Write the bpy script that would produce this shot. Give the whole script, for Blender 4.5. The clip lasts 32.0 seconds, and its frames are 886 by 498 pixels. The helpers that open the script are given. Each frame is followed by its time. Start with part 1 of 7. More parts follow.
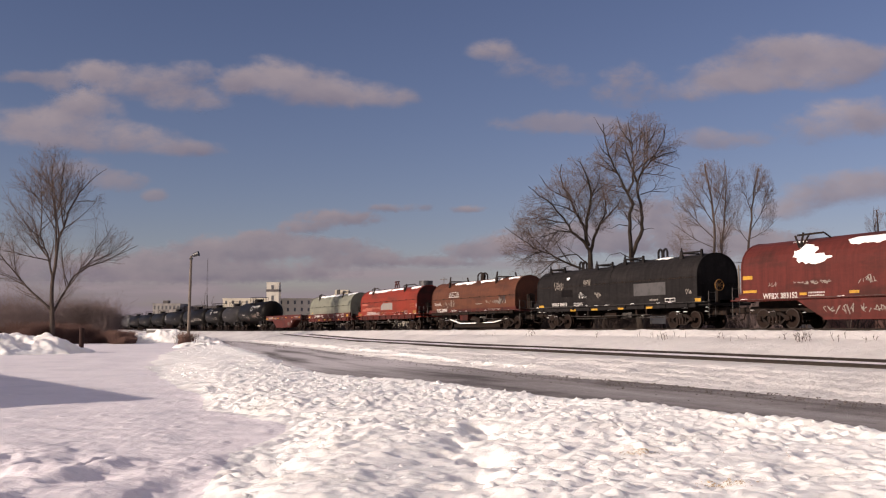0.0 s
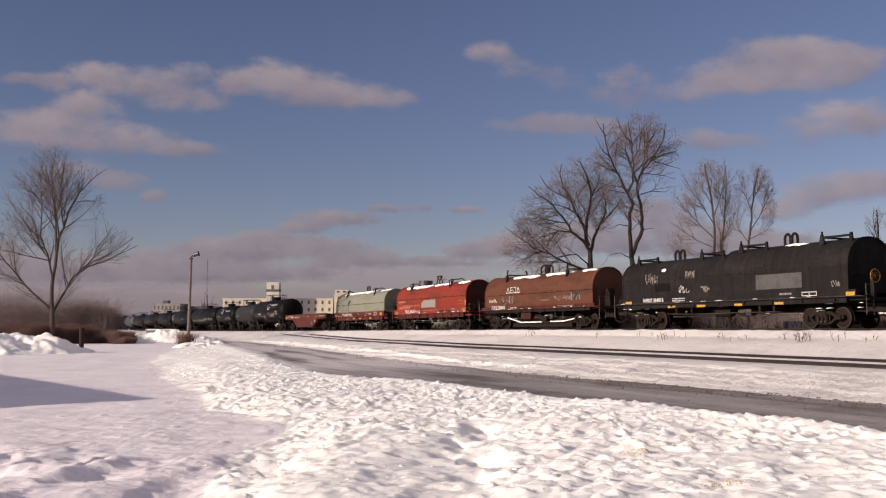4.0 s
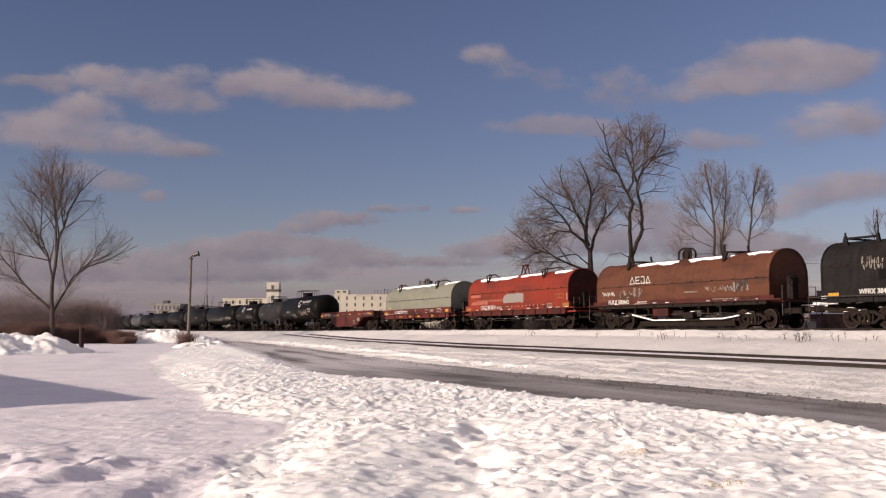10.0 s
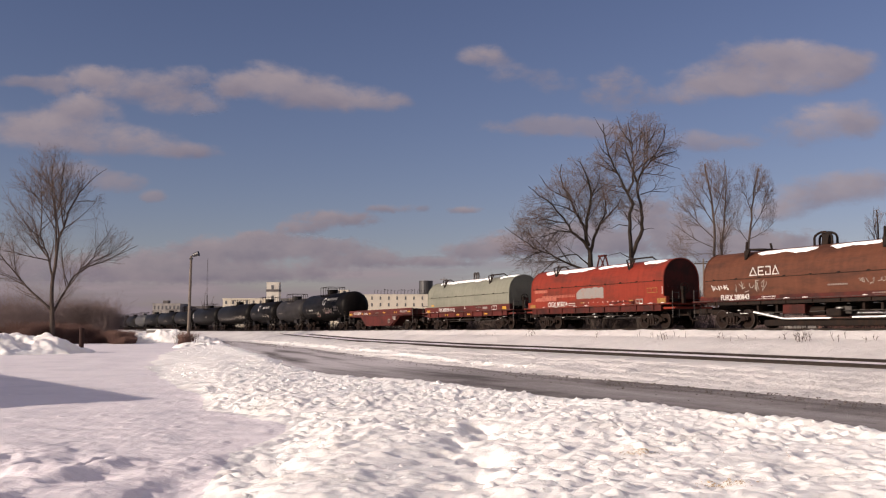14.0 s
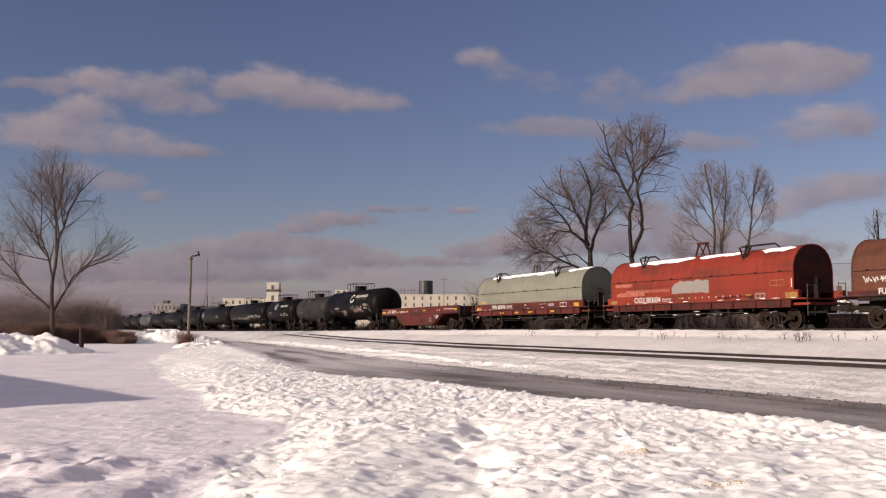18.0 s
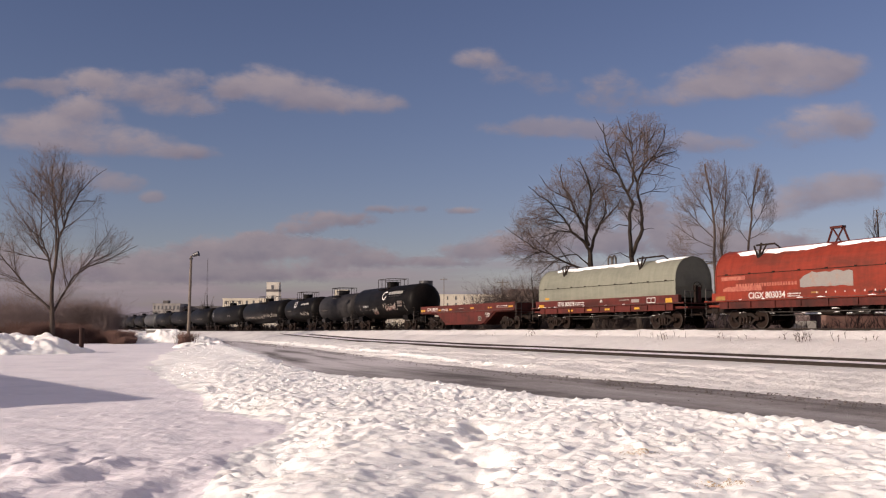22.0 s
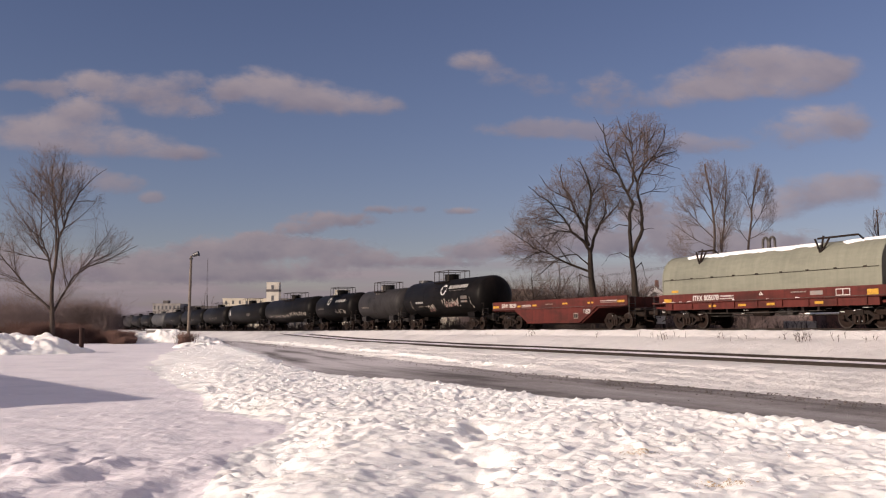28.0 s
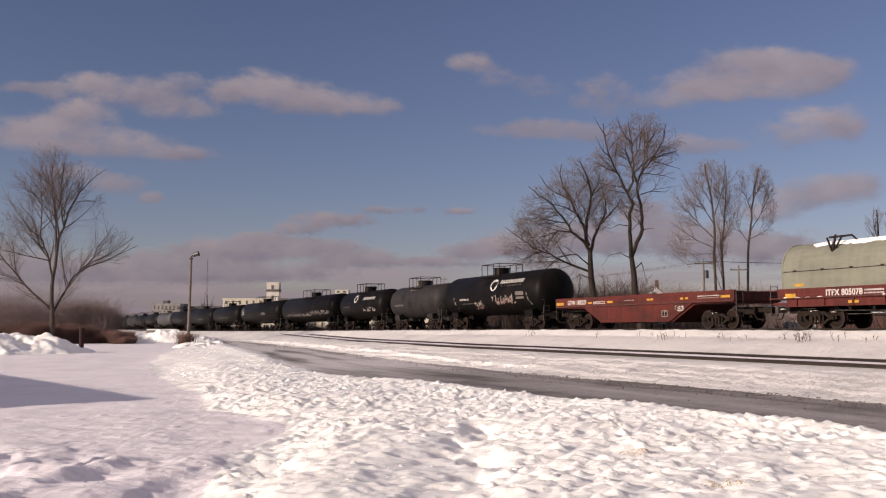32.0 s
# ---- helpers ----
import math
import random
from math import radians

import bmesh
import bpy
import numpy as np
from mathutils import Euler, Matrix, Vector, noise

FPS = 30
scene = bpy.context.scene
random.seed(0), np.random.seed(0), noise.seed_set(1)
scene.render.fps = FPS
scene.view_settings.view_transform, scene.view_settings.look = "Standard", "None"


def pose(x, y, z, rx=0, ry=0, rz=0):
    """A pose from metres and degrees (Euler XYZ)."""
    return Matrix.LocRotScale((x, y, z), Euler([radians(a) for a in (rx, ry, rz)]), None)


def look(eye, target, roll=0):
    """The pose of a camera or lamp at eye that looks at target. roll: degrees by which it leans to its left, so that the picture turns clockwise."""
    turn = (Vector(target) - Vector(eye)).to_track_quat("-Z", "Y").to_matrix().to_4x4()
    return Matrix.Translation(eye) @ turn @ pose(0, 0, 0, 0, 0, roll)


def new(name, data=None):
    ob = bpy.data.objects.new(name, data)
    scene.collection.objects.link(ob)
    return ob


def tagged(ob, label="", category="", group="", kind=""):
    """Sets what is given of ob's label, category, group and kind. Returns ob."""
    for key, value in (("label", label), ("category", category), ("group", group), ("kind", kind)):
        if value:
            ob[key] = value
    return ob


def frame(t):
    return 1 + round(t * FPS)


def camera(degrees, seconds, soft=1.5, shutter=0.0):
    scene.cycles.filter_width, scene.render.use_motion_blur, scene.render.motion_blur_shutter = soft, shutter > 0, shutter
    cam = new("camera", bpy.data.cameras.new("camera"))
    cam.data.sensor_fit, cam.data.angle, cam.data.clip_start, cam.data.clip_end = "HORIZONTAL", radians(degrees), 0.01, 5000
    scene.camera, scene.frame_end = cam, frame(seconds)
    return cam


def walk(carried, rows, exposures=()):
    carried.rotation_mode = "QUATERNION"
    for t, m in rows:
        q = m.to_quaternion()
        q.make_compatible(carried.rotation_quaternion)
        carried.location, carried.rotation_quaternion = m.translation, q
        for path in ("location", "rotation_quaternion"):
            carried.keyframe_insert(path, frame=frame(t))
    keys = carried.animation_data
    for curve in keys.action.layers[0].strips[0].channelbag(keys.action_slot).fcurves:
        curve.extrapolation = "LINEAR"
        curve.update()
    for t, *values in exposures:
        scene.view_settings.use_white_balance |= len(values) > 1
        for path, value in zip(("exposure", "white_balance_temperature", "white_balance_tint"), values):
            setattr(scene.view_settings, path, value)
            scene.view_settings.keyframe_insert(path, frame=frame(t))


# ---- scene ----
import functools
cam = camera(50.31, 32.0, soft=1.2)
EYE = (0.0, 0.0, 1.6)
walk(cam, [(0.0, pose(*EYE, 94.642, 0, 0)), (32.0, pose(*EYE, 94.642, 0, 0))], [(0.0, 0.0, 7300, 26), (32.0, 0.0, 7300, 26)])

# ---- light ----
SUN_EL, SUN_TO = radians(16), Vector((-0.90, -0.43, 0)).normalized()
world = bpy.data.worlds.new("sky")
scene.world = world
world.use_nodes = True
wn = world.node_tree
sky = wn.nodes.new("ShaderNodeTexSky")
sky.sky_type, sky.sun_disc = "NISHITA", False
sky.sun_elevation, sky.sun_rotation = SUN_EL, math.atan2(SUN_TO.x, SUN_TO.y)
sky.air_density, sky.dust_density, sky.ozone_density, sky.altitude = 1.0, 0.15, 4.0, 100
hue = wn.nodes.new("ShaderNodeMix")
hue.data_type, hue.blend_type = "RGBA", "MULTIPLY"
hue.inputs[0].default_value, hue.inputs[7].default_value = 1.0, (1.10, 0.935, 0.98, 1)
wn.links.new(sky.outputs[0], hue.inputs[6])
wn.links.new(hue.outputs[2], wn.nodes["Background"].inputs[0])
wn.nodes["Background"].inputs[1].default_value = 0.080
sun = new("sun", bpy.data.lights.new("sun", "SUN"))
sun.data.energy, sun.data.angle, sun.data.color = 5.8, radians(0.53), (0.985, 0.945, 0.795)
sun.matrix_world = look((0, 0, 0), -(SUN_TO * math.cos(SUN_EL) + Vector((0, 0, math.sin(SUN_EL)))))


# ---- materials ----
HEAD = 0.4348                                      # the main track's heading
def material(name, colour, rough=0.8, metal=0.0, second=None, scale=3.0, amount=0.5, grain=0.25, bump=0.0, bump_scale=40.0, bump_deep=0.05, sharp=1.0, stretch=(1, 1, 1), spread=0.0, streak=0.0, turn=0.0, gloss=0.5):
    """A painted or natural surface: broad blotches of a second colour, fine grain, bump, and a spread from piece to piece."""
    m = bpy.data.materials.new(name)
    m.use_nodes = True
    nt = m.node_tree
    n, l = nt.nodes, nt.links
    b = n["Principled BSDF"]
    b.inputs["Roughness"].default_value, b.inputs["Metallic"].default_value = rough, metal
    b.inputs["Specular IOR Level"].default_value = gloss
    if "snow" in name:
        b.inputs["Subsurface Weight"].default_value, b.inputs["Subsurface Scale"].default_value = 0.8, 0.03
        b.inputs["Subsurface Radius"].default_value = (1.0, 0.95, 0.95)
    tc, mp = n.new("ShaderNodeTexCoord"), n.new("ShaderNodeMapping")
    mp.inputs["Scale"].default_value = stretch
    mp.inputs["Rotation"].default_value = (0, 0, turn)
    mp.vector_type = "TEXTURE" if turn else "POINT"
    l.new(tc.outputs["Object"], mp.inputs["Vector"])
    big, fine = n.new("ShaderNodeTexNoise"), n.new("ShaderNodeTexNoise")
    big.inputs["Scale"].default_value, big.inputs["Detail"].default_value, big.inputs["Roughness"].default_value = scale, 6, 0.62
    fine.inputs["Scale"].default_value, fine.inputs["Detail"].default_value = scale * 9, 4
    for k in (big, fine):
        l.new(mp.outputs[0], k.inputs["Vector"])
    ramp = n.new("ShaderNodeMapRange")
    ramp.inputs["From Min"].default_value, ramp.inputs["From Max"].default_value = 0.65 - 0.35 * amount, 0.65 - 0.35 * amount + (0.15 + 0.05 * amount) * sharp
    l.new(big.outputs[0], ramp.inputs["Value"])
    mix = n.new("ShaderNodeMix")
    mix.data_type = "RGBA"
    mix.inputs[6].default_value = (*colour, 1)
    mix.inputs[7].default_value = (*(second or [c * 0.6 for c in colour]), 1)
    l.new(ramp.outputs[0], mix.inputs[0])
    val = n.new("ShaderNodeMapRange")
    val.inputs["To Min"].default_value, val.inputs["To Max"].default_value = 1 - grain, 1 + grain
    l.new(fine.outputs[0], val.inputs["Value"])
    hsv = n.new("ShaderNodeHueSaturation")
    l.new(mix.outputs[2], hsv.inputs["Color"])
    last = val.outputs[0]
    if spread:
        info, rnd, mul = n.new("ShaderNodeObjectInfo"), n.new("ShaderNodeMapRange"), n.new("ShaderNodeMath")
        rnd.inputs["To Min"].default_value, rnd.inputs["To Max"].default_value = 1 - spread, 1 + spread
        mul.operation = "MULTIPLY"
        l.new(info.outputs["Random"], rnd.inputs["Value"])
        l.new(rnd.outputs[0], mul.inputs[0])
        l.new(last, mul.inputs[1])
        last = mul.outputs[0]
    if streak:
        sm, sn, sr, mul = n.new("ShaderNodeMapping"), n.new("ShaderNodeTexNoise"), n.new("ShaderNodeMapRange"), n.new("ShaderNodeMath")
        sm.inputs["Scale"].default_value = (2.6, 1.0, 0.22)
        sn.inputs["Scale"].default_value, sn.inputs["Detail"].default_value, sn.inputs["Roughness"].default_value = 1.6, 6, 0.65
        sr.inputs["From Min"].default_value, sr.inputs["From Max"].default_value = 0.35, 0.65
        sr.inputs["To Min"].default_value, sr.inputs["To Max"].default_value = 1 - streak, 1 + 0.35 * streak
        mul.operation = "MULTIPLY"
        l.new(tc.outputs["Object"], sm.inputs["Vector"])
        l.new(sm.outputs[0], sn.inputs["Vector"])
        l.new(sn.outputs[0], sr.inputs["Value"])
        l.new(sr.outputs[0], mul.inputs[0])
        l.new(last, mul.inputs[1])
        last = mul.outputs[0]
    l.new(last, hsv.inputs["Value"])
    l.new(hsv.outputs[0], b.inputs["Base Color"])
    if bump:
        bn, bt = n.new("ShaderNodeBump"), n.new("ShaderNodeTexNoise")
        bt.inputs["Scale"].default_value, bt.inputs["Detail"].default_value = bump_scale, 8
        bn.inputs["Strength"].default_value, bn.inputs["Distance"].default_value = bump, bump_deep
        bt.inputs["Roughness"].default_value = 0.66
        l.new(tc.outputs["Object"], bt.inputs["Vector"])
        l.new(bt.outputs[0], bn.inputs["Height"])
        l.new(bn.outputs[0], b.inputs["Normal"])
    return m


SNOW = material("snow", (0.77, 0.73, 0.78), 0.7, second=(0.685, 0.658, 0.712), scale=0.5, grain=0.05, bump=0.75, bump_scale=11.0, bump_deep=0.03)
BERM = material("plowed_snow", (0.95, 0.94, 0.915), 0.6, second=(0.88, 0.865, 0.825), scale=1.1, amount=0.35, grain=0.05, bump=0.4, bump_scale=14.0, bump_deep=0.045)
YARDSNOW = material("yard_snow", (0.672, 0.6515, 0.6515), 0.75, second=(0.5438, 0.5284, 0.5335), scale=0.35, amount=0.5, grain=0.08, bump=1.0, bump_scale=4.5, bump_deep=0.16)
CARSNOW = material("car_snow", (0.9, 0.9, 0.91), 0.6, second=(0.84, 0.84, 0.87), scale=2, grain=0.04, bump=0.3, bump_scale=8)
BALLAST = material("ballast", (0.10, 0.08, 0.07), 0.9, second=(0.05, 0.04, 0.035), scale=4, grain=0.5, bump=0.8, bump_scale=20)
RAIL = material("rail_steel", (0.032, 0.024, 0.021), 0.7, 0.3, second=(0.02, 0.016, 0.014), scale=5, grain=0.3, gloss=0.25)
RED = material("red_paint", (0.195, 0.0262, 0.014), 0.55, second=(0.12, 0.023, 0.014), scale=0.8, amount=0.55, grain=0.14, stretch=(0.5, 1, 1.5), streak=0.18, gloss=0.2)
OXIDE = material("oxide_paint", (0.088, 0.0168, 0.0135), 0.6, second=(0.05, 0.0132, 0.0105), scale=0.9, grain=0.16, stretch=(0.5, 1, 1.5), streak=0.25, gloss=0.2)
BROWN = material("brown_paint", (0.095, 0.0335, 0.0185), 0.65, second=(0.06, 0.023, 0.0145), scale=0.9, amount=0.55, grain=0.2, stretch=(0.5, 1, 1.6), streak=0.14, gloss=0.2)
MAROON = material("maroon_paint", (0.07273, 0.01389, 0.01058), 0.6, second=(0.03637, 0.01124, 0.009257), scale=1.2, grain=0.22, streak=0.3, gloss=0.2)
GREEN = material("sage_paint", (0.172, 0.176, 0.142), 0.6, second=(0.14, 0.144, 0.118), scale=0.7, amount=0.5, grain=0.1, stretch=(0.5, 1, 1.5), streak=0.1, gloss=0.2)
BLACK = material("black_paint", (0.0145, 0.0132, 0.0138), 0.75, second=(0.0225, 0.0198, 0.0202), scale=0.8, amount=0.5, grain=0.3, stretch=(0.5, 1, 1.4), streak=0.35, gloss=0.07)
TANK = material("tank_black", (0.0045, 0.004, 0.0042), 0.48, second=(0.0105, 0.0082, 0.0078), scale=0.7, amount=0.5, grain=0.3, stretch=(0.8, 1, 0.8), streak=0.35, gloss=0.07)
TANKGREY = material("tank_grey", (0.02514, 0.02292, 0.0244), 0.6, second=(0.01183, 0.01109, 0.01109), scale=0.9, amount=0.5, grain=0.3, streak=0.35, gloss=0.15)
TANKPALE = material("tank_pale", (0.034, 0.034, 0.037), 0.6, scale=0.9, amount=0.4, grain=0.2, streak=0.25)
STEEL = material("grimy_steel", (0.015, 0.01104, 0.00984), 0.75, 0.1, second=(0.0264, 0.0156, 0.0114), scale=4, grain=0.35, gloss=0.12)
WHEEL = material("wheel_steel", (0.019, 0.0108, 0.0085), 0.65, 0.3, second=(0.015, 0.0095, 0.008), scale=6, grain=0.3, gloss=0.15)
BRIGHT = material("worn_steel", (0.0609, 0.05481, 0.05176), 0.6, 0.2, second=(0.02132, 0.01705, 0.01523), scale=5, amount=0.6, grain=0.3)
DARKRED = material("dark_red_paint", (0.052, 0.0085, 0.0068), 0.65, second=(0.026, 0.0075, 0.0065), scale=1.3, amount=0.6, grain=0.2, gloss=0.15)
DULLYELLOW = material("grimy_yellow", (0.24, 0.118, 0.022), 0.65, second=(0.13, 0.06, 0.02), scale=6, amount=0.5, grain=0.2)
WORN = material("worn_rim", (0.04, 0.031, 0.027), 0.5, 0.3, second=(0.024, 0.018, 0.016), scale=6, grain=0.3, gloss=0.3)
YELLOW = material("yellow_reflector", (0.4315, 0.2297, 0.02088), 0.5, scale=5, grain=0.12)
WHITE = material("white_lettering", (0.5071, 0.493, 0.479), 0.6, scale=6, grain=0.12)
PALE = material("faded_graffiti", (0.2366, 0.2088, 0.1879), 0.7, scale=5, grain=0.3)
FADED = material("faded_lettering", (0.33, 0.10, 0.065), 0.65, second=(0.24, 0.05, 0.035), scale=4, amount=0.6, grain=0.2)
PATCH = material("grey_patch", (0.1879, 0.174, 0.167), 0.65, second=(0.2366, 0.1392, 0.1114), scale=2.5, amount=0.4, grain=0.2)
DARKPATCH = material("dark_patch", (0.055, 0.052, 0.055), 0.65, scale=2.5, grain=0.2)
BARK = material("bark", (0.031, 0.0235, 0.019), 0.9, second=(0.019, 0.0145, 0.0125), scale=3, grain=0.35, stretch=(1, 1, 0.3), gloss=0.2)
PALEBARK = material("pale_bark", (0.075, 0.057, 0.049), 0.9, second=(0.045, 0.035, 0.03), scale=3, grain=0.3, stretch=(1, 1, 0.3), gloss=0.2)
TWIG = material("twig", (0.135, 0.1, 0.09), 0.9, scale=2, grain=0.3, gloss=0.2)
BRUSH = material("dry_brush", (0.105, 0.052, 0.043), 0.95, second=(0.16, 0.092, 0.074), scale=0.6, grain=0.35)
THICKET = material("far_thicket", (0.15, 0.108, 0.104), 0.95, scale=0.2, grain=0.3)
PINK = material("pink_graffiti", (0.20, 0.11, 0.10), 0.7, second=(0.12, 0.06, 0.055), scale=4, amount=0.5, grain=0.2)
TRACKBRUSH = material("trackside_brush", (0.032, 0.021, 0.018), 0.95, second=(0.046, 0.031, 0.026), scale=0.8, grain=0.3)
WEED = material("dry_weed", (0.05, 0.03, 0.021), 0.95, scale=5, grain=0.3)
CREAM = material("cream_wall", (0.49, 0.445, 0.36), 0.8, second=(0.41, 0.375, 0.315), scale=0.12, grain=0.06)
TOWER = material("pale_tower_wall", (0.51, 0.476, 0.408), 0.8, second=(0.425, 0.391, 0.34), scale=0.2, grain=0.06)
BRICK = material("dark_brick", (0.085, 0.05, 0.043), 0.9, second=(0.06, 0.04, 0.036), scale=0.3, grain=0.15)
STAIN = material("earth_stain", (0.44, 0.345, 0.25), 0.95, second=(0.30, 0.22, 0.15), scale=20, grain=0.2)
GREYWALL = material("grey_wall", (0.27, 0.25, 0.23), 0.85, scale=0.12, grain=0.08)
GLASS = material("dark_window", (0.11, 0.11, 0.115), 0.2, scale=1, grain=0.1)
ROOFING = material("roofing", (0.10, 0.09, 0.09), 0.85, scale=0.4, grain=0.2)
SIDING = material("white_siding", (0.72, 0.71, 0.69), 0.7, scale=1, grain=0.05)
WOODPOLE = material("grey_pole", (0.143, 0.117, 0.0975), 0.85, second=(0.091, 0.07475, 0.065), scale=3, grain=0.2, stretch=(1, 1, 0.1))
LAMPGREY = material("lamp_housing", (0.045, 0.045, 0.05), 0.5, 0.3, scale=4, grain=0.1)
RUSTPOST = material("rusty_post", (0.035, 0.018, 0.016), 0.8, scale=8, grain=0.3, gloss=0.15)


# ---- mesh helpers ----
def link(name, verts, faces, mat, parent=None, label="", smooth=False, kind=""):
    me = bpy.data.meshes.new(name)
    me.from_pydata([tuple(v) for v in verts], [], faces)
    me.materials.append(mat)
    if smooth:
        me.polygons.foreach_set("use_smooth", [True] * len(me.polygons))
    me.update()
    ob = new(name, me)
    ob.parent = parent
    return tagged(ob, label, kind=kind)


def part(name, bm, mat, parent, label="", smooth=False, kind=""):
    me = bpy.data.meshes.new(name)
    bm.to_mesh(me)
    bm.free()
    me.materials.append(mat)
    if smooth:
        me.polygons.foreach_set("use_smooth", [True] * len(me.polygons))
    ob = new(name, me)
    ob.parent = parent
    return tagged(ob, label, kind=kind)


def thing(name, label, category, group="", m=None, kind=""):
    ob = new(name)
    ob.empty_display_size = 0.3
    if m is not None:
        ob.matrix_basis = m
    return tagged(ob, label, category, group, kind)


def box(bm, x0, x1, y0, y1, z0, z1, bevel=0.0):
    m = Matrix.LocRotScale(((x0 + x1) / 2, (y0 + y1) / 2, (z0 + z1) / 2), None, (x1 - x0, y1 - y0, z1 - z0))
    r = bmesh.ops.create_cube(bm, size=1, matrix=m)
    if bevel:
        es = list({e for v in r["verts"] for e in v.link_edges})
        bmesh.ops.bevel(bm, geom=es, offset=bevel, segments=1, affect="EDGES")
    return bm


def cyl(bm, p, q, r, r2=None, n=10, caps=True):
    p, q = Vector(p), Vector(q)
    m = Matrix.Translation((p + q) / 2) @ (q - p).to_track_quat("Z", "Y").to_matrix().to_4x4()
    bmesh.ops.create_cone(bm, cap_ends=caps, segments=n, radius1=r, radius2=r if r2 is None else r2, depth=(q - p).length, matrix=m)
    return bm


def prism(bm, profile, x0, x1, caps=True):
    """The (y, z) outline, swept along x."""
    a = [bm.verts.new((x0, y, z)) for y, z in profile]
    b = [bm.verts.new((x1, y, z)) for y, z in profile]
    k = len(profile)
    for i in range(k):
        bm.faces.new((a[i], a[(i + 1) % k], b[(i + 1) % k], b[i]))
    if caps:
        bm.faces.new(a[::-1]), bm.faces.new(b)
    bmesh.ops.recalc_face_normals(bm, faces=bm.faces)
    return bm


def slab(bm, outline, y0, y1):
    """The (x, z) outline, swept along y."""
    a = [bm.verts.new((x, y0, z)) for x, z in outline]
    b = [bm.verts.new((x, y1, z)) for x, z in outline]
    k = len(outline)
    for i in range(k):
        bm.faces.new((a[i], a[(i + 1) % k], b[(i + 1) % k], b[i]))
    bm.faces.new(a[::-1]), bm.faces.new(b)
    bmesh.ops.recalc_face_normals(bm, faces=bm.faces)
    return bm


def rod(bm, pts, r, n=6):
    for p, q in zip(pts, pts[1:]):
        cyl(bm, p, q, r, n=n)
    return bm


# ---- plan: the main track is straight, and sinks a little with distance ----
UX, UY = math.sin(HEAD), -math.cos(HEAD)           # the way the train goes
NX, NY = math.cos(HEAD), math.sin(HEAD)            # across it, away from the lot
CX, CY = 35 + 1.45 * NX, 1.45 * NY                 # the track's middle at s = 0
SK = np.array([-400, -100, 0, 44, 72, 109, 145, 200, 316, 600, 1200.0])
DROP = np.array([0.02, 0.03, 0.06, 0.11, 0.22, 0.46, 0.70, 0.96, 1.37, 2.2, 3.5])
_fine = np.linspace(-400, 1200, 3201)
_d = np.interp(_fine, SK, DROP)
for _ in range(3):
    _d = np.convolve(np.pad(_d, 20, mode="edge"), np.ones(41) / 41, "valid")


def rail_z(s):
    return 1.6 - np.interp(s, _fine, _d)


def along(s, d=0.0):
    """A place s metres up the track and d metres towards the lot."""
    return CX - s * UX - d * NX, CY - s * UY - d * NY


def to_track(x, y):
    dx, dy = x - CX, y - CY
    return -(dx * UX + dy * UY), -(dx * NX + dy * NY)


def run(t):
    """How far the train has gone after t seconds."""
    return 2.3208 * t + 0.015102 * t ** 2 - 9.5878e-4 * t ** 3 + 1.38859e-5 * t ** 4


# ---- ground ----
@functools.lru_cache(None)
def grid_of(seed):
    return np.random.RandomState(seed).rand(256, 256)


def lattice(x, y, cell, seed):
    """Smooth value noise, 0 to 1."""
    g = grid_of(seed)
    u, v = np.asarray(x) / cell, np.asarray(y) / cell
    i, j = np.floor(u).astype(int), np.floor(v).astype(int)
    fu, fv = u - i, v - j
    fu, fv = fu * fu * (3 - 2 * fu), fv * fv * (3 - 2 * fv)
    i, j, i1, j1 = i % 256, j % 256, (i + 1) % 256, (j + 1) % 256
    return (g[i, j] * (1 - fu) + g[i1, j] * fu) * (1 - fv) + (g[i, j1] * (1 - fu) + g[i1, j1] * fu) * fv


def fbm(x, y, cell, seed, octaves=4, gain=0.55):
    out, a, tot = 0, 1.0, 0
    for k in range(octaves):
        out = out + a * lattice(x, y, cell / 2 ** k, seed + k)
        tot += a
        a *= gain
    return out / tot


def ramp(v, a, b):
    t = np.clip((v - a) / (b - a), 0, 1)
    return t * t * (3 - 2 * t)


def siding_d(s):
    return np.interp(s, [-400, 30, 60, 82, 115, 140, 152], [11.0, 11.0, 10.9, 9.2, 4.8, 1.4, 0.0])


def road_far(s):
    return np.interp(s, [-400, 20, 30, 42, 50, 61, 84, 121, 160, 300], [18.2, 18.2, 18.2, 18.5, 18.2, 17.0, 14.3, 10.4, 8.5, 8.0])


def road_near(s):
    return np.interp(s, [-400, 20, 24, 28, 34, 41, 48, 55, 70, 85, 105, 125, 160, 300], [22.0, 22.0, 22.2, 22.6, 22.9, 23.7, 23.5, 22.3, 19.9, 17.8, 15.2, 13.2, 10.5, 10.0])


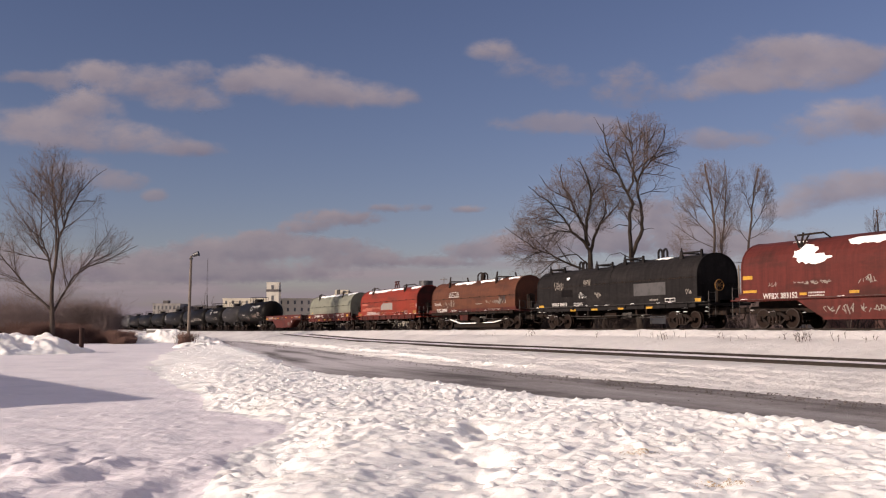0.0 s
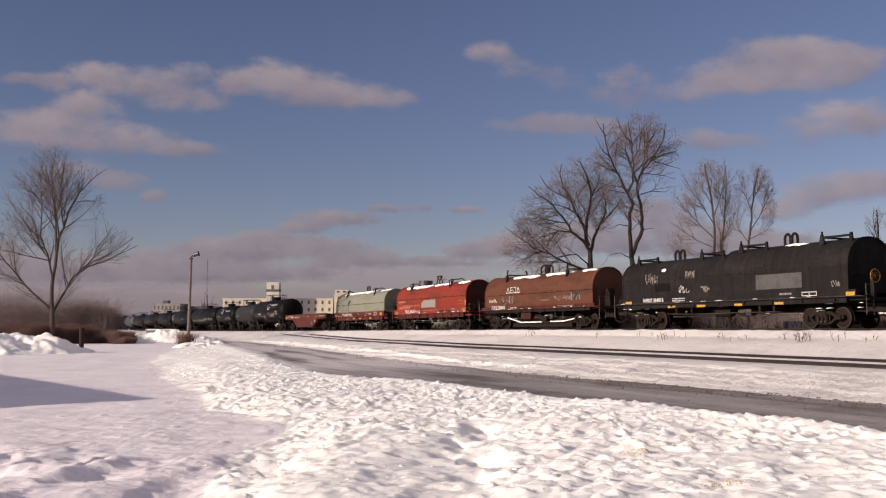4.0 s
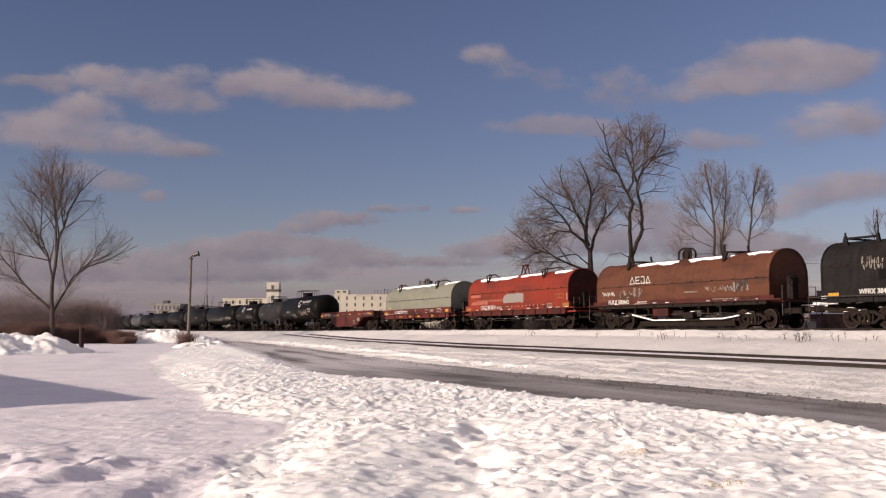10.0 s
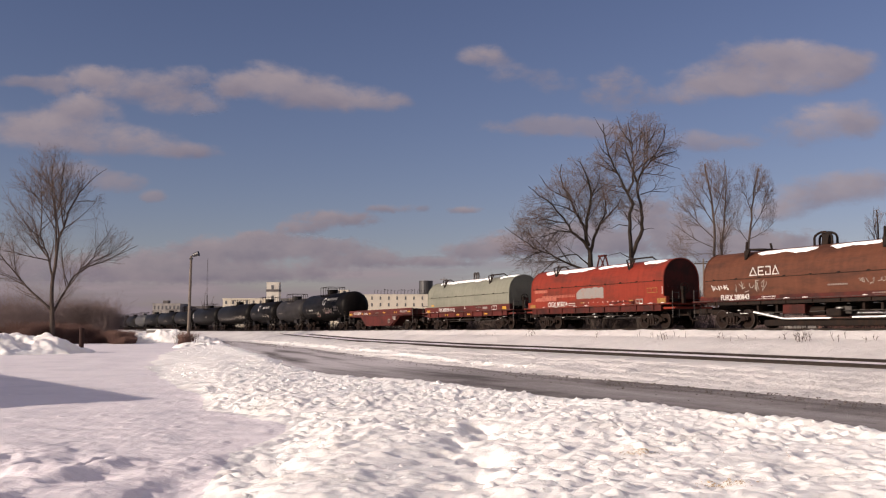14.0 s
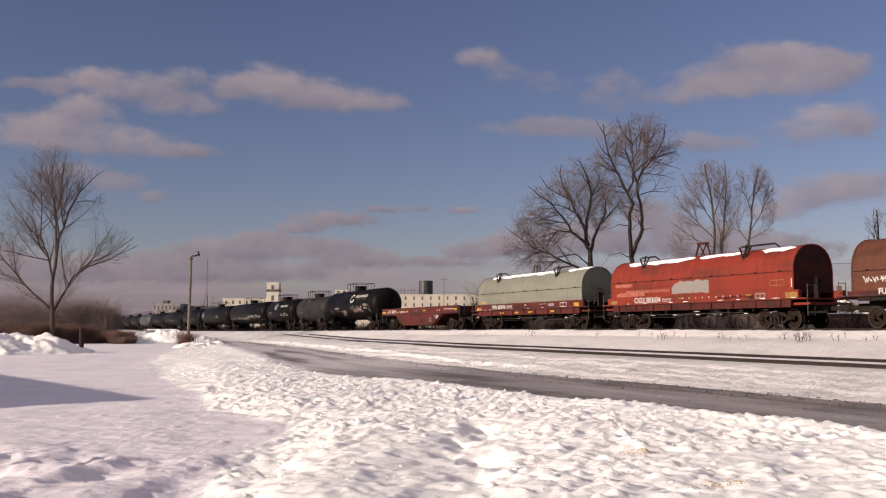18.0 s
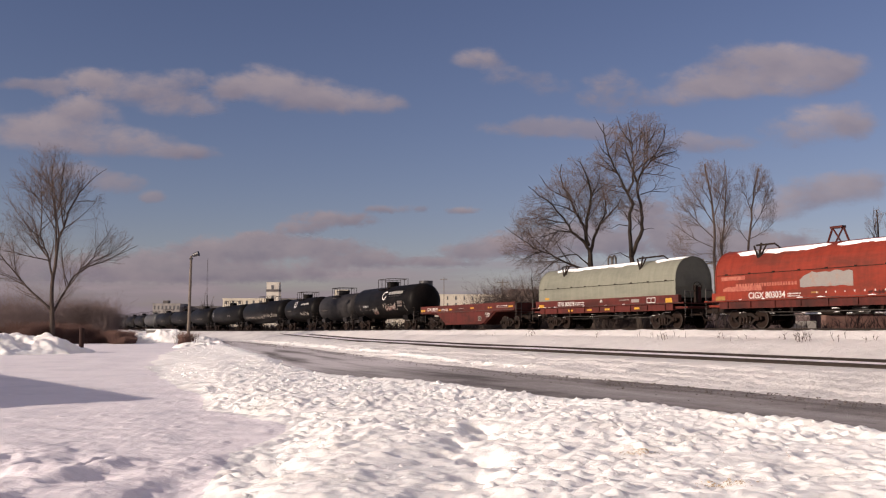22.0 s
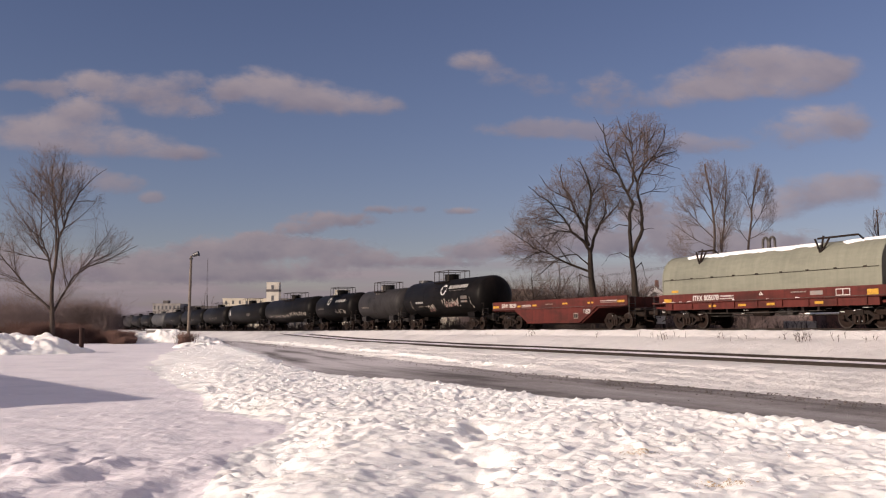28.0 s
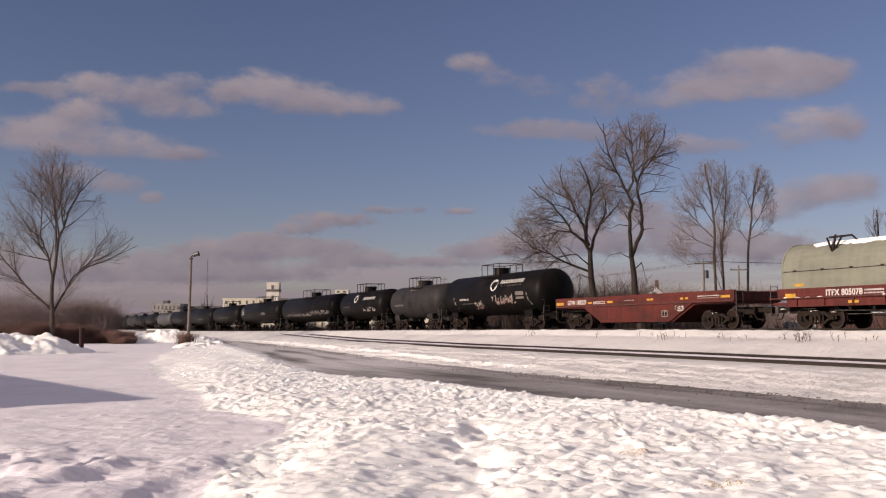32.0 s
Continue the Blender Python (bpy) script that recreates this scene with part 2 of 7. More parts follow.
def berm_mask(x, y):
    """Where the plowed bank lies, between the lot and the road."""
    s, d = to_track(x, y)
    wob = 1.2 * (fbm(x, y, 3.0, 11, 3) - 0.5)
    inner = np.interp(y, [-10, 5, 8.9, 10.7, 12.2, 13.4, 15.2, 16.3, 18.9, 23.8, 30.5, 42.5, 62, 88, 104], [-5, -2.3, -2.1, -2.4, -2.5, -2.3, -2.3, -3.1, -4.6, -6.8, -9.6, -13.5, -17.9, -23.6, -27.5])
    left = ramp(x + wob * np.interp(y, [12, 20, 50], [0.5, 1, 1]), inner - 0.4, inner + np.interp(y, [8, 14, 20, 30, 60], [1.2, 1.6, 1.6, 3.0, 5.0]))
    return left * ramp(d + 0.6 * wob, road_near(s) - 0.2, road_near(s) + 1.0) * ramp(-y, -104, -92) * ramp(y, -7.0, -2.0)


def windrow(s, d):
    """The low ridge that the plow left along the far side of the road."""
    high = np.interp(s, [-400, 26, 38, 46, 95, 118, 130], [0.0, 0.0, 0.04, 0.11, 0.13, 0.07, 0.0])
    return high * np.exp(-((d - road_far(s) + np.interp(s, [40, 60, 110], [1.7, 1.5, 1.0])) / 0.55) ** 2)


def scoop(x, y):
    """The hollow walked into the bank before the camera: how deep it cuts, and how smooth it is."""
    crest = np.interp(y, [6, 8, 9.5, 12, 14.3], [-1.7, -1.35, -1.0, -0.35, 0.3]) + 0.3 * (fbm(x, y, 1.3, 66, 2) - 0.5)
    foot = np.interp(y, [6, 8, 9.5, 12, 14.3], [-0.1, 0.0, 0.1, 0.3, 0.62]) + 0.2 * (fbm(x, y, 0.7, 67, 2) - 0.5)
    on = ramp(-y, -14.6, -13.4) * ramp(y, 4.0, 6.0)
    fall = np.clip((x - crest) / (foot - crest), 0, 1)
    deep = np.where(x < foot, fall ** 1.4, 1 - ramp(x, foot - 0.1, foot + 1.0))
    return on * deep, on * ramp(x, crest - 0.2, crest + 0.1) * (1 - ramp(x, foot - 0.15, foot + 0.2))


FOOTPRINTS = ((0.50, 13.7, 0.22, 0.17), (0.62, 12.9, 0.18, 0.15), (0.16, 12.0, 0.15, 0.10), (0.44, 10.6, 0.2, 0.15), (0.02, 10.9, 0.13, 0.08), (0.30, 9.3, 0.18, 0.13))


def ground_z(x, y, detail=True):
    s, d = to_track(x, y)
    rz, sd = rail_z(s), siding_d(s)
    base = np.where(y > 60, -0.0 - 0.004 * (y - 60), 0.0) * (s < 400)
    far = np.clip((s - 250) / 300, 0, 1)
    low = base * (1 - far) + (rz - 1.3) * far
    sz = 1.6 - np.interp(s, [-400, 80, 115, 140], [1.20, 1.155, 1.0, 0.93])
    z = np.where(d < 3.2, rz - 0.20, 0)
    z = np.where((d >= 3.2) & (d < 4.0), rz - 0.20 + 0.12 * ramp(d, 3.2, 3.5), z)
    face = np.minimum(0.34, np.maximum(rz - 0.08 - sz, 0.0) * 0.6)
    slope = rz - 0.08 - face * ramp(d, 3.8, 4.9)
    slope = slope + (sz - rz + 0.08 + face) * ramp(d, 4.7, np.maximum(sd - 1.8, 5.2))
    z = np.where(d >= 4.0, slope, z)
    rf = road_far(s)
    edge = np.maximum(sd + 1.8, 4.6)
    road = low + 0.10
    z = np.where(d >= edge, np.minimum(slope, sz) + (road - np.minimum(slope, sz)) * ramp(d, edge, np.maximum(rf - 0.4, edge + 1)), z)
    z = np.where(d > rf, road + (low - road) * ramp(d, road_near(s), road_near(s) + 2), z)
    # beyond the train
    z = np.where(d < -3.0, rz - 0.2 - 0.9 * ramp(-d, 3, 8), z)
    if detail:
        soft = ramp(d, road_near(s), road_near(s) + 1.5) + ramp(d, edge, edge + 1) * ramp(-d, -rf + 0.3, -rf + 0.8) + 0.8 * (np.abs(d) > 3.7) * (d < sd - 1.3)
        soft = np.clip(soft, 0, 1)
        yard = (d > 3.7) * (d < rf - 0.3)
        z = z + soft * (0.10 * (fbm(x, y, 4.0, 3) - 0.5) + 0.05 * (fbm(x, y, 0.9, 7, 3) - 0.5))
        z = z + soft * yard * (0.14 * (fbm(x, y, 1.0, 14, 4, 0.75) - 0.5) + 0.16 * np.maximum(0, fbm(x, y, 0.8, 16, 2) - 0.6))
        # plowed bank: broad swells, broken lumps, and crumbs that are finer and flatter close by
        b = berm_mask(x, y)
        hollow, smooth = scoop(x, y)
        near = np.interp(y, [8, 13, 20, 35], [0.55, 0.62, 0.58, 0.5]) * (1 - 0.2 * smooth)
        lumps = 0.20 * (fbm(x, y, 3.4, 21, 2) - 0.5) + near * 0.10 * (fbm(x, y, 0.8, 31, 3, 0.6) - 0.5)
        for cell, high, seed in ((0.55, 0.028, 41), (0.27, 0.045, 43), (0.15, 0.06, 46), (0.085, 0.05, 48)):
            v = lattice(x + 0.3 * y, y - 0.3 * x, cell, seed)
            lumps = lumps + near * high * (np.maximum(v - 0.45, 0) * 2.4 - 0.35) * (0.3 + 1.2 * lattice(x, y, 1.1, seed + 50))
        tall = np.interp(y, [9, 14, 20, 40, 60], [0.26, 0.22, 0.17, 0.19, 0.17])
        z = z + b * tall + ramp(b, 0.02, 0.22) * lumps - 0.07 * b * hollow
        for fx, fy, r, deep in FOOTPRINTS:
            z = z - deep * np.exp(-((np.hypot((x - fx) / r, (y - fy) / (1.5 * r)) + 0.9 * (fbm(x, y, 0.22, 71, 2) - 0.5)) ** 4)) * (y > 5)
        z = z + windrow(s, d) * (0.8 + 0.8 * (fbm(x, y, 0.5, 93, 3, 0.7) - 0.4))
        # ruts and ridges beside the road
        side = ramp(d, rf - 5.5, rf - 4.5) * ramp(-d, -rf - 0.2, -rf + 0.3)
        z = z + side * 0.12 * np.maximum(0, np.sin(6.8 * d + 9.0 * fbm(s, d, 7.0, 95, 3)) - 0.2) * fbm(s, d * 4, 2.0, 97, 2)
        # smooth drifts and footprints at the lot's near edge
        lot = (1 - b) * (y > 2) * (x < -0.5)
        front = ramp(-y + 0.25 * np.sin(2.1 * x) + 0.3 * (fbm(x, y, 0.8, 52, 2) - 0.5), -12.0, -11.3)
        drift = 0.12 * np.exp(-((x + 4.05 - 0.12 * (y - 9.5) + 0.3 * (fbm(x, y, 1.0, 53, 2) - 0.5)) / np.where(x < -4.05, 0.5, 0.22)) ** 2)
        drift = drift + 0.09 * np.exp(-((x + 2.95 - 0.25 * (y - 10.5) + 0.3 * (fbm(x, y, 0.9, 54, 2) - 0.5)) / np.where(x < -2.95, 0.6, 0.4)) ** 2)
        z = z + lot * front * (drift - 0.05 + 0.10 * (fbm(x, y, 0.5, 55, 3) - 0.5) + 0.02 * lattice(x, y, 0.09, 59))
        tread = ramp(-x, 4.0, 4.9) * ramp(-y, -13.2, -11.8)
        z = z + lot * tread * (0.34 * (fbm(x, y, 0.55, 56, 3) - 0.5))
        z = z + (1 - b) * ramp(d, road_near(s), road_near(s) + 3) * ramp(-y, -30, -14) * (0.03 * (fbm(x, y, 0.45, 57, 2) - 0.5) + 0.10 * np.maximum(0, lattice(x, y, 0.2, 60) - 0.74) + 0.012 * lattice(x, y, 0.12, 62))
    return z


def graded(dense0, dense1, step, lo, hi, growth):
    mid = list(np.arange(dense0, dense1, step))
    a, st = [], step
    v = dense0
    while v > lo:
        st *= growth
        v -= st
        a.append(v)
    b, st, v = [], step, mid[-1]
    while v < hi:
        st *= growth
        v += st
        b.append(v)
    return np.array(a[::-1] + mid + b)


def build_ground():
    xs = graded(-5, 6, 0.04, -34, 34, 1.02)
    xs = np.concatenate([xs[0] - np.cumsum(0.7 * 1.07 ** np.arange(86))[::-1], xs, xs[-1] + np.cumsum(0.7 * 1.07 ** np.arange(86))])
    near = 7.5 * np.exp(np.arange(0, 2.15, 0.0040))
    ys = np.concatenate([-7.0 - np.cumsum(0.1 * 1.09 ** np.arange(88))[::-1], np.arange(-7.0, 7.5, 0.09), near, near[-1] + np.cumsum(0.32 * 1.05 ** np.arange(136))])
    X, Y = np.meshgrid(xs, ys)
    Z = ground_z(X, Y)
    nx, ny = len(xs), len(ys)
    co = np.stack([X, Y, Z], -1).reshape(-1, 3)
    idx = np.arange(nx * ny).reshape(ny, nx)
    quads = np.stack([idx[:-1, :-1], idx[:-1, 1:], idx[1:, 1:], idx[1:, :-1]], -1).reshape(-1, 4)
    me = bpy.data.meshes.new("ground")
    me.vertices.add(len(co))
    me.vertices.foreach_set("co", co.ravel())
    me.loops.add(quads.size)
    me.loops.foreach_set("vertex_index", quads.ravel())
    me.polygons.add(len(quads))
    me.polygons.foreach_set("loop_start", np.arange(0, quads.size, 4))
    me.polygons.foreach_set("use_smooth", np.ones(len(quads), bool))
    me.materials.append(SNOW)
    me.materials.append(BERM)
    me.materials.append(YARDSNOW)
    me.update()
    c = co[quads].mean(1)
    cs, cd = to_track(c[:, 0], c[:, 1])
    # the far ridge gets whiter bank snow, standing in for sun on its tilt
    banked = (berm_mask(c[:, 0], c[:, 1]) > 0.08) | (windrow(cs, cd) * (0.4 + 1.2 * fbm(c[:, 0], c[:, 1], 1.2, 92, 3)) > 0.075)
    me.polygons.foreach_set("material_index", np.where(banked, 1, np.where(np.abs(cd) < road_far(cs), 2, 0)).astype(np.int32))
    me.update()
    return tagged(new("ground", me), "snow-covered lot, yard and plowed bank in low sun", "ground", kind="structure")


build_ground()


def snow_mound(x, y, rx, ry, top, seed, label):
    """A plowed heap with a broken, lumpy face."""
    n = 130
    u, v = np.meshgrid(np.linspace(-1.1, 1.1, n), np.linspace(-1.1, 1.1, n))
    X, Y = x + u * rx, y + v * ry
    wob = 0.5 * (fbm(X, Y, 1.6, seed, 3) - 0.5)
    m = ramp(-(u ** 2 + v ** 2 + wob), -1.0, -0.12)
    Z = m * (top * (0.55 + 0.9 * fbm(X, Y, 2.2, seed + 3, 3) - 0.0) + 0.85 * np.abs(fbm(X, Y, 1.1, seed + 7, 3, 0.6) - 0.5) + 0.24 * np.abs(lattice(X, Y, 0.34, seed + 9) - 0.5)) - 0.06
    co = np.stack([X, Y, Z + ground_z(X, Y, False)], -1).reshape(-1, 3)
    faces = [(j * n + i, j * n + i + 1, (j + 1) * n + i + 1, (j + 1) * n + i) for j in range(n - 1) for i in range(n - 1)]
    return tagged(link("snow_mound", co.tolist(), faces, BERM, smooth=True), label, "snow mound", "plowed snow mounds")


snow_mound(-26.6, 55, 6.4, 5.0, 0.85, 61, "broad lumpy plowed snow mound on the lot")
snow_mound(-18.6, 73, 2.3, 4.0, 0.22, 71, "plowed snow mound at the end of the bank")
snow_mound(-29.6, 100, 5.2, 2.6, 1.0, 81, "low snow ridge before the tracks")
snow_mound(-24.6, 97, 2.2, 2.2, 0.4, 91, "low snow ridge by the lamp pole")
snow_mound(-33.5, 62, 4.0, 4.0, 0.9, 101, "plowed snow mound on the lot")


def road_material():
    """Bare wet asphalt close by, packed grey snow further on, with darker strips worn along it."""
    m = bpy.data.materials.new("worn_road")
    m.use_nodes = True
    n, l = m.node_tree.nodes, m.node_tree.links
    b = n["Principled BSDF"]
    b.inputs["Roughness"].default_value, b.inputs["Specular IOR Level"].default_value = 0.75, 0.35
    uv, mp = n.new("ShaderNodeUVMap"), n.new("ShaderNodeMapping")
    uv.uv_map = "lane"
    mp.inputs["Scale"].default_value = (0.07, 0.6, 1)
    strip, grit, patch = (n.new("ShaderNodeTexNoise") for _ in range(3))
    for k, sc, dt, ro in ((strip, 1.0, 4, 0.5), (grit, 7.0, 6, 0.75), (patch, 0.8, 7, 0.65)):
        k.inputs["Scale"].default_value, k.inputs["Detail"].default_value, k.inputs["Roughness"].default_value = sc, dt, ro
    l.new(uv.outputs[0], mp.inputs[0])
    l.new(mp.outputs[0], strip.inputs["Vector"])
    l.new(uv.outputs[0], grit.inputs["Vector"])
    l.new(uv.outputs[0], patch.inputs["Vector"])
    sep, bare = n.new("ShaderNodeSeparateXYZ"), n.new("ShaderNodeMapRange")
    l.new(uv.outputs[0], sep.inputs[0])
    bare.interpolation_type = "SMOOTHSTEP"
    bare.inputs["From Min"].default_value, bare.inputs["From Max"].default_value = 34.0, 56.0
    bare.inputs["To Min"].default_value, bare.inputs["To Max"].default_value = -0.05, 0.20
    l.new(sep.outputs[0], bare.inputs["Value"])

    def calc(op, a, c, e=0.0):
        k = n.new("ShaderNodeMath")
        k.operation = op
        for i, v in enumerate((a, c, e)):
            if isinstance(v, (int, float)):
                k.inputs[i].default_value = v
            else:
                l.new(v, k.inputs[i])
        return k.outputs[0]

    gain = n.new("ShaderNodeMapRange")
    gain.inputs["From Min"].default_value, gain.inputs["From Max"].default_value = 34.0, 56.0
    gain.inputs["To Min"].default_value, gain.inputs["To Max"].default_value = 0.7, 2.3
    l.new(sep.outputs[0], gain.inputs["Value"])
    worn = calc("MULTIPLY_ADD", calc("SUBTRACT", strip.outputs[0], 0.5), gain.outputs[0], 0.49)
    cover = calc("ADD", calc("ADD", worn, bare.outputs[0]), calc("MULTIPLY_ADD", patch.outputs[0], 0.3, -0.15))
    ramp_ = n.new("ShaderNodeValToRGB")
    e = ramp_.color_ramp.elements
    e[0].position, e[0].color = 0.33, (0.11, 0.097, 0.095, 1)
    e[1].position, e[1].color = 0.72, (0.56, 0.53, 0.545, 1)
    for pos, c in ((0.45, (0.27, 0.248, 0.248, 1)), (0.54, (0.32, 0.30, 0.305, 1)), (0.60, (0.42, 0.395, 0.405, 1))):
        e.new(pos).color = c
    l.new(cover, ramp_.inputs[0])
    hsv, val = n.new("ShaderNodeHueSaturation"), n.new("ShaderNodeMapRange")
    val.inputs["To Min"].default_value, val.inputs["To Max"].default_value = 0.4, 1.6
    l.new(grit.outputs[0], val.inputs["Value"])
    l.new(val.outputs[0], hsv.inputs["Value"])
    l.new(ramp_.outputs[0], hsv.inputs["Color"])
    l.new(hsv.outputs[0], b.inputs["Base Color"])
    bn = n.new("ShaderNodeBump")
    bn.inputs["Strength"].default_value, bn.inputs["Distance"].default_value = 0.9, 0.05
    l.new(calc("ADD", grit.outputs[0], strip.outputs[0]), bn.inputs["Height"])
    l.new(bn.outputs[0], b.inputs["Normal"])
    return m


def build_road():
    ss = np.concatenate([np.arange(-60, 60, 0.8), np.arange(60, 175, 2.0)])
    k = 14
    verts, faces, lane = [], [], []
    for s in ss:
        a, b = float(road_far(s)), float(road_near(s)) + 0.7
        for j in range(k):
            d = a + (b - a) * j / (k - 1)
            if j == 0:
                d += 0.9 * (float(fbm(s, 0, 2.5, 81)) - 0.5)
            if j == 1:
                d += 0.25 * (float(fbm(s, 9, 1.5, 83)) - 0.5)
            x, y = along(s, d)
            verts.append((x, y, float(ground_z(np.array(x), np.array(y), False)) + 0.03))
            lane.append((s, d - a))
    for i in range(len(ss) - 1):
        for j in range(k - 1):
            faces.append((i * k + j, i * k + j + 1, (i + 1) * k + j + 1, (i + 1) * k + j))
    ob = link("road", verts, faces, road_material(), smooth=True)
    lay = ob.data.uv_layers.new(name="lane")
    lay.data.foreach_set("uv", [c for lp in ob.data.loops for c in lane[lp.vertex_index]])
    return tagged(ob, "wet grey access road with packed snow and worn strips", "road", kind="structure")


build_road()


def build_track(name, path, s0, s1, label, cross=0.0):
    """Two rails of head, web and foot on ties; path gives x, y, z of the middle at s."""
    t = thing(name, label, "railway track", kind="structure")
    prof = [(-0.037, 0), (0.037, 0), (0.037, -0.035), (0.01, -0.05), (0.01, -0.14), (0.07, -0.17), (-0.07, -0.17), (-0.01, -0.14), (-0.01, -0.05), (-0.037, -0.035)]
    ss = np.arange(s0, s1 + 0.1, 4.0)
    for side in (-0.755, 0.755):
        verts, faces = [], []
        for s in ss:
            x, y, z = path(s)
            x2, y2, _ = path(s + 0.5)
            ux, uy = x2 - x, y2 - y
            q = math.hypot(ux, uy)
            nx, ny = -uy / q, ux / q
            for w, h in prof:
                verts.append((x + nx * (side + w), y + ny * (side + w), z + h - cross * side))
        k = len(prof)
        for i in range(len(ss) - 1):
            for j in range(k):
                faces.append((i * k + j, i * k + (j + 1) % k, (i + 1) * k + (j + 1) % k, (i + 1) * k + j))
        link("rail", verts, faces, RAIL, t)
    return t


build_track("main_track", lambda s: (*along(s), float(rail_z(s))), -120, 480, "main railway track on ballast, snow beside it")


def siding_path(s):
    d = float(siding_d(s))
    return (*along(s, d), 1.6 - float(np.interp(s, [-400, 80, 115, 140, 160], [1.05, 1.0, 0.86, 0.76, 0.72])))


build_track("siding_track", siding_path, -60, 150, "rusty siding track half buried in snow", 0.05)
sv, sf = [], []
for i, s in enumerate(np.arange(-60, 150, 1.0)):
    x, y, z = siding_path(s)
    for k, w in enumerate((-0.66, -0.3, 0.1, 0.45, 0.62)):
        rise = 0.0 if k in (0, 4) else 0.03 + 0.05 * float(fbm(s, k * 3.1, 3.0, 91, 3))
        sv.append((x - NX * w, y - NY * w, z - 0.10 + rise - 0.05 * w))
    if i:
        for k in range(4):
            a = (i - 1) * 5 + k
            sf.append((a, a + 1, a + 6, a + 5))
tagged(link("track_snow", sv, sf, SNOW, smooth=True), "uneven snow between the siding rails", "snow", kind="structure")


# ---- rail cars: x forward, -y towards the lot, z = 0 on the rail ----
def rig(car, s, half):
    """Rows for a car whose middle starts s metres up the track, on trucks half apart."""
    rows = []
    for t in np.arange(0, 32.01, 2.0):
        c = s - run(t)
        za, zb = float(rail_z(c - half)), float(rail_z(c + half))
        x, y = along(c)
        rows.append((float(t), pose(x, y, (za + zb) / 2, 0, -math.degrees(math.atan2(za - zb, 2 * half)), math.degrees(math.atan2(UY, UX)))))
    return rows


CARS = []


def wheelset(parent, x, r=0.455):
    """Axle with two flanged wheels, as a part that turns."""
    bm = bmesh.new()
    for sgn in (-1, 1):
        cyl(bm, (0, sgn * 0.69, 0), (0, sgn * 0.82, 0), r, n=24)
        cyl(bm, (0, sgn * 0.665, 0), (0, sgn * 0.69, 0), r + 0.025, n=24)
        cyl(bm, (0, sgn * 0.82, 0), (0, sgn * 0.835, 0), r * 0.8, r * 0.7, n=20)
        cyl(bm, (0, sgn * 0.82, 0), (0, sgn * 0.95, 0), 0.11, n=12)
    cyl(bm, (0, -0.7, 0), (0, 0.7, 0), 0.085, n=10)
    w = part("wheelset", bm, WHEEL, parent)
    w.location = (x, 0, r)
    return w


def truck(parent, x):
    """Two side frames with springs, a bolster, and two wheelsets."""
    for sgn in (-1, 1):
        bm = bmesh.new()
        y0, y1 = sorted((sgn * 0.93, sgn * 1.06))
        slab(bm, [(-1.12, 0.40), (-1.12, 0.56), (-0.72, 0.60), (-0.45, 0.74), (0.45, 0.74), (0.72, 0.60), (1.12, 0.56), (1.12, 0.40), (0.66, 0.46), (0.42, 0.60), (-0.42, 0.60), (-0.66, 0.46)], y0, y1)
        slab(bm, [(-0.78, 0.42), (-0.44, 0.18), (0.44, 0.18), (0.78, 0.42), (0.64, 0.46), (0.40, 0.28), (-0.40, 0.28), (-0.64, 0.46)], y0, y1)
        for k in (-0.40, 0.34):
            box(bm, k, k + 0.07, y0, y1, 0.27, 0.62)
        f = part("side_frame", bm, STEEL, parent)
        f.location = (x, 0, 0)
        bm = bmesh.new()
        for k in (-0.22, 0, 0.22):
            cyl(bm, (k, sgn * 1.08, 0.24), (k, sgn * 1.08, 0.56), 0.075, n=8)
        for k in (-0.89, 0.89):
            box(bm, k - 0.13, k + 0.13, *sorted((sgn * 1.05, sgn * 1.14)), 0.36, 0.56, 0.02)
        part("spring_nest", bm, WHEEL, f, kind="stuff")
    bm = bmesh.new()
    box(bm, -0.2, 0.2, -1.1, 1.1, 0.5, 0.78)
    b = part("bolster", bm, STEEL, parent)
    b.location = (x, 0, 0)
    bm = bmesh.new()
    slab(bm, [(-0.34, 0.742), (-0.30, 0.775), (-0.05, 0.79), (0.12, 0.77), (0.18, 0.742)], -1.06, -0.95)
    slab(bm, [(-0.25, 0.282), (-0.2, 0.32), (0.1, 0.33), (0.28, 0.282)], -1.05, -0.95)
    part("caught_snow", bm, CARSNOW, parent, "small snow caught on the truck", kind="stuff").location = (x, 0, 0)
    for sgn in (-1, 1):
        for k in (-0.89, 0.89):
            bm = bmesh.new()
            for q in range(24):
                a, b = 2 * math.pi * q / 24, 2 * math.pi * (q + 1) / 24
                bm.faces.new([bm.verts.new((k + r_ * math.cos(t_), sgn * 0.838, 0.455 + r_ * math.sin(t_))) for r_, t_ in ((0.455, a), (0.455, b), (0.41, b), (0.41, a))])
            part("wheel_rim", bm, WORN, parent, "worn bright wheel rim").location = (x, 0, 0)
    return [wheelset(parent, x - 0.89), wheelset(parent, x + 0.89)]


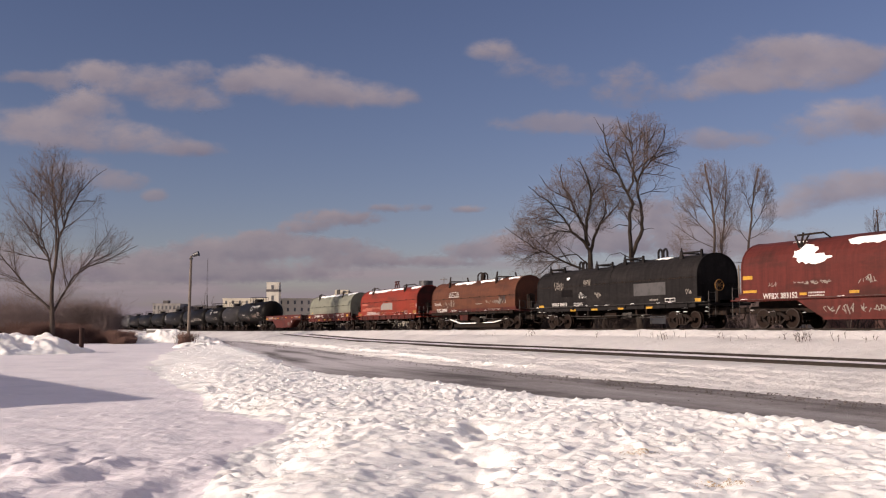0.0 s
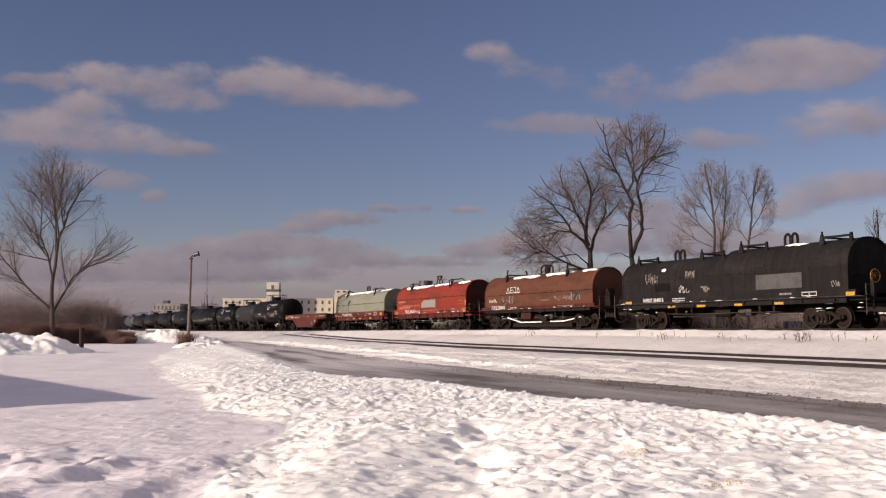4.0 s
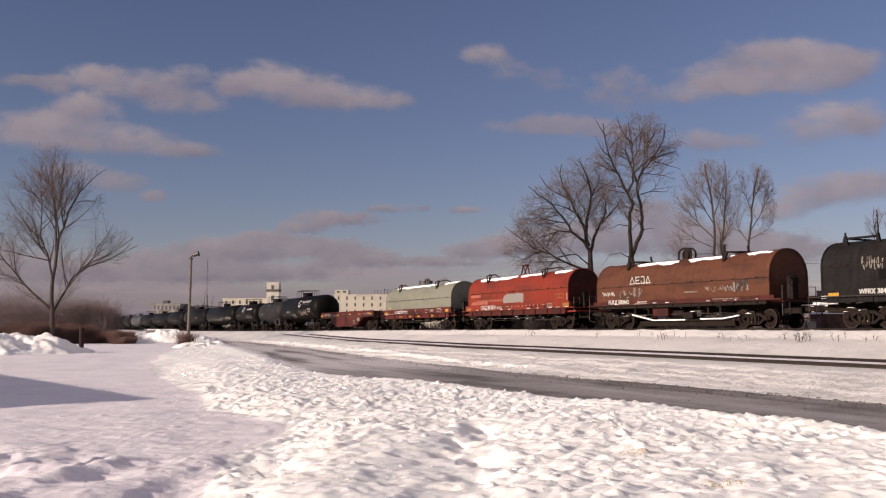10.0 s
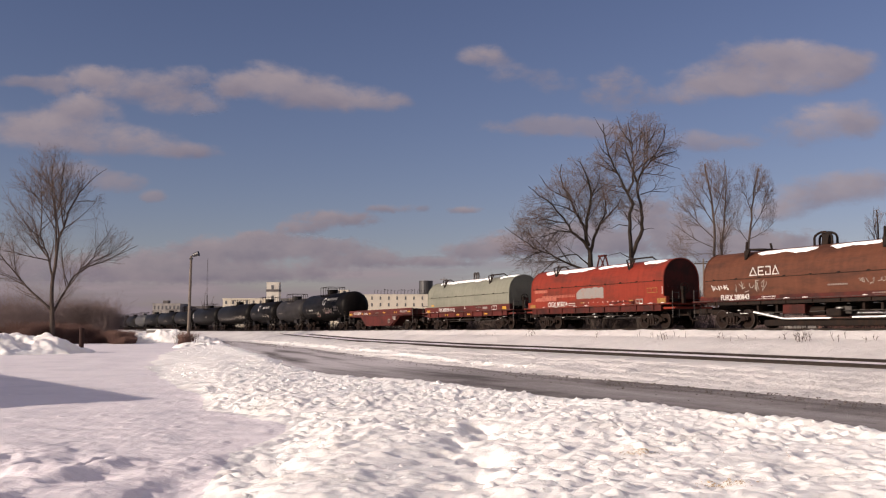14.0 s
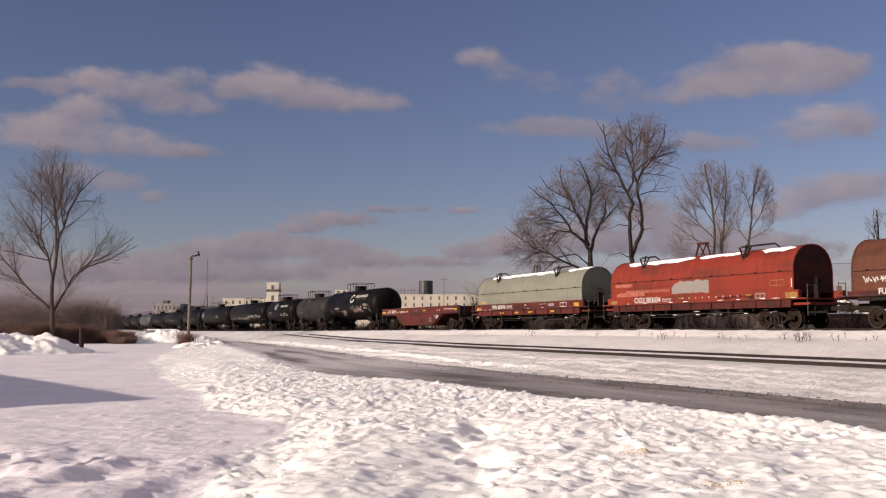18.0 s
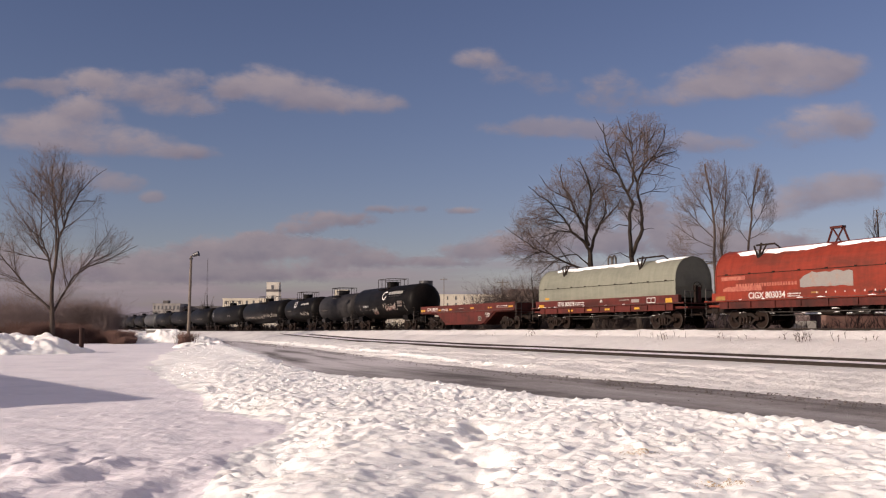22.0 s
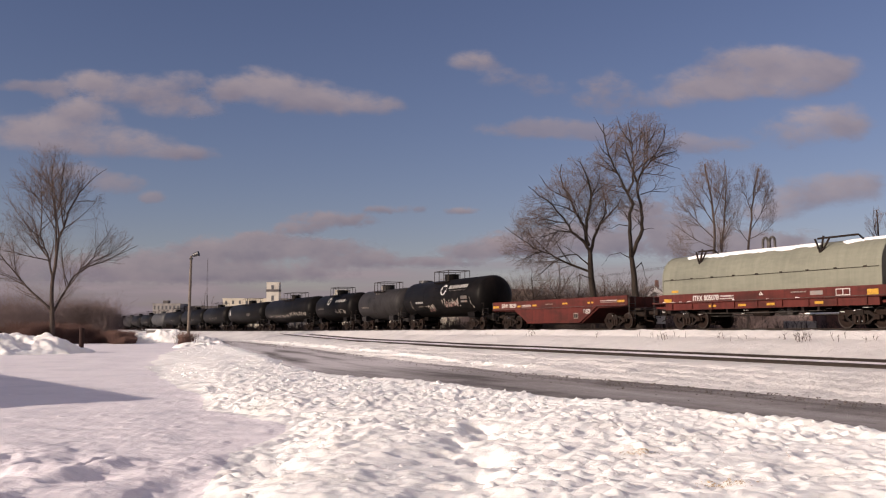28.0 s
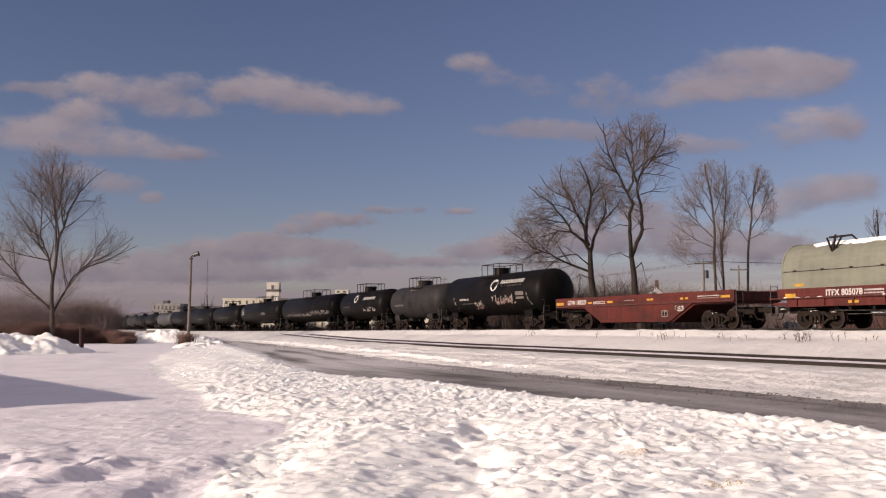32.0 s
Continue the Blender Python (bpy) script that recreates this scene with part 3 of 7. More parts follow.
def ends(car, half, mat, top=1.2):
    """Draft gear, coupler, hose and brake gear at both ends."""
    for sgn in (-1, 1):
        bm = bmesh.new()
        a, b = sorted((sgn * (half - 1.2), sgn * half))
        box(bm, a, b, -0.3, 0.3, 0.68, 1.05, 0.02)
        part("draft_sill", bm, STEEL, car)
        bm = bmesh.new()
        a, b = sorted((sgn * half, sgn * (half + 0.75)))
        box(bm, a, b, -0.09, 0.09, 0.78, 0.98, 0.02)
        a, b = sorted((sgn * (half + 0.55), sgn * (half + 0.88)))
        box(bm, a, b, -0.19, 0.19, 0.72, 1.03, 0.05)
        part("coupler", bm, STEEL, car)
        bm = bmesh.new()
        rod(bm, [(sgn * (half + 0.05), -0.5, 0.85), (sgn * (half + 0.3), -0.45, 0.45), (sgn * (half + 0.7), -0.3, 0.4)], 0.03)
        part("air_hose", bm, STEEL, car)
        # ladder at the near corner
        bm = bmesh.new()
        for yy in (-1.42, -1.0):
            cyl(bm, (sgn * (half - 0.02), yy, 0.55), (sgn * (half - 0.02), yy, top + 0.35), 0.018, n=5)
        for k in range(4):
            z = 0.6 + k * (top - 0.3) / 3
            cyl(bm, (sgn * (half - 0.02), -1.42, z), (sgn * (half - 0.02), -1.0, z), 0.016, n=5)
        part("ladder", bm, BRIGHT, car)


def plate(car, name, mat, x0, x1, z0, z1, y, label=""):
    bm = box(bmesh.new(), x0, x1, y - 0.006, y + 0.004, z0, z1)
    return part(name, bm, mat, car, label)


def lettering(car, text, x, z, size, y, mat=None, width=0):
    c = bpy.data.curves.new("lettering", "FONT")
    c.body, c.size, c.extrude, c.align_x, c.offset = text, size * 1.37, 0.003, "LEFT", 0.007
    c.materials.append(mat or WHITE)
    tmp = new("lettering", c)
    if width:
        bpy.context.view_layer.update()
        c.size *= width / tmp.dimensions.x if tmp.dimensions.x else 1
    bpy.context.view_layer.update()
    me = bpy.data.meshes.new_from_object(tmp.evaluated_get(bpy.context.evaluated_depsgraph_get()))
    bpy.data.objects.remove(tmp)
    ob = new("lettering", me)
    ob.parent = car
    ob.matrix_basis = pose(x, y - 0.012, z, 90, 0, 0)
    return ob


def bars(car, x0, x1, z, h, y, mat=None, gap=0.035, seed=1):
    """Unreadable small print as a row of short bars."""
    rnd = random.Random(seed)
    bm, x = bmesh.new(), x0
    while x < x1:
        w = rnd.uniform(0.5, 1.1) * h
        box(bm, x, min(x + w, x1), y - 0.010, y, z, z + h)
        x += w + gap
    return part("stencil", bm, mat or WHITE, car, kind="stuff")


def scribble(car, x0, x1, z0, z1, y, mat, seed, strokes=7, r=0.02):
    """Loose graffiti strokes, unreadable."""
    rnd = random.Random(seed)
    bm = bmesh.new()
    for k in range(strokes):
        x = x0 + (x1 - x0) * (k + rnd.random()) / strokes
        pts = []
        for j in range(rnd.randint(3, 5)):
            pts.append((x + rnd.uniform(-0.5, 0.5) * (x1 - x0) / strokes * 1.6, rnd.uniform(z0, z1)))
        for (ax, az), (bx, bz) in zip(pts, pts[1:]):
            dx, dz = bx - ax, bz - az
            q = math.hypot(dx, dz) or 1
            px, pz = -dz / q * r, dx / q * r
            vs = [bm.verts.new(v) for v in ((ax + px, y - 0.008, az + pz), (ax - px, y - 0.008, az - pz), (bx - px, y - 0.008, bz - pz), (bx + px, y - 0.008, bz + pz))]
            bm.faces.new(vs)
    return part("graffiti", bm, mat, car, kind="stuff")


ROUND = (0.9, 0.95)                                # how full the shoulders of a cover are


def hood_profile(w, z0, z1, z2, n=9):
    """Straight sides from z0 to z1, then an arch up to z2."""
    pts = [(-w, z0)]
    for k in range(n + 1):
        a = math.pi - math.pi * k / n
        pts.append((w * math.copysign(abs(math.cos(a)) ** ROUND[0], math.cos(a)), z1 + (z2 - z1) * math.sin(a) ** ROUND[1] if 0 < k < n else z1))
    pts.append((w, z0))
    return pts


def hood(car, mat, x0, x1, w, z0, z1, z2, name="cover", label="", ribs=True, ends_mat=None):
    prof = hood_profile(w, z0, z1, z2, 14)
    bm = bmesh.new()
    prism(bm, prof, x0, x1)
    h = part(name, bm, mat, car, label)
    # the far end is a dished plate with a stiffener, in its own colour where ends_mat is given
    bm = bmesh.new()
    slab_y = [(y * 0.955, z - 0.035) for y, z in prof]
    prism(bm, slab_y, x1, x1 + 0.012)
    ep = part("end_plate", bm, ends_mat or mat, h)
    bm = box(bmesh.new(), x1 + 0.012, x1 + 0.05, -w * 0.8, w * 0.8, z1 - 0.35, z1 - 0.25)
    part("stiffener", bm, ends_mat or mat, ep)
    # rolled end rims, a seam along the side, lifting lugs
    for xe in (x0, x1):
        bm = bmesh.new()
        outer = [(y * 1.015, z + 0.02) for y, z in prof]
        k = len(prof)
        for xa, xb in ((xe - 0.04, xe + 0.04),):
            va = [bm.verts.new((xa, y, z)) for y, z in outer]
            vb = [bm.verts.new((xb, y, z)) for y, z in outer]
            for i in range(k - 1):
                bm.faces.new((va[i], va[i + 1], vb[i + 1], vb[i]))
            vc = [bm.verts.new((xa, y * 0.97, z - 0.03)) for y, z in prof]
            vd = [bm.verts.new((xb, y * 0.97, z - 0.03)) for y, z in prof]
            for i in range(k - 1):
                bm.faces.new((va[i], vc[i], vc[i + 1], va[i + 1]))
                bm.faces.new((vb[i], vb[i + 1], vd[i + 1], vd[i]))
        part("end_rim", bm, mat, h)
    if ribs:
        for sgn in (-1, 1):
            bm = bmesh.new()
            yy = sgn * (w + 0.012)
            box(bm, x0 + 0.1, x1 - 0.1, yy - 0.015, yy + 0.015, z1 - 0.013, z1 + 0.013)
            part("seam_strip", bm, STEEL, h)
            k = 9
            bm = bmesh.new()
            for i in range(k):
                x = x0 + (x1 - x0) * (i + 0.5) / k
                box(bm, x - 0.07, x + 0.07, yy - 0.03, yy + 0.03, z1 - 0.01, z1 + 0.06)
            part("seam_clip", bm, STEEL, h, kind="stuff")
    return h


def lift_loop(car, x, z, mat, kind="loop"):
    """The lifting eye in the middle of a cover."""
    bm = bmesh.new()
    if kind == "loop":
        for dx in (-0.22, 0.22):
            pts = []
            for k in range(9):
                a = math.pi * k / 8
                pts.append((x + dx + 0.17 * math.cos(a), 0, z + 0.34 + 0.2 * math.sin(a)))
            rod(bm, [(x + dx + 0.17, 0, z - 0.15)] + pts + [(x + dx - 0.17, 0, z - 0.15)], 0.065)
    else:
        rod(bm, [(x - 0.62, 0, z - 0.1), (x - 0.3, 0, z + 0.62), (x + 0.3, 0, z + 0.62), (x + 0.62, 0, z - 0.1)], 0.05)
        rod(bm, [(x - 0.3, 0, z + 0.62), (x + 0.2, 0, z - 0.1)], 0.04)
        rod(bm, [(x + 0.3, 0, z + 0.62), (x - 0.2, 0, z - 0.1)], 0.04)
        box(bm, x - 0.34, x + 0.34, -0.12, 0.12, z + 0.58, z + 0.68)
    return part("lifting_eye", bm, mat, car)


def bracket(car, x, w, z1, z2, mat, reach=0.9):
    """A stacking bracket on the shoulder of a cover, with its bar along the top."""
    bm = bmesh.new()
    yy, zz = -w * 0.72, z1 + (z2 - z1) * 0.74
    rod(bm, [(x, yy - 0.1, zz - 0.25), (x, yy + 0.1, z2 + 0.22)], 0.05)
    rod(bm, [(x - 0.4, yy + 0.02, z2 + 0.1), (x, yy - 0.1, zz - 0.25), (x + 0.4, yy + 0.02, z2 + 0.1)], 0.045)
    rod(bm, [(x - 0.3, yy + 0.06, z2 + 0.12), (x + reach, yy + 0.06, z2 + 0.12)], 0.045)
    rod(bm, [(x + reach, yy + 0.06, z2 + 0.12), (x + reach, yy * 0.5, z2 - 0.1)], 0.04)
    return part("stacking_bracket", bm, mat, car)


def low_bracket(car, x, w, z1, z2, mat, reach=1.2):
    """A short triangular foot with a tip on the shoulder, and a low bar to the next foot."""
    bm = bmesh.new()
    yy = -w * 0.62
    slab(bm, [(x - 0.16, z2 - 0.22), (x + 0.16, z2 - 0.22), (x + 0.05, z2 + 0.2), (x - 0.05, z2 + 0.2)], yy - 0.05, yy + 0.05)
    rod(bm, [(x, yy, z2 + 0.12), (x, yy, z2 + 0.34)], 0.045)
    rod(bm, [(x, yy, z2 + 0.08), (x + reach, yy * 0.9, z2 + 0.08)], 0.05)
    slab(bm, [(x + reach - 0.1, z2 - 0.2), (x + reach + 0.1, z2 - 0.2), (x + reach + 0.04, z2 + 0.2), (x + reach - 0.04, z2 + 0.2)], yy * 0.9 - 0.05, yy * 0.9 + 0.05)
    rod(bm, [(x, yy, z2 + 0.08), (x, -yy, z2 + 0.08)], 0.045)
    return part("stacking_bracket", bm, mat, car)


def post_bracket(car, x, w, z1, z2, mat, reach=0.9):
    """An upright post on a gusset at each shoulder, joined by a bar over the top."""
    bm = bmesh.new()
    for sgn in (-1, 1):
        yy = sgn * w * 0.62
        slab(bm, [(x - 0.06, z2 - 0.42), (x + 0.06, z2 - 0.42), (x + 0.3, z2 - 0.02), (x - 0.06, z2 - 0.02)], yy - 0.05 + sgn * 0.16, yy + 0.05 + sgn * 0.16)
        rod(bm, [(x, yy + sgn * 0.18, z2 - 0.45), (x - 0.08, yy, z2 + 0.42)], 0.06)
    rod(bm, [(x, -w * 0.6, z2 + 0.05), (x, w * 0.6, z2 + 0.05)], 0.05)
    rod(bm, [(x, -w * 0.62, z2 + 0.05), (x + 0.7, -w * 0.4, z2 + 0.02), (x + 0.7, w * 0.5, z2 + 0.02)], 0.045)
    return part("stacking_bracket", bm, mat, car)


def saddle_eye(car, x, z, mat):
    """A broad twin lifting arch with a heavy saddle."""
    bm = bmesh.new()
    for yy in (-0.16, 0.16):
        pts = [(x + 0.5 * math.cos(math.pi * k / 10), yy, z + 0.28 + 0.27 * math.sin(math.pi * k / 10)) for k in range(11)]
        rod(bm, [(x + 0.5, yy, z - 0.2)] + pts + [(x - 0.5, yy, z - 0.2)], 0.055)
    slab(bm, [(x - 0.16, z - 0.1), (x + 0.16, z - 0.1), (x + 0.3, z + 0.42), (x, z + 0.5), (x - 0.1, z + 0.42)], -0.12, 0.12)
    return part("lifting_eye", bm, mat, car)


def snow_strip(car, x0, x1, w, z1, z2, seed, a0=0.60, a1=0.80):
    """Thin snow lying along the shoulder of a cover, with a ragged edge. a: share of the half turn from the near side."""
    rnd = np.random.RandomState(seed)
    nx, na = int((x1 - x0) / 0.15) + 2, 6
    verts, faces = [], []
    wob = np.convolve(rnd.rand(nx + 8), np.ones(5) / 5, "same")[4:4 + nx]
    wob2 = np.convolve(rnd.rand(nx + 8), np.ones(9) / 9, "same")[4:4 + nx]
    for i in range(nx):
        x = x0 + (x1 - x0) * i / (nx - 1)
        end = min(1, i / 3, (nx - 1 - i) / 3)
        lo = a0 + 0.22 * (wob[i] - 0.5) + (1 - end) * (a1 - a0) * 0.5
        hi = a1 + 0.05 * (wob2[i] - 0.5) - (1 - end) * (a1 - a0) * 0.4
        for j in range(na):
            a = math.pi * (lo + (hi - lo) * j / (na - 1)) / 2
            lift = 0.05 * math.sin(math.pi * j / (na - 1)) * end - 0.004
            y, z = -w * math.cos(a) ** ROUND[0], z1 + (z2 - z1) * math.sin(a) ** ROUND[1]
            verts.append((x, y - lift * math.cos(a), z + lift * math.sin(a) + 0.006))
    for i in range(nx - 1):
        for j in range(na - 1):
            faces.append((i * na + j, (i + 1) * na + j, (i + 1) * na + j + 1, i * na + j + 1))
    return link("snow_cap", verts, faces, CARSNOW, car, "thin ragged snow on the cover", True)


def deck_sills(car, half, mat, z0, z1, w=1.45, low=None):
    """Side sills with a flange, cross members, and the floor."""
    for sgn in (-1, 1):
        bm = bmesh.new()
        yy = sgn * w
        prism(bm, [(yy, z1), (yy, 1.36), (yy - sgn * 0.2, 1.36), (yy - sgn * 0.2, z1)], -half + 0.5, half - 0.5)
        part("side_sill", bm, mat, car)
        bm = box(bmesh.new(), -half, half, *sorted((yy + sgn * 0.07, yy - sgn * 0.2)), 1.29, 1.357, 0.015)
        part("sill_flange", bm, mat, car)
        bm = box(bmesh.new(), -half + 1.0, half - 1.0, *sorted((yy - sgn * 0.02, yy - sgn * 0.16)), z0, 1.287)
        part("lower_sill", bm, low or mat, car)
        for k in range(9):
            x = -half + 1.6 + k * (2 * half - 3.2) / 8
            part("sill_gusset", box(bmesh.new(), x - 0.05, x + 0.05, *sorted((yy + sgn * 0.04, yy - sgn * 0.02)), z0 + 0.04, 1.287), low or mat, car)
    bm = box(bmesh.new(), -half, half, -w + 0.2, w - 0.2, z0 + 0.09, z0 + 0.2)
    part("floor", bm, mat, car)
    bm = box(bmesh.new(), -half + 0.6, half - 0.6, -0.32, 0.32, 0.72, z0 + 0.05)
    part("centre_sill", bm, STEEL, car)


def underframe(car):
    """Brake cylinder, reservoir, levers and piping under the floor."""
    bm = bmesh.new()
    cyl(bm, (-0.9, -0.75, 0.78), (0.2, -0.75, 0.78), 0.2, n=12)
    part("air_reservoir", bm, STEEL, car)
    for x in (-3.4, -2.2, 2.6, 3.5):
        part("cross_bearer", box(bmesh.new(), x - 0.06, x + 0.06, -1.3, 1.3, 0.78, 1.06), STEEL, car)
    bm = bmesh.new()
    cyl(bm, (0.7, -0.7, 0.8), (1.2, -0.7, 0.8), 0.17, n=12)
    box(bm, 1.25, 1.6, -0.9, -0.5, 0.62, 0.95, 0.03)
    part("brake_valve", bm, BRIGHT, car)
    bm = bmesh.new()
    rod(bm, [(-4.5, -0.6, 0.62), (4.5, -0.6, 0.62)], 0.025)
    rod(bm, [(-4.5, -1.0, 0.78), (-2, -1.0, 0.74), (3.6, -1.0, 0.78)], 0.02)
    part("brake_rod", bm, BRIGHT, car)


def brake_wheel(car, x, y, z, mat):
    """Hand brake wheel on its stand at the car's end."""
    bm = bmesh.new()
    ring = [(x + 0.1, y + 0.28 * math.cos(2 * math.pi * k / 14), z + 0.28 * math.sin(2 * math.pi * k / 14)) for k in range(15)]
    rod(bm, ring, 0.022, 5)
    for k in range(4):
        a = math.pi * k / 4
        rod(bm, [(x + 0.1, y + 0.28 * math.cos(a), z + 0.28 * math.sin(a)), (x + 0.06, y, z), (x + 0.1, y - 0.28 * math.cos(a), z - 0.28 * math.sin(a))], 0.014, 4)
    w = part("brake_wheel", bm, mat, car, "round hand brake wheel")
    part("stand", box(bmesh.new(), x - 0.1, x + 0.06, y - 0.09, y + 0.09, 1.3, z + 0.1, 0.02), STEEL, w)


def snow_dabs(car, half, w, seed):
    """Small clots of snow left on the sill flange and the gear below it."""
    rnd = random.Random(seed + 400)
    bm = bmesh.new()
    for k in range(26):
        x = rnd.uniform(-half + 0.3, half - 0.3)
        z, y = (1.357, -w - 0.03) if k < 9 else (rnd.choice((0.70, 0.86, 1.06)), rnd.uniform(-1.2, -0.8))
        l, h = rnd.uniform(0.05, 0.22), rnd.uniform(0.012, 0.035)
        slab(bm, [(x - l, z), (x - 0.6 * l, z + h * 0.8), (x + 0.2 * l, z + h), (x + 0.8 * l, z + 0.5 * h), (x + l, z)], y - 0.035, y + 0.05)
    part("caught_snow", bm, CARSNOW, car, "small clots of snow on the sill", kind="stuff")


def coil_car(label, s, cover_mat, sill_mat, cover_half=6.95, half=7.75, trucks=5.45, w=1.2, z0=1.75, z1=2.58, z2=3.82, sill0=0.95, loop="loop", bar_mat=None, low=None, posts=False, seed=1, ends_mat=None):
    car = thing("coil_car", label, "rail car", "freight cars of the train")
    deck_sills(car, half, sill_mat, sill0, z0 - 0.02, 1.45, low)
    hood(car, cover_mat, -cover_half - 0.25, cover_half - 0.25, w, z0 - 0.1, z1, z2, ends_mat=ends_mat)
    ends(car, half, sill_mat, 1.6)
    for xa, xb in ((-half, -cover_half - 0.25), (cover_half + 0.25, half)):
        part("end_platform", box(bmesh.new(), xa, xb, -1.3, 1.3, 1.28, 1.34), sill_mat, car)
    wheels = truck(car, -trucks) + truck(car, trucks)
    underframe(car)
    if posts:
        saddle_eye(car, -0.45, z2, bar_mat or STEEL)
    else:
        lift_loop(car, -0.65, z2, bar_mat or STEEL, loop)
    for x, r in ((-4.5, 0.9), (3.4, 1.9)):
        (post_bracket if posts else bracket)(car, x, w, z1, z2, STEEL, r)
    brake_wheel(car, half - 0.42, -0.35, 2.15, STEEL)
    snow_dabs(car, half, 1.45, seed)
    CARS.append((car, s, trucks, wheels))
    return car


def black_car(s):
    car = thing("coil_car", "black coil car with two hooded covers and faint graffiti", "rail car", "freight cars of the train")
    deck_sills(car, 8.75, BLACK, 1.08, 1.62, 1.46)
    hood(car, BLACK, -8.1, 0.02, 1.28, 1.52, 2.62, 3.72)
    hood(car, BLACK, 0.12, 7.75, 1.33, 1.52, 2.62, 3.88)
    ends(car, 8.75, BLACK, 1.5)
    wheels = truck(car, -6.1) + truck(car, 6.1)
    underframe(car)
    for x, z in ((-4.6, 3.68), (3.4, 3.86)):
        lift_loop(car, x, z, BLACK)
    for x, r in ((-7.2, 1.6), (-1.9, 1.5), (1.0, 1.6), (6.0, 1.5)):
        low_bracket(car, x, 1.28 if x < 0 else 1.33, 2.62, 3.72 if x < 0 else 3.88, BLACK, r)
    brake_wheel(car, 8.15, -0.3, 2.2, DULLYELLOW)
    snow_dabs(car, 8.5, 1.46, 21)
    CARS.append((car, s, 6.1, wheels))
    return car


def well_side(car, mat, half, z_line, zb, top_half, bottom_half, w=1.46):
    for sgn in (-1, 1):
        bm = bmesh.new()
        y0, y1 = sorted((sgn * (w - 0.02), sgn * (w - 0.12)))
        slab(bm, [(-top_half, z_line), (-bottom_half, zb), (bottom_half, zb), (top_half, z_line)], y0, y1)
        part("well_side", bm, mat, car)
        bm = bmesh.new()
        yy = sgn * w
        a, b = sorted((yy - sgn * 0.04, yy + sgn * 0.04))
        box(bm, -bottom_half, bottom_half, a, b, zb - 0.04, zb + 0.04)
        part("well_rail", bm, mat, car)


def well_car(s):
    car = thing("empty_coil_car", "empty dark red well coil car, no covers", "rail car", "freight cars of the train")
    half = 8.05
    for sgn in (-1, 1):
        bm = bmesh.new()
        yy = sgn * 1.46
        prism(bm, [(yy, 1.87), (yy, 1.36), (yy + sgn * 0.05, 1.36), (yy + sgn * 0.05, 1.30), (yy - sgn * 0.14, 1.30), (yy - sgn * 0.14, 1.87)], -half, half)
        part("side_sill", bm, OXIDE, car)
    well_side(car, OXIDE, half, 1.32, 0.40, 5.0, 3.2)
    bm = bmesh.new()
    slab(bm, [(-half, 1.35), (-5.0, 1.32), (-3.2, 0.42), (3.2, 0.42), (5.0, 1.32), (half, 1.35), (half, 1.25), (5.05, 1.22), (3.25, 0.34), (-3.25, 0.34), (-5.05, 1.22), (-half, 1.25)], -1.34, 1.34)
    part("trough_floor", bm, OXIDE, car)
    for x0 in (-half, half - 0.12):
        bm = box(bmesh.new(), x0, x0 + 0.12, -1.32, 1.32, 1.2, 1.80)
        part("end_wall", bm, MAROON, car)
    ends(car, half + 0.1, OXIDE, 1.5)
    wheels = truck(car, -6.3) + truck(car, 6.3)
    CARS.append((car, s, 6.3, wheels))
    return car


def snowy_car(s):
    car = thing("coil_car", "dark red covered well coil car with snow on its cover", "rail car", "freight cars of the train")
    half = 8.6
    deck_sills(car, half, OXIDE, 1.25, 1.62, 1.46)
    hood(car, OXIDE, -7.9, 7.9, 1.42, 1.5, 2.75, 4.05, ribs=False)
    well_side(car, OXIDE, half, 1.30, 0.42, 4.6, 3.0)
    ends(car, half, OXIDE, 1.6)
    wheels = truck(car, -6.3) + truck(car, 6.3)
    snow_dabs(car, half, 1.46, 22)
    for x in (-4.5, 4.5):
        bracket(car, x, 1.42, 2.75, 4.05, STEEL, 1.2)
    CARS.append((car, s, 6.3, wheels))
    return car


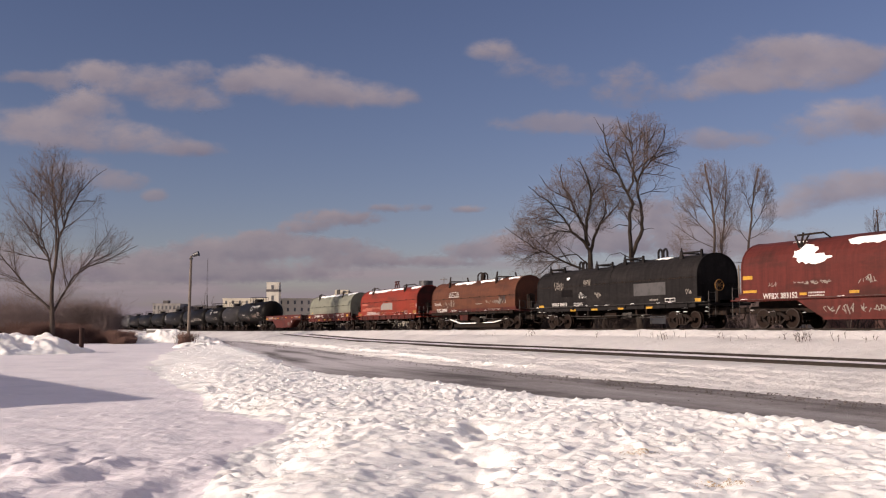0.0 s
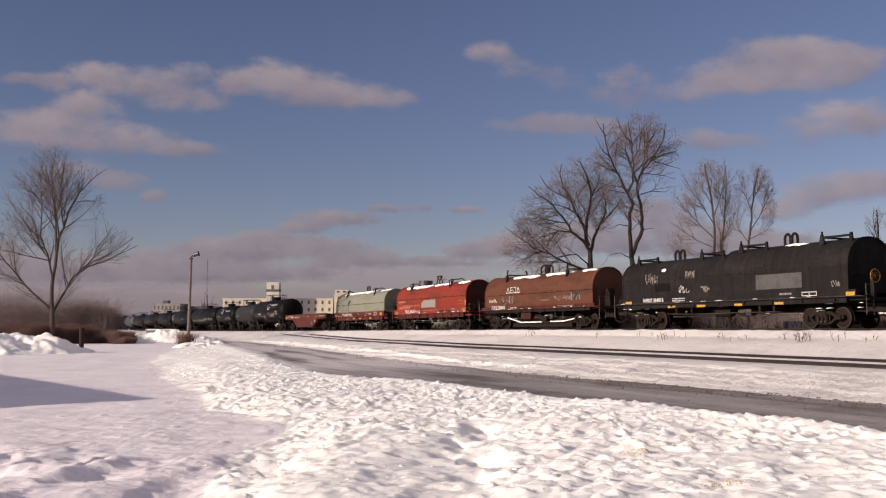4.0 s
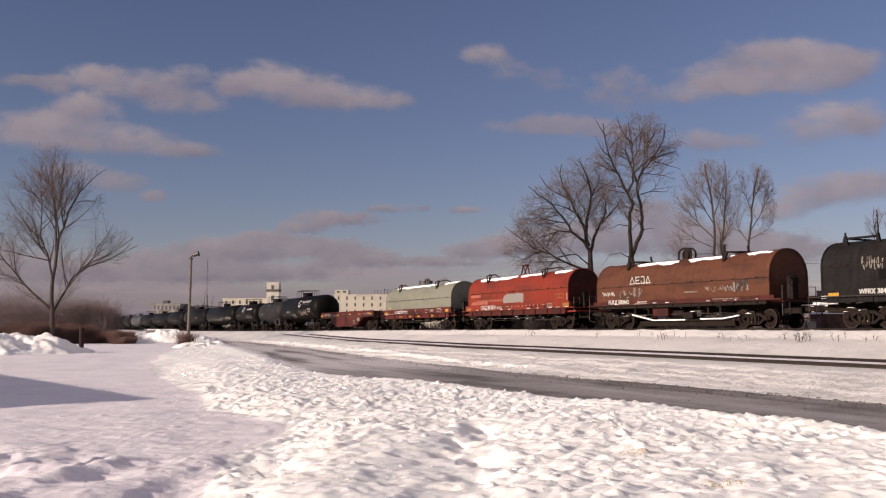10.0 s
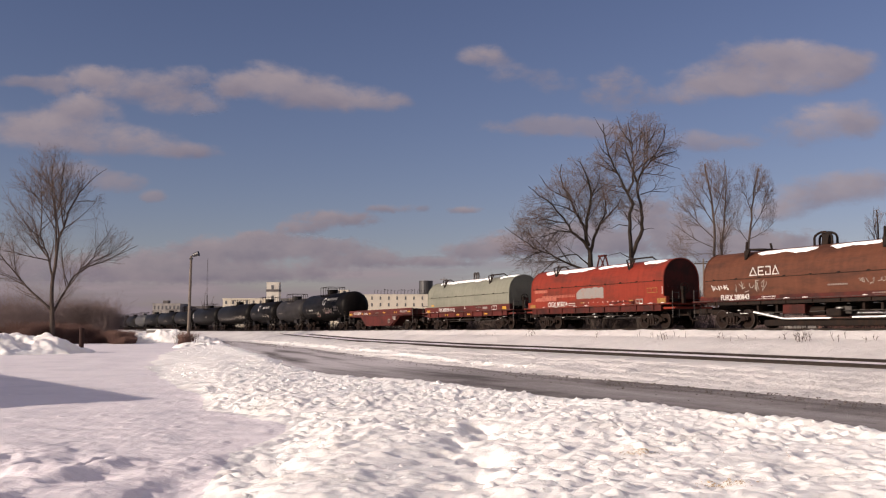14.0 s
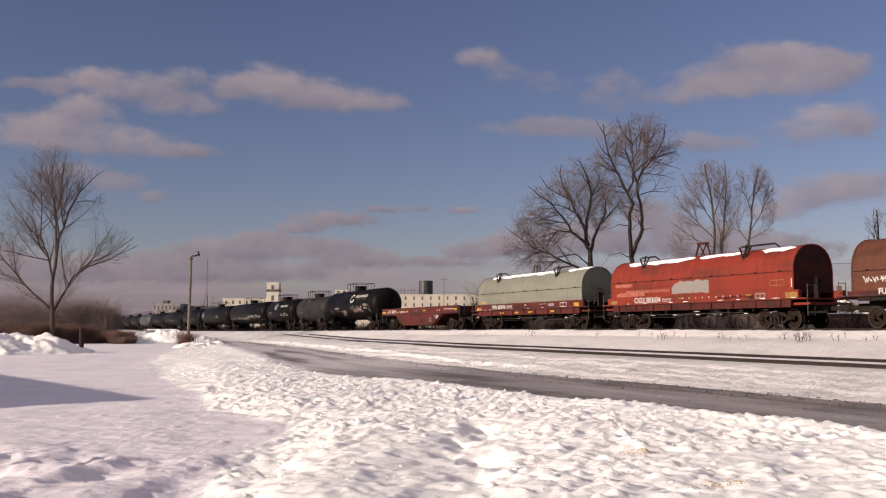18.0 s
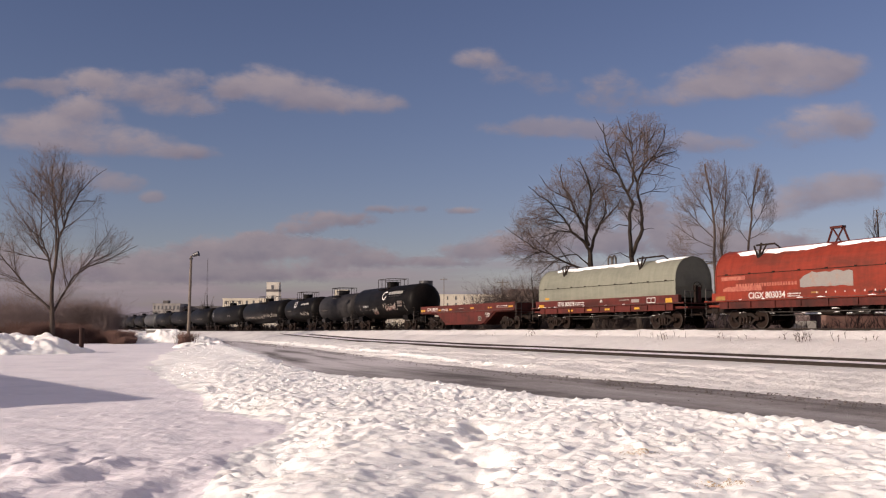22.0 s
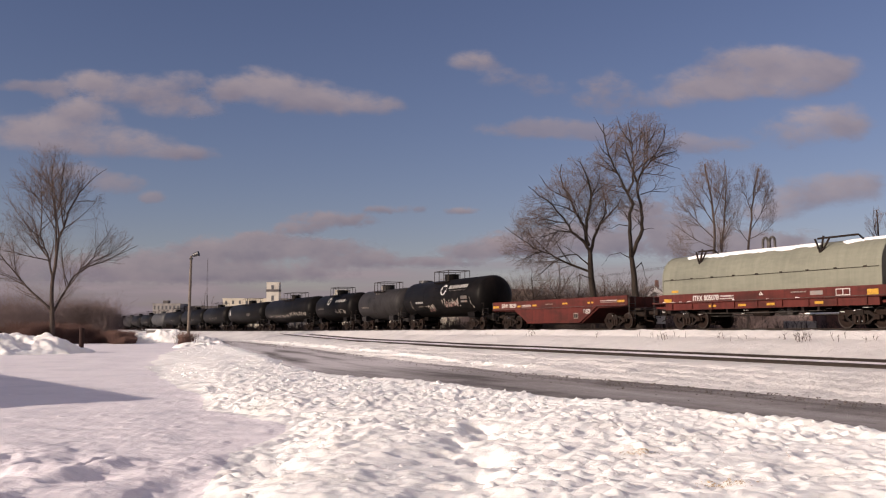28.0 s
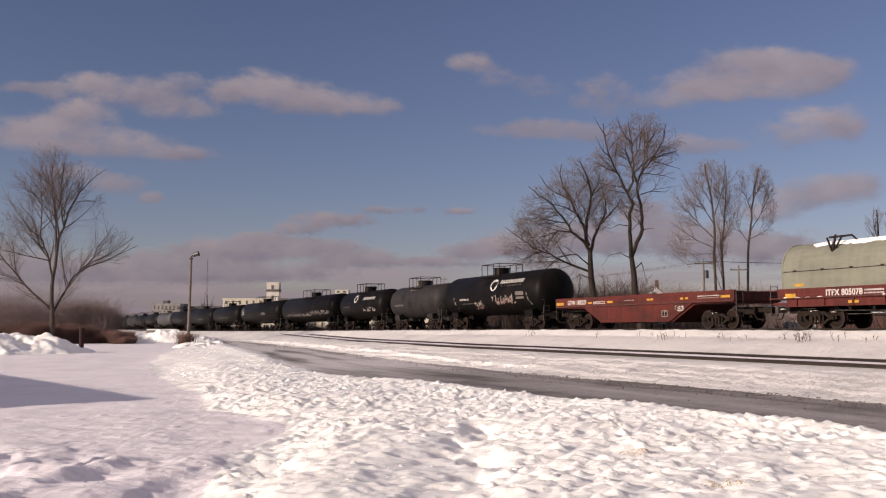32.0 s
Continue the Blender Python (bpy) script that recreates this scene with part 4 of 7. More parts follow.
def tank_car(label, s, length, mat, r=1.5, zc=2.5, trucks=None, dome=0.0, rail=1.35):
    """A tank with dished heads on saddles and a stub sill, with a valve housing and railed platform."""
    car = thing("tank_car", label, "tank car", "freight cars of the train")
    h = length / 2
    trucks = trucks or h - 1.9
    prof = [(-h + 0.0, 0.0), (-h + 0.03, 0.35 * r), (-h + 0.16, 0.68 * r), (-h + 0.38, 0.90 * r), (-h + 0.62, r)]
    prof = prof + [(-x, q) for x, q in prof[::-1]]
    n, verts, faces = 32, [], []
    for x, q in prof:
        for k in range(n):
            a = 2 * math.pi * k / n
            verts.append((x, q * math.cos(a), zc + q * math.sin(a)))
    for i in range(len(prof) - 1):
        for k in range(n):
            faces.append((i * n + k, i * n + (k + 1) % n, (i + 1) * n + (k + 1) % n, (i + 1) * n + k))
    shell = link("tank_shell", verts, faces, mat, car, smooth=True)
    bm = bmesh.new()
    for x in (-h * 0.36, h * 0.33):
        cyl(bm, (x - 0.03, 0, zc), (x + 0.03, 0, zc), r + 0.012, n=32, caps=False)
    part("weld_bands", bm, mat, shell, kind="stuff")
    bm = bmesh.new()
    zt = zc + r
    cyl(bm, (dome, 0, zt - 0.12), (dome, 0, zt + 0.36), 0.58, n=18)
    cyl(bm, (dome, 0, zt + 0.36), (dome, 0, zt + 0.43), 0.63, n=18)
    part("valve_housing", bm, mat, car)
    bm = bmesh.new()
    for y in (-0.95, 0.95):
        for x in (-rail, -rail / 3, rail / 3, rail):
            cyl(bm, (dome + x, y, zt - 0.22), (dome + x, y, zt + 0.68), 0.028, n=5)
        for z in (zt + 0.68,):
            cyl(bm, (dome - rail, y, z), (dome + rail, y, z), 0.028, n=5)
    for x in (-rail, rail):
        cyl(bm, (dome + x, -0.95, zt + 0.68), (dome + x, 0.95, zt + 0.68), 0.028, n=5)
    box(bm, dome - rail, dome + rail, -1.0, -0.5, zt - 0.26, zt - 0.22)
    box(bm, dome - rail, dome + rail, 0.5, 1.0, zt - 0.26, zt - 0.22)
    part("platform_rail", bm, STEEL, car)
    bm = bmesh.new()
    for k in range(9):
        z = 0.8 + k * 0.36
        yy = -(r * math.sqrt(max(0, 1 - ((z - zc) / r) ** 2)) if abs(z - zc) < r else 0.3) - 0.14
        yy = min(yy, -0.95)
        cyl(bm, (dome - 0.2, yy, z), (dome + 0.2, yy, z), 0.018, n=5)
    part("side_ladder", bm, STEEL, car, kind="stuff")
    for sgn in (-1, 1):
        bm = bmesh.new()
        a, b = sorted((sgn * (trucks - 1.3), sgn * (h + 0.35)))
        box(bm, a, b, -0.35, 0.35, 0.72, zc - r + 0.16, 0.02)
        a, b = sorted((sgn * (trucks - 0.55), sgn * (trucks + 0.55)))
        prism(bm, [(-1.25, 0.86), (1.25, 0.86), (1.3, 1.25), (0.9, 1.42), (-0.9, 1.42), (-1.3, 1.25)], a, b)
        part("stub_sill", bm, mat, car)
        bm = bmesh.new()
        a, b = sorted((sgn * (h - 0.1), sgn * (h + 0.3)))
        box(bm, a, b, -1.35, 1.35, 1.02, 1.08)
        for yy in (-1.35, 1.35):
            rod(bm, [(sgn * (h + 0.28), yy, 0.5), (sgn * (h + 0.28), yy, 1.9), (sgn * (h - 0.1), yy, 1.9)], 0.022, 5)
        part("end_platform", bm, STEEL, car)
    ends(car, h + 0.3, mat, 1.2)
    wheels = truck(car, -trucks) + truck(car, trucks)
    CARS.append((car, s, trucks, wheels))
    return car


def marks(car, mat, y, *spots):
    for x0, z0, x1, z1 in spots:
        plate(car, "reflector" if mat is YELLOW else "paint_patch", mat, x0, x1, z0, z1, y)


def ragged(car, name, mat, x0, x1, z0, z1, y, seed, label=""):
    """A flat paint patch with an uneven outline."""
    rnd = random.Random(seed)
    n, bm = 12, bmesh.new()
    top = [(x0 + (x1 - x0) * k / n + rnd.uniform(-0.03, 0.03), z1 + rnd.uniform(-0.12, 0.05) * (z1 - z0) - (0.45 * (z1 - z0) if k == 0 else 0.2 * (z1 - z0) if k == 1 else 0)) for k in range(n + 1)]
    low = [(x0 + (x1 - x0) * k / n, z0 + rnd.uniform(-0.04, 0.06) * (z1 - z0)) for k in range(n + 1)]
    vs = [bm.verts.new((x, y - 0.005, z)) for x, z in top + low[::-1]]
    bm.faces.new(vs)
    bmesh.ops.triangulate(bm, faces=bm.faces)
    return part(name, bm, mat, car, label)


def frame_box(car, x0, x1, z0, z1, y, mat, t=0.035):
    """A painted outline with a bar down the middle."""
    bm = bmesh.new()
    for a, b, c, d in ((x0, x1, z0, z0 + t), (x0, x1, z1 - t, z1), (x0, x0 + t, z0, z1), (x1 - t, x1, z0, z1), ((x0 + x1 - t) / 2, (x0 + x1 + t) / 2, z0, z1)):
        box(bm, a, b, y - 0.008, y, c, d)
    return part("stencil_frame", bm, mat, car)


def strokes(car, lines, y, mat, r=0.03, name="graffiti"):
    bm = bmesh.new()
    for pts in lines:
        for (ax, az), (bx, bz) in zip(pts, pts[1:]):
            dx, dz = bx - ax, bz - az
            q = math.hypot(dx, dz) or 1
            px, pz = -dz / q * r, dx / q * r
            ex, ez = dx / q * r, dz / q * r
            bm.faces.new([bm.verts.new(v) for v in ((ax + px - ex, y - 0.009, az + pz - ez), (ax - px - ex, y - 0.009, az - pz - ez), (bx - px + ex, y - 0.009, bz - pz + ez), (bx + px + ex, y - 0.009, bz + pz + ez))])
    return part(name, bm, mat, car, kind="stuff")


def snow_line(car, pts, y, r=0.032):
    bm = bmesh.new()
    for (ax, az), (bx, bz) in zip(pts, pts[1:]):
        slab(bm, [(ax, az), (bx, bz), (bx, bz + 2 * r), (ax, az + 2 * r)], y - 0.06, y + 0.06)
    return part("lying_snow", bm, CARSNOW, car, "thin snow on the underframe")


def snow_blob(car, x0, x1, z0, z1, hood_w, za, zb, seed):
    """A clinging patch of snow that follows the cover's shoulder."""
    rnd = random.Random(seed)
    n, cx, cz, verts, faces = 22, (x0 + x1) / 2, (z0 + z1) / 2, [], []
    reach = [rnd.uniform(0.72, 1.12) for _ in range(n)]
    for q in (0.0, 0.55, 0.85, 1.0):
        for k in range(n):
            a = 2 * math.pi * k / n
            x, z = cx + (x1 - x0) / 2 * q * reach[k] * math.cos(a), cz + (z1 - z0) / 2 * q * reach[k] * math.sin(a)
            f = min(max((z - za) / (zb - za), 0.0), 0.98) ** (1 / ROUND[1])
            y = -hood_w * math.cos(math.asin(f)) ** ROUND[0]
            verts.append((x, y - 0.05 * (1 - q) - 0.004 - 0.02 * (q < 1), z))
    for r in range(3):
        for k in range(n):
            faces.append((r * n + k, r * n + (k + 1) % n, (r + 1) * n + (k + 1) % n, (r + 1) * n + k))
    return link("snow_patch", verts, faces, CARSNOW, car, "clinging snow patch", True)


FACE = -1.46
wf = snowy_car(41.5)
marks(wf, YELLOW, -1.43, (-7.83, 2.29, -7.2, 2.46), (-7.83, 1.66, -6.95, 1.78))
marks(wf, YELLOW, FACE, (-4.3, 1.46, -3.9, 1.57), (-1.6, 1.46, -1.1, 1.58), (1.6, 1.46, 2.1, 1.58), (6.4, 1.46, 7.1, 1.58))
lettering(wf, "WFRX 383152", -6.5, 1.36, 0.2, FACE, width=2.1)
bars(wf, -3.8, -2.9, 1.52, 0.07, FACE, seed=4)
bars(wf, -3.8, -2.9, 1.40, 0.06, FACE, seed=5)
scribble(wf, -4.6, -2.5, 1.92, 2.08, -1.43, PALE, 3, 12, 0.015)
scribble(wf, -1.1, -0.3, 1.85, 2.2, -1.43, PALE, 4, 6, 0.018)
scribble(wf, -6.2, -5.7, 1.9, 2.12, -1.43, PALE, 5, 5, 0.015)
scribble(wf, -3.0, 0.4, 0.6, 1.05, FACE, PALE, 6, 16, 0.018)
marks(wf, BRIGHT, -1.54, (-8.4, 1.335, 8.4, 1.353))
snow_blob(wf, -4.75, -3.35, 2.85, 3.75, 1.42, 2.75, 4.05, 1)
snow_blob(wf, -4.0, -2.55, 2.80, 3.25, 1.42, 2.75, 4.05, 2)
snow_strip(wf, -2.0, 5.8, 1.42, 2.75, 4.05, 31, 0.42, 0.62)
snow_strip(wf, -5.3, -4.4, 1.42, 2.75, 4.05, 32, 0.6, 0.7)

bk = black_car(60.5)
marks(bk, YELLOW, FACE, (-7.61, 1.32, -7.05, 1.5), (7.75, 1.34, 8.2, 1.52))
marks(bk, YELLOW, -1.45, (-3.89, 1.08, -3.3, 1.19), (-1.6, 1.08, -0.97, 1.19), (1.1, 1.08, 1.62, 1.19), (3.7, 1.08, 4.25, 1.19))
marks(bk, DARKPATCH, -1.334, (2.45, 1.80, 5.25, 2.48))
marks(bk, TANK, -1.284, (-5.2, 1.97, -3.9, 2.42))
lettering(bk, "WFRX 384013", -6.0, 1.41, 0.17, FACE, width=1.75)
bars(bk, -3.5, -2.5, 1.52, 0.06, FACE, seed=7)
bars(bk, -3.5, -2.5, 1.41, 0.06, FACE, seed=8)
bars(bk, 4.05, 4.75, 1.50, 0.09, FACE, PALE, seed=9)
frame_box(bk, 5.35, 6.2, 1.41, 1.6, FACE, WHITE)
for k, (x0, x1, z0, z1) in enumerate(((-6.0, -4.9, 2.35, 3.0), (-1.9, -2.6, 2.55, 2.95))):
    scribble(bk, min(x0, x1), max(x0, x1), z0, z1, -1.29, PALE, 20 + k, 12, 0.014)
scribble(bk, -3.2, -2.4, 1.8, 2.25, -1.29, WHITE, 23, 9, 0.013)
scribble(bk, -1.4, -0.7, 1.8, 2.15, -1.34, PALE, 24, 6, 0.018)
scribble(bk, 6.9, 7.4, 1.75, 2.05, -1.34, PALE, 25, 5, 0.018)
snow_blob(bk, -4.7, -4.35, 3.0, 3.2, 1.28, 2.62, 3.72, 5)
marks(bk, BRIGHT, -1.54, (-8.6, 1.335, 8.6, 1.353))
snow_strip(bk, 3.5, 5.0, 1.33, 2.62, 3.88, 33, 0.7, 0.85)

brown = coil_car("brown weathered coil car with snow and graffiti", 78.5, BROWN, MAROON, sill0=1.12, bar_mat=STEEL, low=STEEL, posts=True, z0=1.55, z1=2.36, z2=3.74, seed=2)
snow_strip(brown, -4.0, -0.3, 1.2, 2.36, 3.74, 2, 0.60, 0.76)
snow_strip(brown, 0.3, 4.0, 1.2, 2.36, 3.74, 3, 0.62, 0.76)
snow_strip(brown, 4.6, 6.4, 1.2, 2.36, 3.74, 4, 0.64, 0.78)
D_Y = -1.215
strokes(brown, [[(-3.95, 2.5), (-3.72, 2.86), (-3.5, 2.5), (-3.95, 2.5)], [(-3.05, 2.86), (-3.38, 2.86), (-3.38, 2.5), (-3.05, 2.5)], [(-3.36, 2.68), (-3.1, 2.68)], [(-2.9, 2.86), (-2.62, 2.86), (-2.62, 2.5), (-2.9, 2.5), (-2.9, 2.62)], [(-2.48, 2.5), (-2.3, 2.86), (-2.1, 2.5), (-2.48, 2.5)]], D_Y, WHITE, 0.028)
scribble(brown, -6.55, -5.45, 1.85, 2.15, D_Y, WHITE, 31, 9, 0.018)
scribble(brown, -4.8, -2.9, 1.72, 2.28, D_Y, PALE, 32, 10, 0.02)
scribble(brown, 2.3, 4.3, 1.8, 2.12, D_Y, PALE, 33, 12, 0.014)
scribble(brown, 4.3, 5.4, 1.72, 2.35, D_Y, PALE, 34, 9, 0.025)
lettering(brown, "FURX 380843", -5.7, 1.375, 0.13, FACE, width=1.95)
bars(brown, -2.96, -2.1, 1.43, 0.06, FACE, seed=12)
bars(brown, -2.96, -2.1, 1.34, 0.05, FACE, seed=13)
bars(brown, 0.7, 1.75, 1.84, 0.07, D_Y, PALE, seed=14)
bars(brown, 3.2, 5.0, 1.42, 0.05, FACE, PALE, seed=15)
marks(brown, BRIGHT, -1.54, (-7.5, 1.335, 7.5, 1.353))
snow_line(brown, [(-3.76, 0.74), (-1.9, 0.42), (0.8, 0.42)], -1.2)
snow_line(brown, [(1.95, 0.45), (3.6, 0.46), (4.75, 0.60)], -1.2)
part("belly_brace", rod(rod(bmesh.new(), [(-3.9, -1.2, 0.76), (-1.9, -1.2, 0.40), (3.6, -1.2, 0.42), (4.9, -1.2, 0.66)], 0.04), [(-1.9, -1.2, 0.4), (-1.9, -1.2, 1.0)], 0.03), STEEL, brown)

redcar = coil_car("bright red coil car with grey patch and snow", 95.66, RED, RED, loop="frame", bar_mat=MAROON, low=MAROON, z0=1.74, seed=3, ends_mat=DARKRED)
snow_strip(redcar, -6.3, -0.4, 1.2, 2.58, 3.82, 5, 0.54, 0.76)
snow_strip(redcar, -0.1, 3.1, 1.2, 2.58, 3.82, 6, 0.55, 0.74)
snow_strip(redcar, 4.2, 6.4, 1.2, 2.58, 3.82, 7, 0.58, 0.80)
ragged(redcar, "primer_patch", PATCH, -1.75, 1.15, 1.80, 2.48, -1.21, 3, "bare grey primer patch")
lettering(redcar, "CIGX 803034", -4.7, 1.40, 0.2, FACE, width=2.3)
bars(redcar, -2.25, -1.5, 1.52, 0.06, FACE, seed=16)
bars(redcar, -2.25, -1.5, 1.42, 0.05, FACE, seed=17)
bars(redcar, -0.6, 3.7, 1.52, 0.07, FACE, gap=0.45, seed=18)
marks(redcar, DULLYELLOW, FACE, (-6.96, 1.36, -6.3, 1.56), (-0.9, 1.53, -0.5, 1.6), (6.5, 1.36, 7.2, 1.62), (4.0, 1.53, 4.4, 1.6))
frame_box(redcar, 4.6, 5.25, 1.38, 1.64, FACE, PATCH, 0.06)
bars(redcar, -5.8, -1.95, 1.96, 0.16, -1.21, FADED, gap=0.06, seed=19)
ragged(redcar, "worn_patch", FADED, -6.7, -4.1, 1.78, 2.02, -1.206, 9)
frame_box(redcar, 5.3, 6.2, 1.95, 2.22, -1.21, DULLYELLOW, 0.03)
scribble(redcar, 2.1, 4.6, 1.35, 1.6, FACE, MAROON, 91, 9, 0.04)
marks(redcar, FADED, -1.206, (-6.8, 2.32, -5.2, 2.50))
marks(redcar, WHITE, -1.215, (6.6, 1.85, 6.66, 2.25))
marks(redcar, BRIGHT, -1.54, (-7.5, 1.335, 7.5, 1.353))

green = coil_car("sage green covered coil car on red frame", 112.72, GREEN, OXIDE, bar_mat=BRIGHT, z0=1.78, z1=2.53, seed=4)
snow_strip(green, -6.0, 3.1, 1.2, 2.53, 3.82, 8, 0.62, 0.90)
snow_strip(green, 4.2, 6.9, 1.2, 2.53, 3.82, 9, 0.66, 0.92)
lettering(green, "ITFX 805078", -4.5, 1.40, 0.19, FACE, width=1.9)
bars(green, -2.5, -1.55, 1.54, 0.07, FACE, seed=21)
bars(green, -2.5, -1.55, 1.42, 0.06, FACE, seed=22)
bars(green, 2.1, 3.0, 1.58, 0.06, FACE, PALE, seed=23)
marks(green, YELLOW, FACE, (-6.8, 1.34, -6.2, 1.54), (6.2, 1.37, 6.75, 1.6))
marks(green, YELLOW, -1.45, (-3.34, 1.06, -2.8, 1.17), (-1.26, 1.06, -0.75, 1.17), (0.6, 1.06, 1.1, 1.17), (3.44, 1.06, 3.9, 1.17))
marks(green, YELLOW, -1.206, (-6.5, 1.86, -5.95, 1.98))
marks(green, PATCH, FACE, (3.2, 1.45, 3.9, 1.63))
frame_box(green, 4.6, 5.35, 1.38, 1.67, FACE, WHITE)
strokes(green, [[(0.16, 1.56), (0.26, 1.68), (0.36, 1.56), (0.16, 1.56)]], FACE, WHITE, 0.02, "stencil")
marks(green, BRIGHT, -1.54, (-7.5, 1.335, 7.5, 1.353))
part("brake_stand", box(bmesh.new(), 7.05, 7.25, -0.3, 0.1, 1.35, 2.2, 0.05), MAROON, green)
part("brake_stand", box(bmesh.new(), 7.05, 7.25, -0.5, 0.1, 1.35, 2.4, 0.05), STEEL, brown)
part("belly_sill", box(bmesh.new(), -3.2, 4.3, -1.12, 1.12, 0.12, 0.40, 0.02), STEEL, brown, "grimy low belly sill")
part("equipment_box", box(bmesh.new(), -1.9, -0.6, -1.25, -0.6, 0.66, 1.1, 0.02), MAROON, brown)
part("equipment_box", box(bmesh.new(), 0.5, 1.3, -1.2, -0.6, 0.5, 0.86, 0.05), STEEL, brown)
scribble(brown, 4.45, 5.3, 1.75, 2.4, D_Y - 0.002, TANKPALE, 35, 12, 0.022)

wl = well_car(130.83)
W_Y = -1.462
marks(wl, YELLOW, W_Y, (-8.0, 1.45, -7.15, 1.61), (-4.48, 1.47, -4.07, 1.58), (-2.47, 1.48, -1.95, 1.6), (1.24, 1.52, 1.8, 1.62), (4.05, 1.50, 4.28, 1.6), (4.45, 1.50, 4.65, 1.6), (7.1, 1.50, 7.75, 1.62))
lettering(wl, "GTW 188229", -6.7, 1.46, 0.18, W_Y, width=2.05)
bars(wl, -3.9, -2.7, 1.54, 0.06, W_Y, seed=25)
bars(wl, -3.9, -2.7, 1.45, 0.05, W_Y, seed=26)
bars(wl, -0.8, 0.1, 1.55, 0.05, W_Y, PALE, seed=27)
bars(wl, 5.4, 7.0, 1.60, 0.05, W_Y, seed=28)
bars(wl, 5.4, 7.0, 1.50, 0.05, W_Y, PALE, seed=29)
marks(wl, TANK, -1.445, (2.55, 0.66, 2.93, 0.92))
frame_box(wl, 2.5, 2.98, 0.62, 0.96, -1.452, PALE, 0.05)
scribble(wl, 3.6, 4.4, 0.9, 1.2, -1.445, WHITE, 41, 6, 0.02)
marks(wl, BRIGHT, -1.512, (-7.9, 1.335, 7.9, 1.36))


def disc(car, x, z, r, rz, y, mat, name="painted_disc"):
    bm = bmesh.new()
    vs = [bm.verts.new((x + r * math.cos(a), y + 0.0, z + rz * math.sin(a))) for a in [2 * math.pi * k / 20 for k in range(20)]]
    bm.faces.new(vs)
    return part(name, bm, mat, car)


def tank_y(z, r, zc):
    return -math.sqrt(max(r * r - (z - zc) ** 2, 0.01)) - 0.012


def wrapped(ob, r, zc):
    """Bends flat paint onto the shell."""
    for v in ob.data.vertices:
        v.co.y = tank_y(v.co.z, r, zc) - 0.004
    return ob


ta = tank_car("black tank car with round white mark and graffiti", 148.4, 15.2, TANK, 1.52, 2.52, dome=-0.35)
R, C = 1.52, 2.52
wrapped(disc(ta, 1.05, 3.12, 0.52, 0.42, 0, WHITE), R, C)
wrapped(strokes(ta, [[(0.75, 2.95), (1.15, 3.2), (1.0, 3.4)]], 0, TANK, 0.014, "paint_stroke"), R, C)
wrapped(bars(ta, 1.9, 5.2, 3.18, 0.26, 0, WHITE, 0.05, 51), R, C)
wrapped(bars(ta, 2.2, 5.0, 2.98, 0.08, 0, PALE, 0.16, 52), R, C)
wrapped(bars(ta, -4.4, -2.9, 2.14, 0.16, 0, WHITE, 0.05, 53), R, C)
wrapped(bars(ta, -4.1, -2.0, 1.86, 0.07, 0, PALE, 0.08, 54), R, C)
wrapped(scribble(ta, 0.9, 4.2, 1.75, 2.45, 0, PALE, 55, 14, 0.035), R, C)
wrapped(scribble(ta, -2.1, -0.7, 1.6, 2.1, 0, PALE, 56, 7, 0.035), R, C)
wrapped(plate(ta, "placard", PATCH, 4.3, 5.4, 2.05, 2.55, 0), R, C)
wrapped(strokes(ta, [[(-5.4, 2.35), (-5.35, 1.95), (-5.1, 1.6)], [(5.8, 2.4), (5.9, 2.0), (6.15, 1.65)]], 0, PALE, 0.04), R, C)
wrapped(scribble(ta, 1.4, 3.6, 1.72, 2.2, 0, PINK, 81, 9, 0.035), R, C)
wrapped(scribble(ta, -2.0, -0.9, 1.45, 1.8, 0, PINK, 82, 5, 0.035), R, C)
tb = tank_car("grey black tank car with pale spill at its dome", 162.5, 10.9, TANKGREY, 1.42, 2.38, rail=1.25, dome=-0.3)
wrapped(bars(tb, -3.9, -1.9, 2.05, 0.14, 0, PALE, 0.06, 57), 1.42, 2.38)
wrapped(ragged(tb, "spill", PALE, -1.1, 0.0, 3.35, 3.72, 0, 58, "pale dried spill below the dome"), 1.42, 2.38)
part("dome_crust", box(bmesh.new(), -1.0, -0.5, -0.5, 0.3, 3.75, 4.15, 0.08), PALE, tb)
tc_ = tank_car("black tank car with white oval mark", 175.9, 12.2, TANK, 1.45, 2.42, rail=1.3, dome=-0.3)
wrapped(disc(tc_, -0.9, 3.05, 0.5, 0.38, 0, WHITE), 1.45, 2.42)
wrapped(bars(tc_, 1.2, 4.4, 2.92, 0.24, 0, WHITE, 0.05, 59), 1.45, 2.42)
wrapped(bars(tc_, -4.4, -2.5, 2.24, 0.13, 0, PALE, 0.07, 60), 1.45, 2.42)
wrapped(scribble(tc_, 1.4, 4.6, 1.7, 2.2, 0, PALE, 61, 9, 0.03), 1.45, 2.42)
td = tank_car("long black tank car with faded stencils", 194.2, 20.6, TANK, 1.5, 2.48, rail=2.2)
wrapped(scribble(td, 2.0, 9.0, 1.7, 2.2, 0, PALE, 62, 20, 0.04), 1.5, 2.48)
wrapped(scribble(td, -8.0, 2.0, 1.6, 2.0, 0, PATCH, 83, 16, 0.035), 1.5, 2.48)
te = tank_car("long black tank car, plain and grimy", 217.0, 20.6, TANK, 1.5, 2.48, rail=2.2)
wrapped(bars(te, 2.5, 4.5, 2.1, 0.35, 0, PALE, 0.2, 63), 1.5, 2.48)
wrapped(scribble(te, -9.0, -7.5, 2.2, 3.2, 0, WHITE, 64, 5, 0.06), 1.5, 2.48)
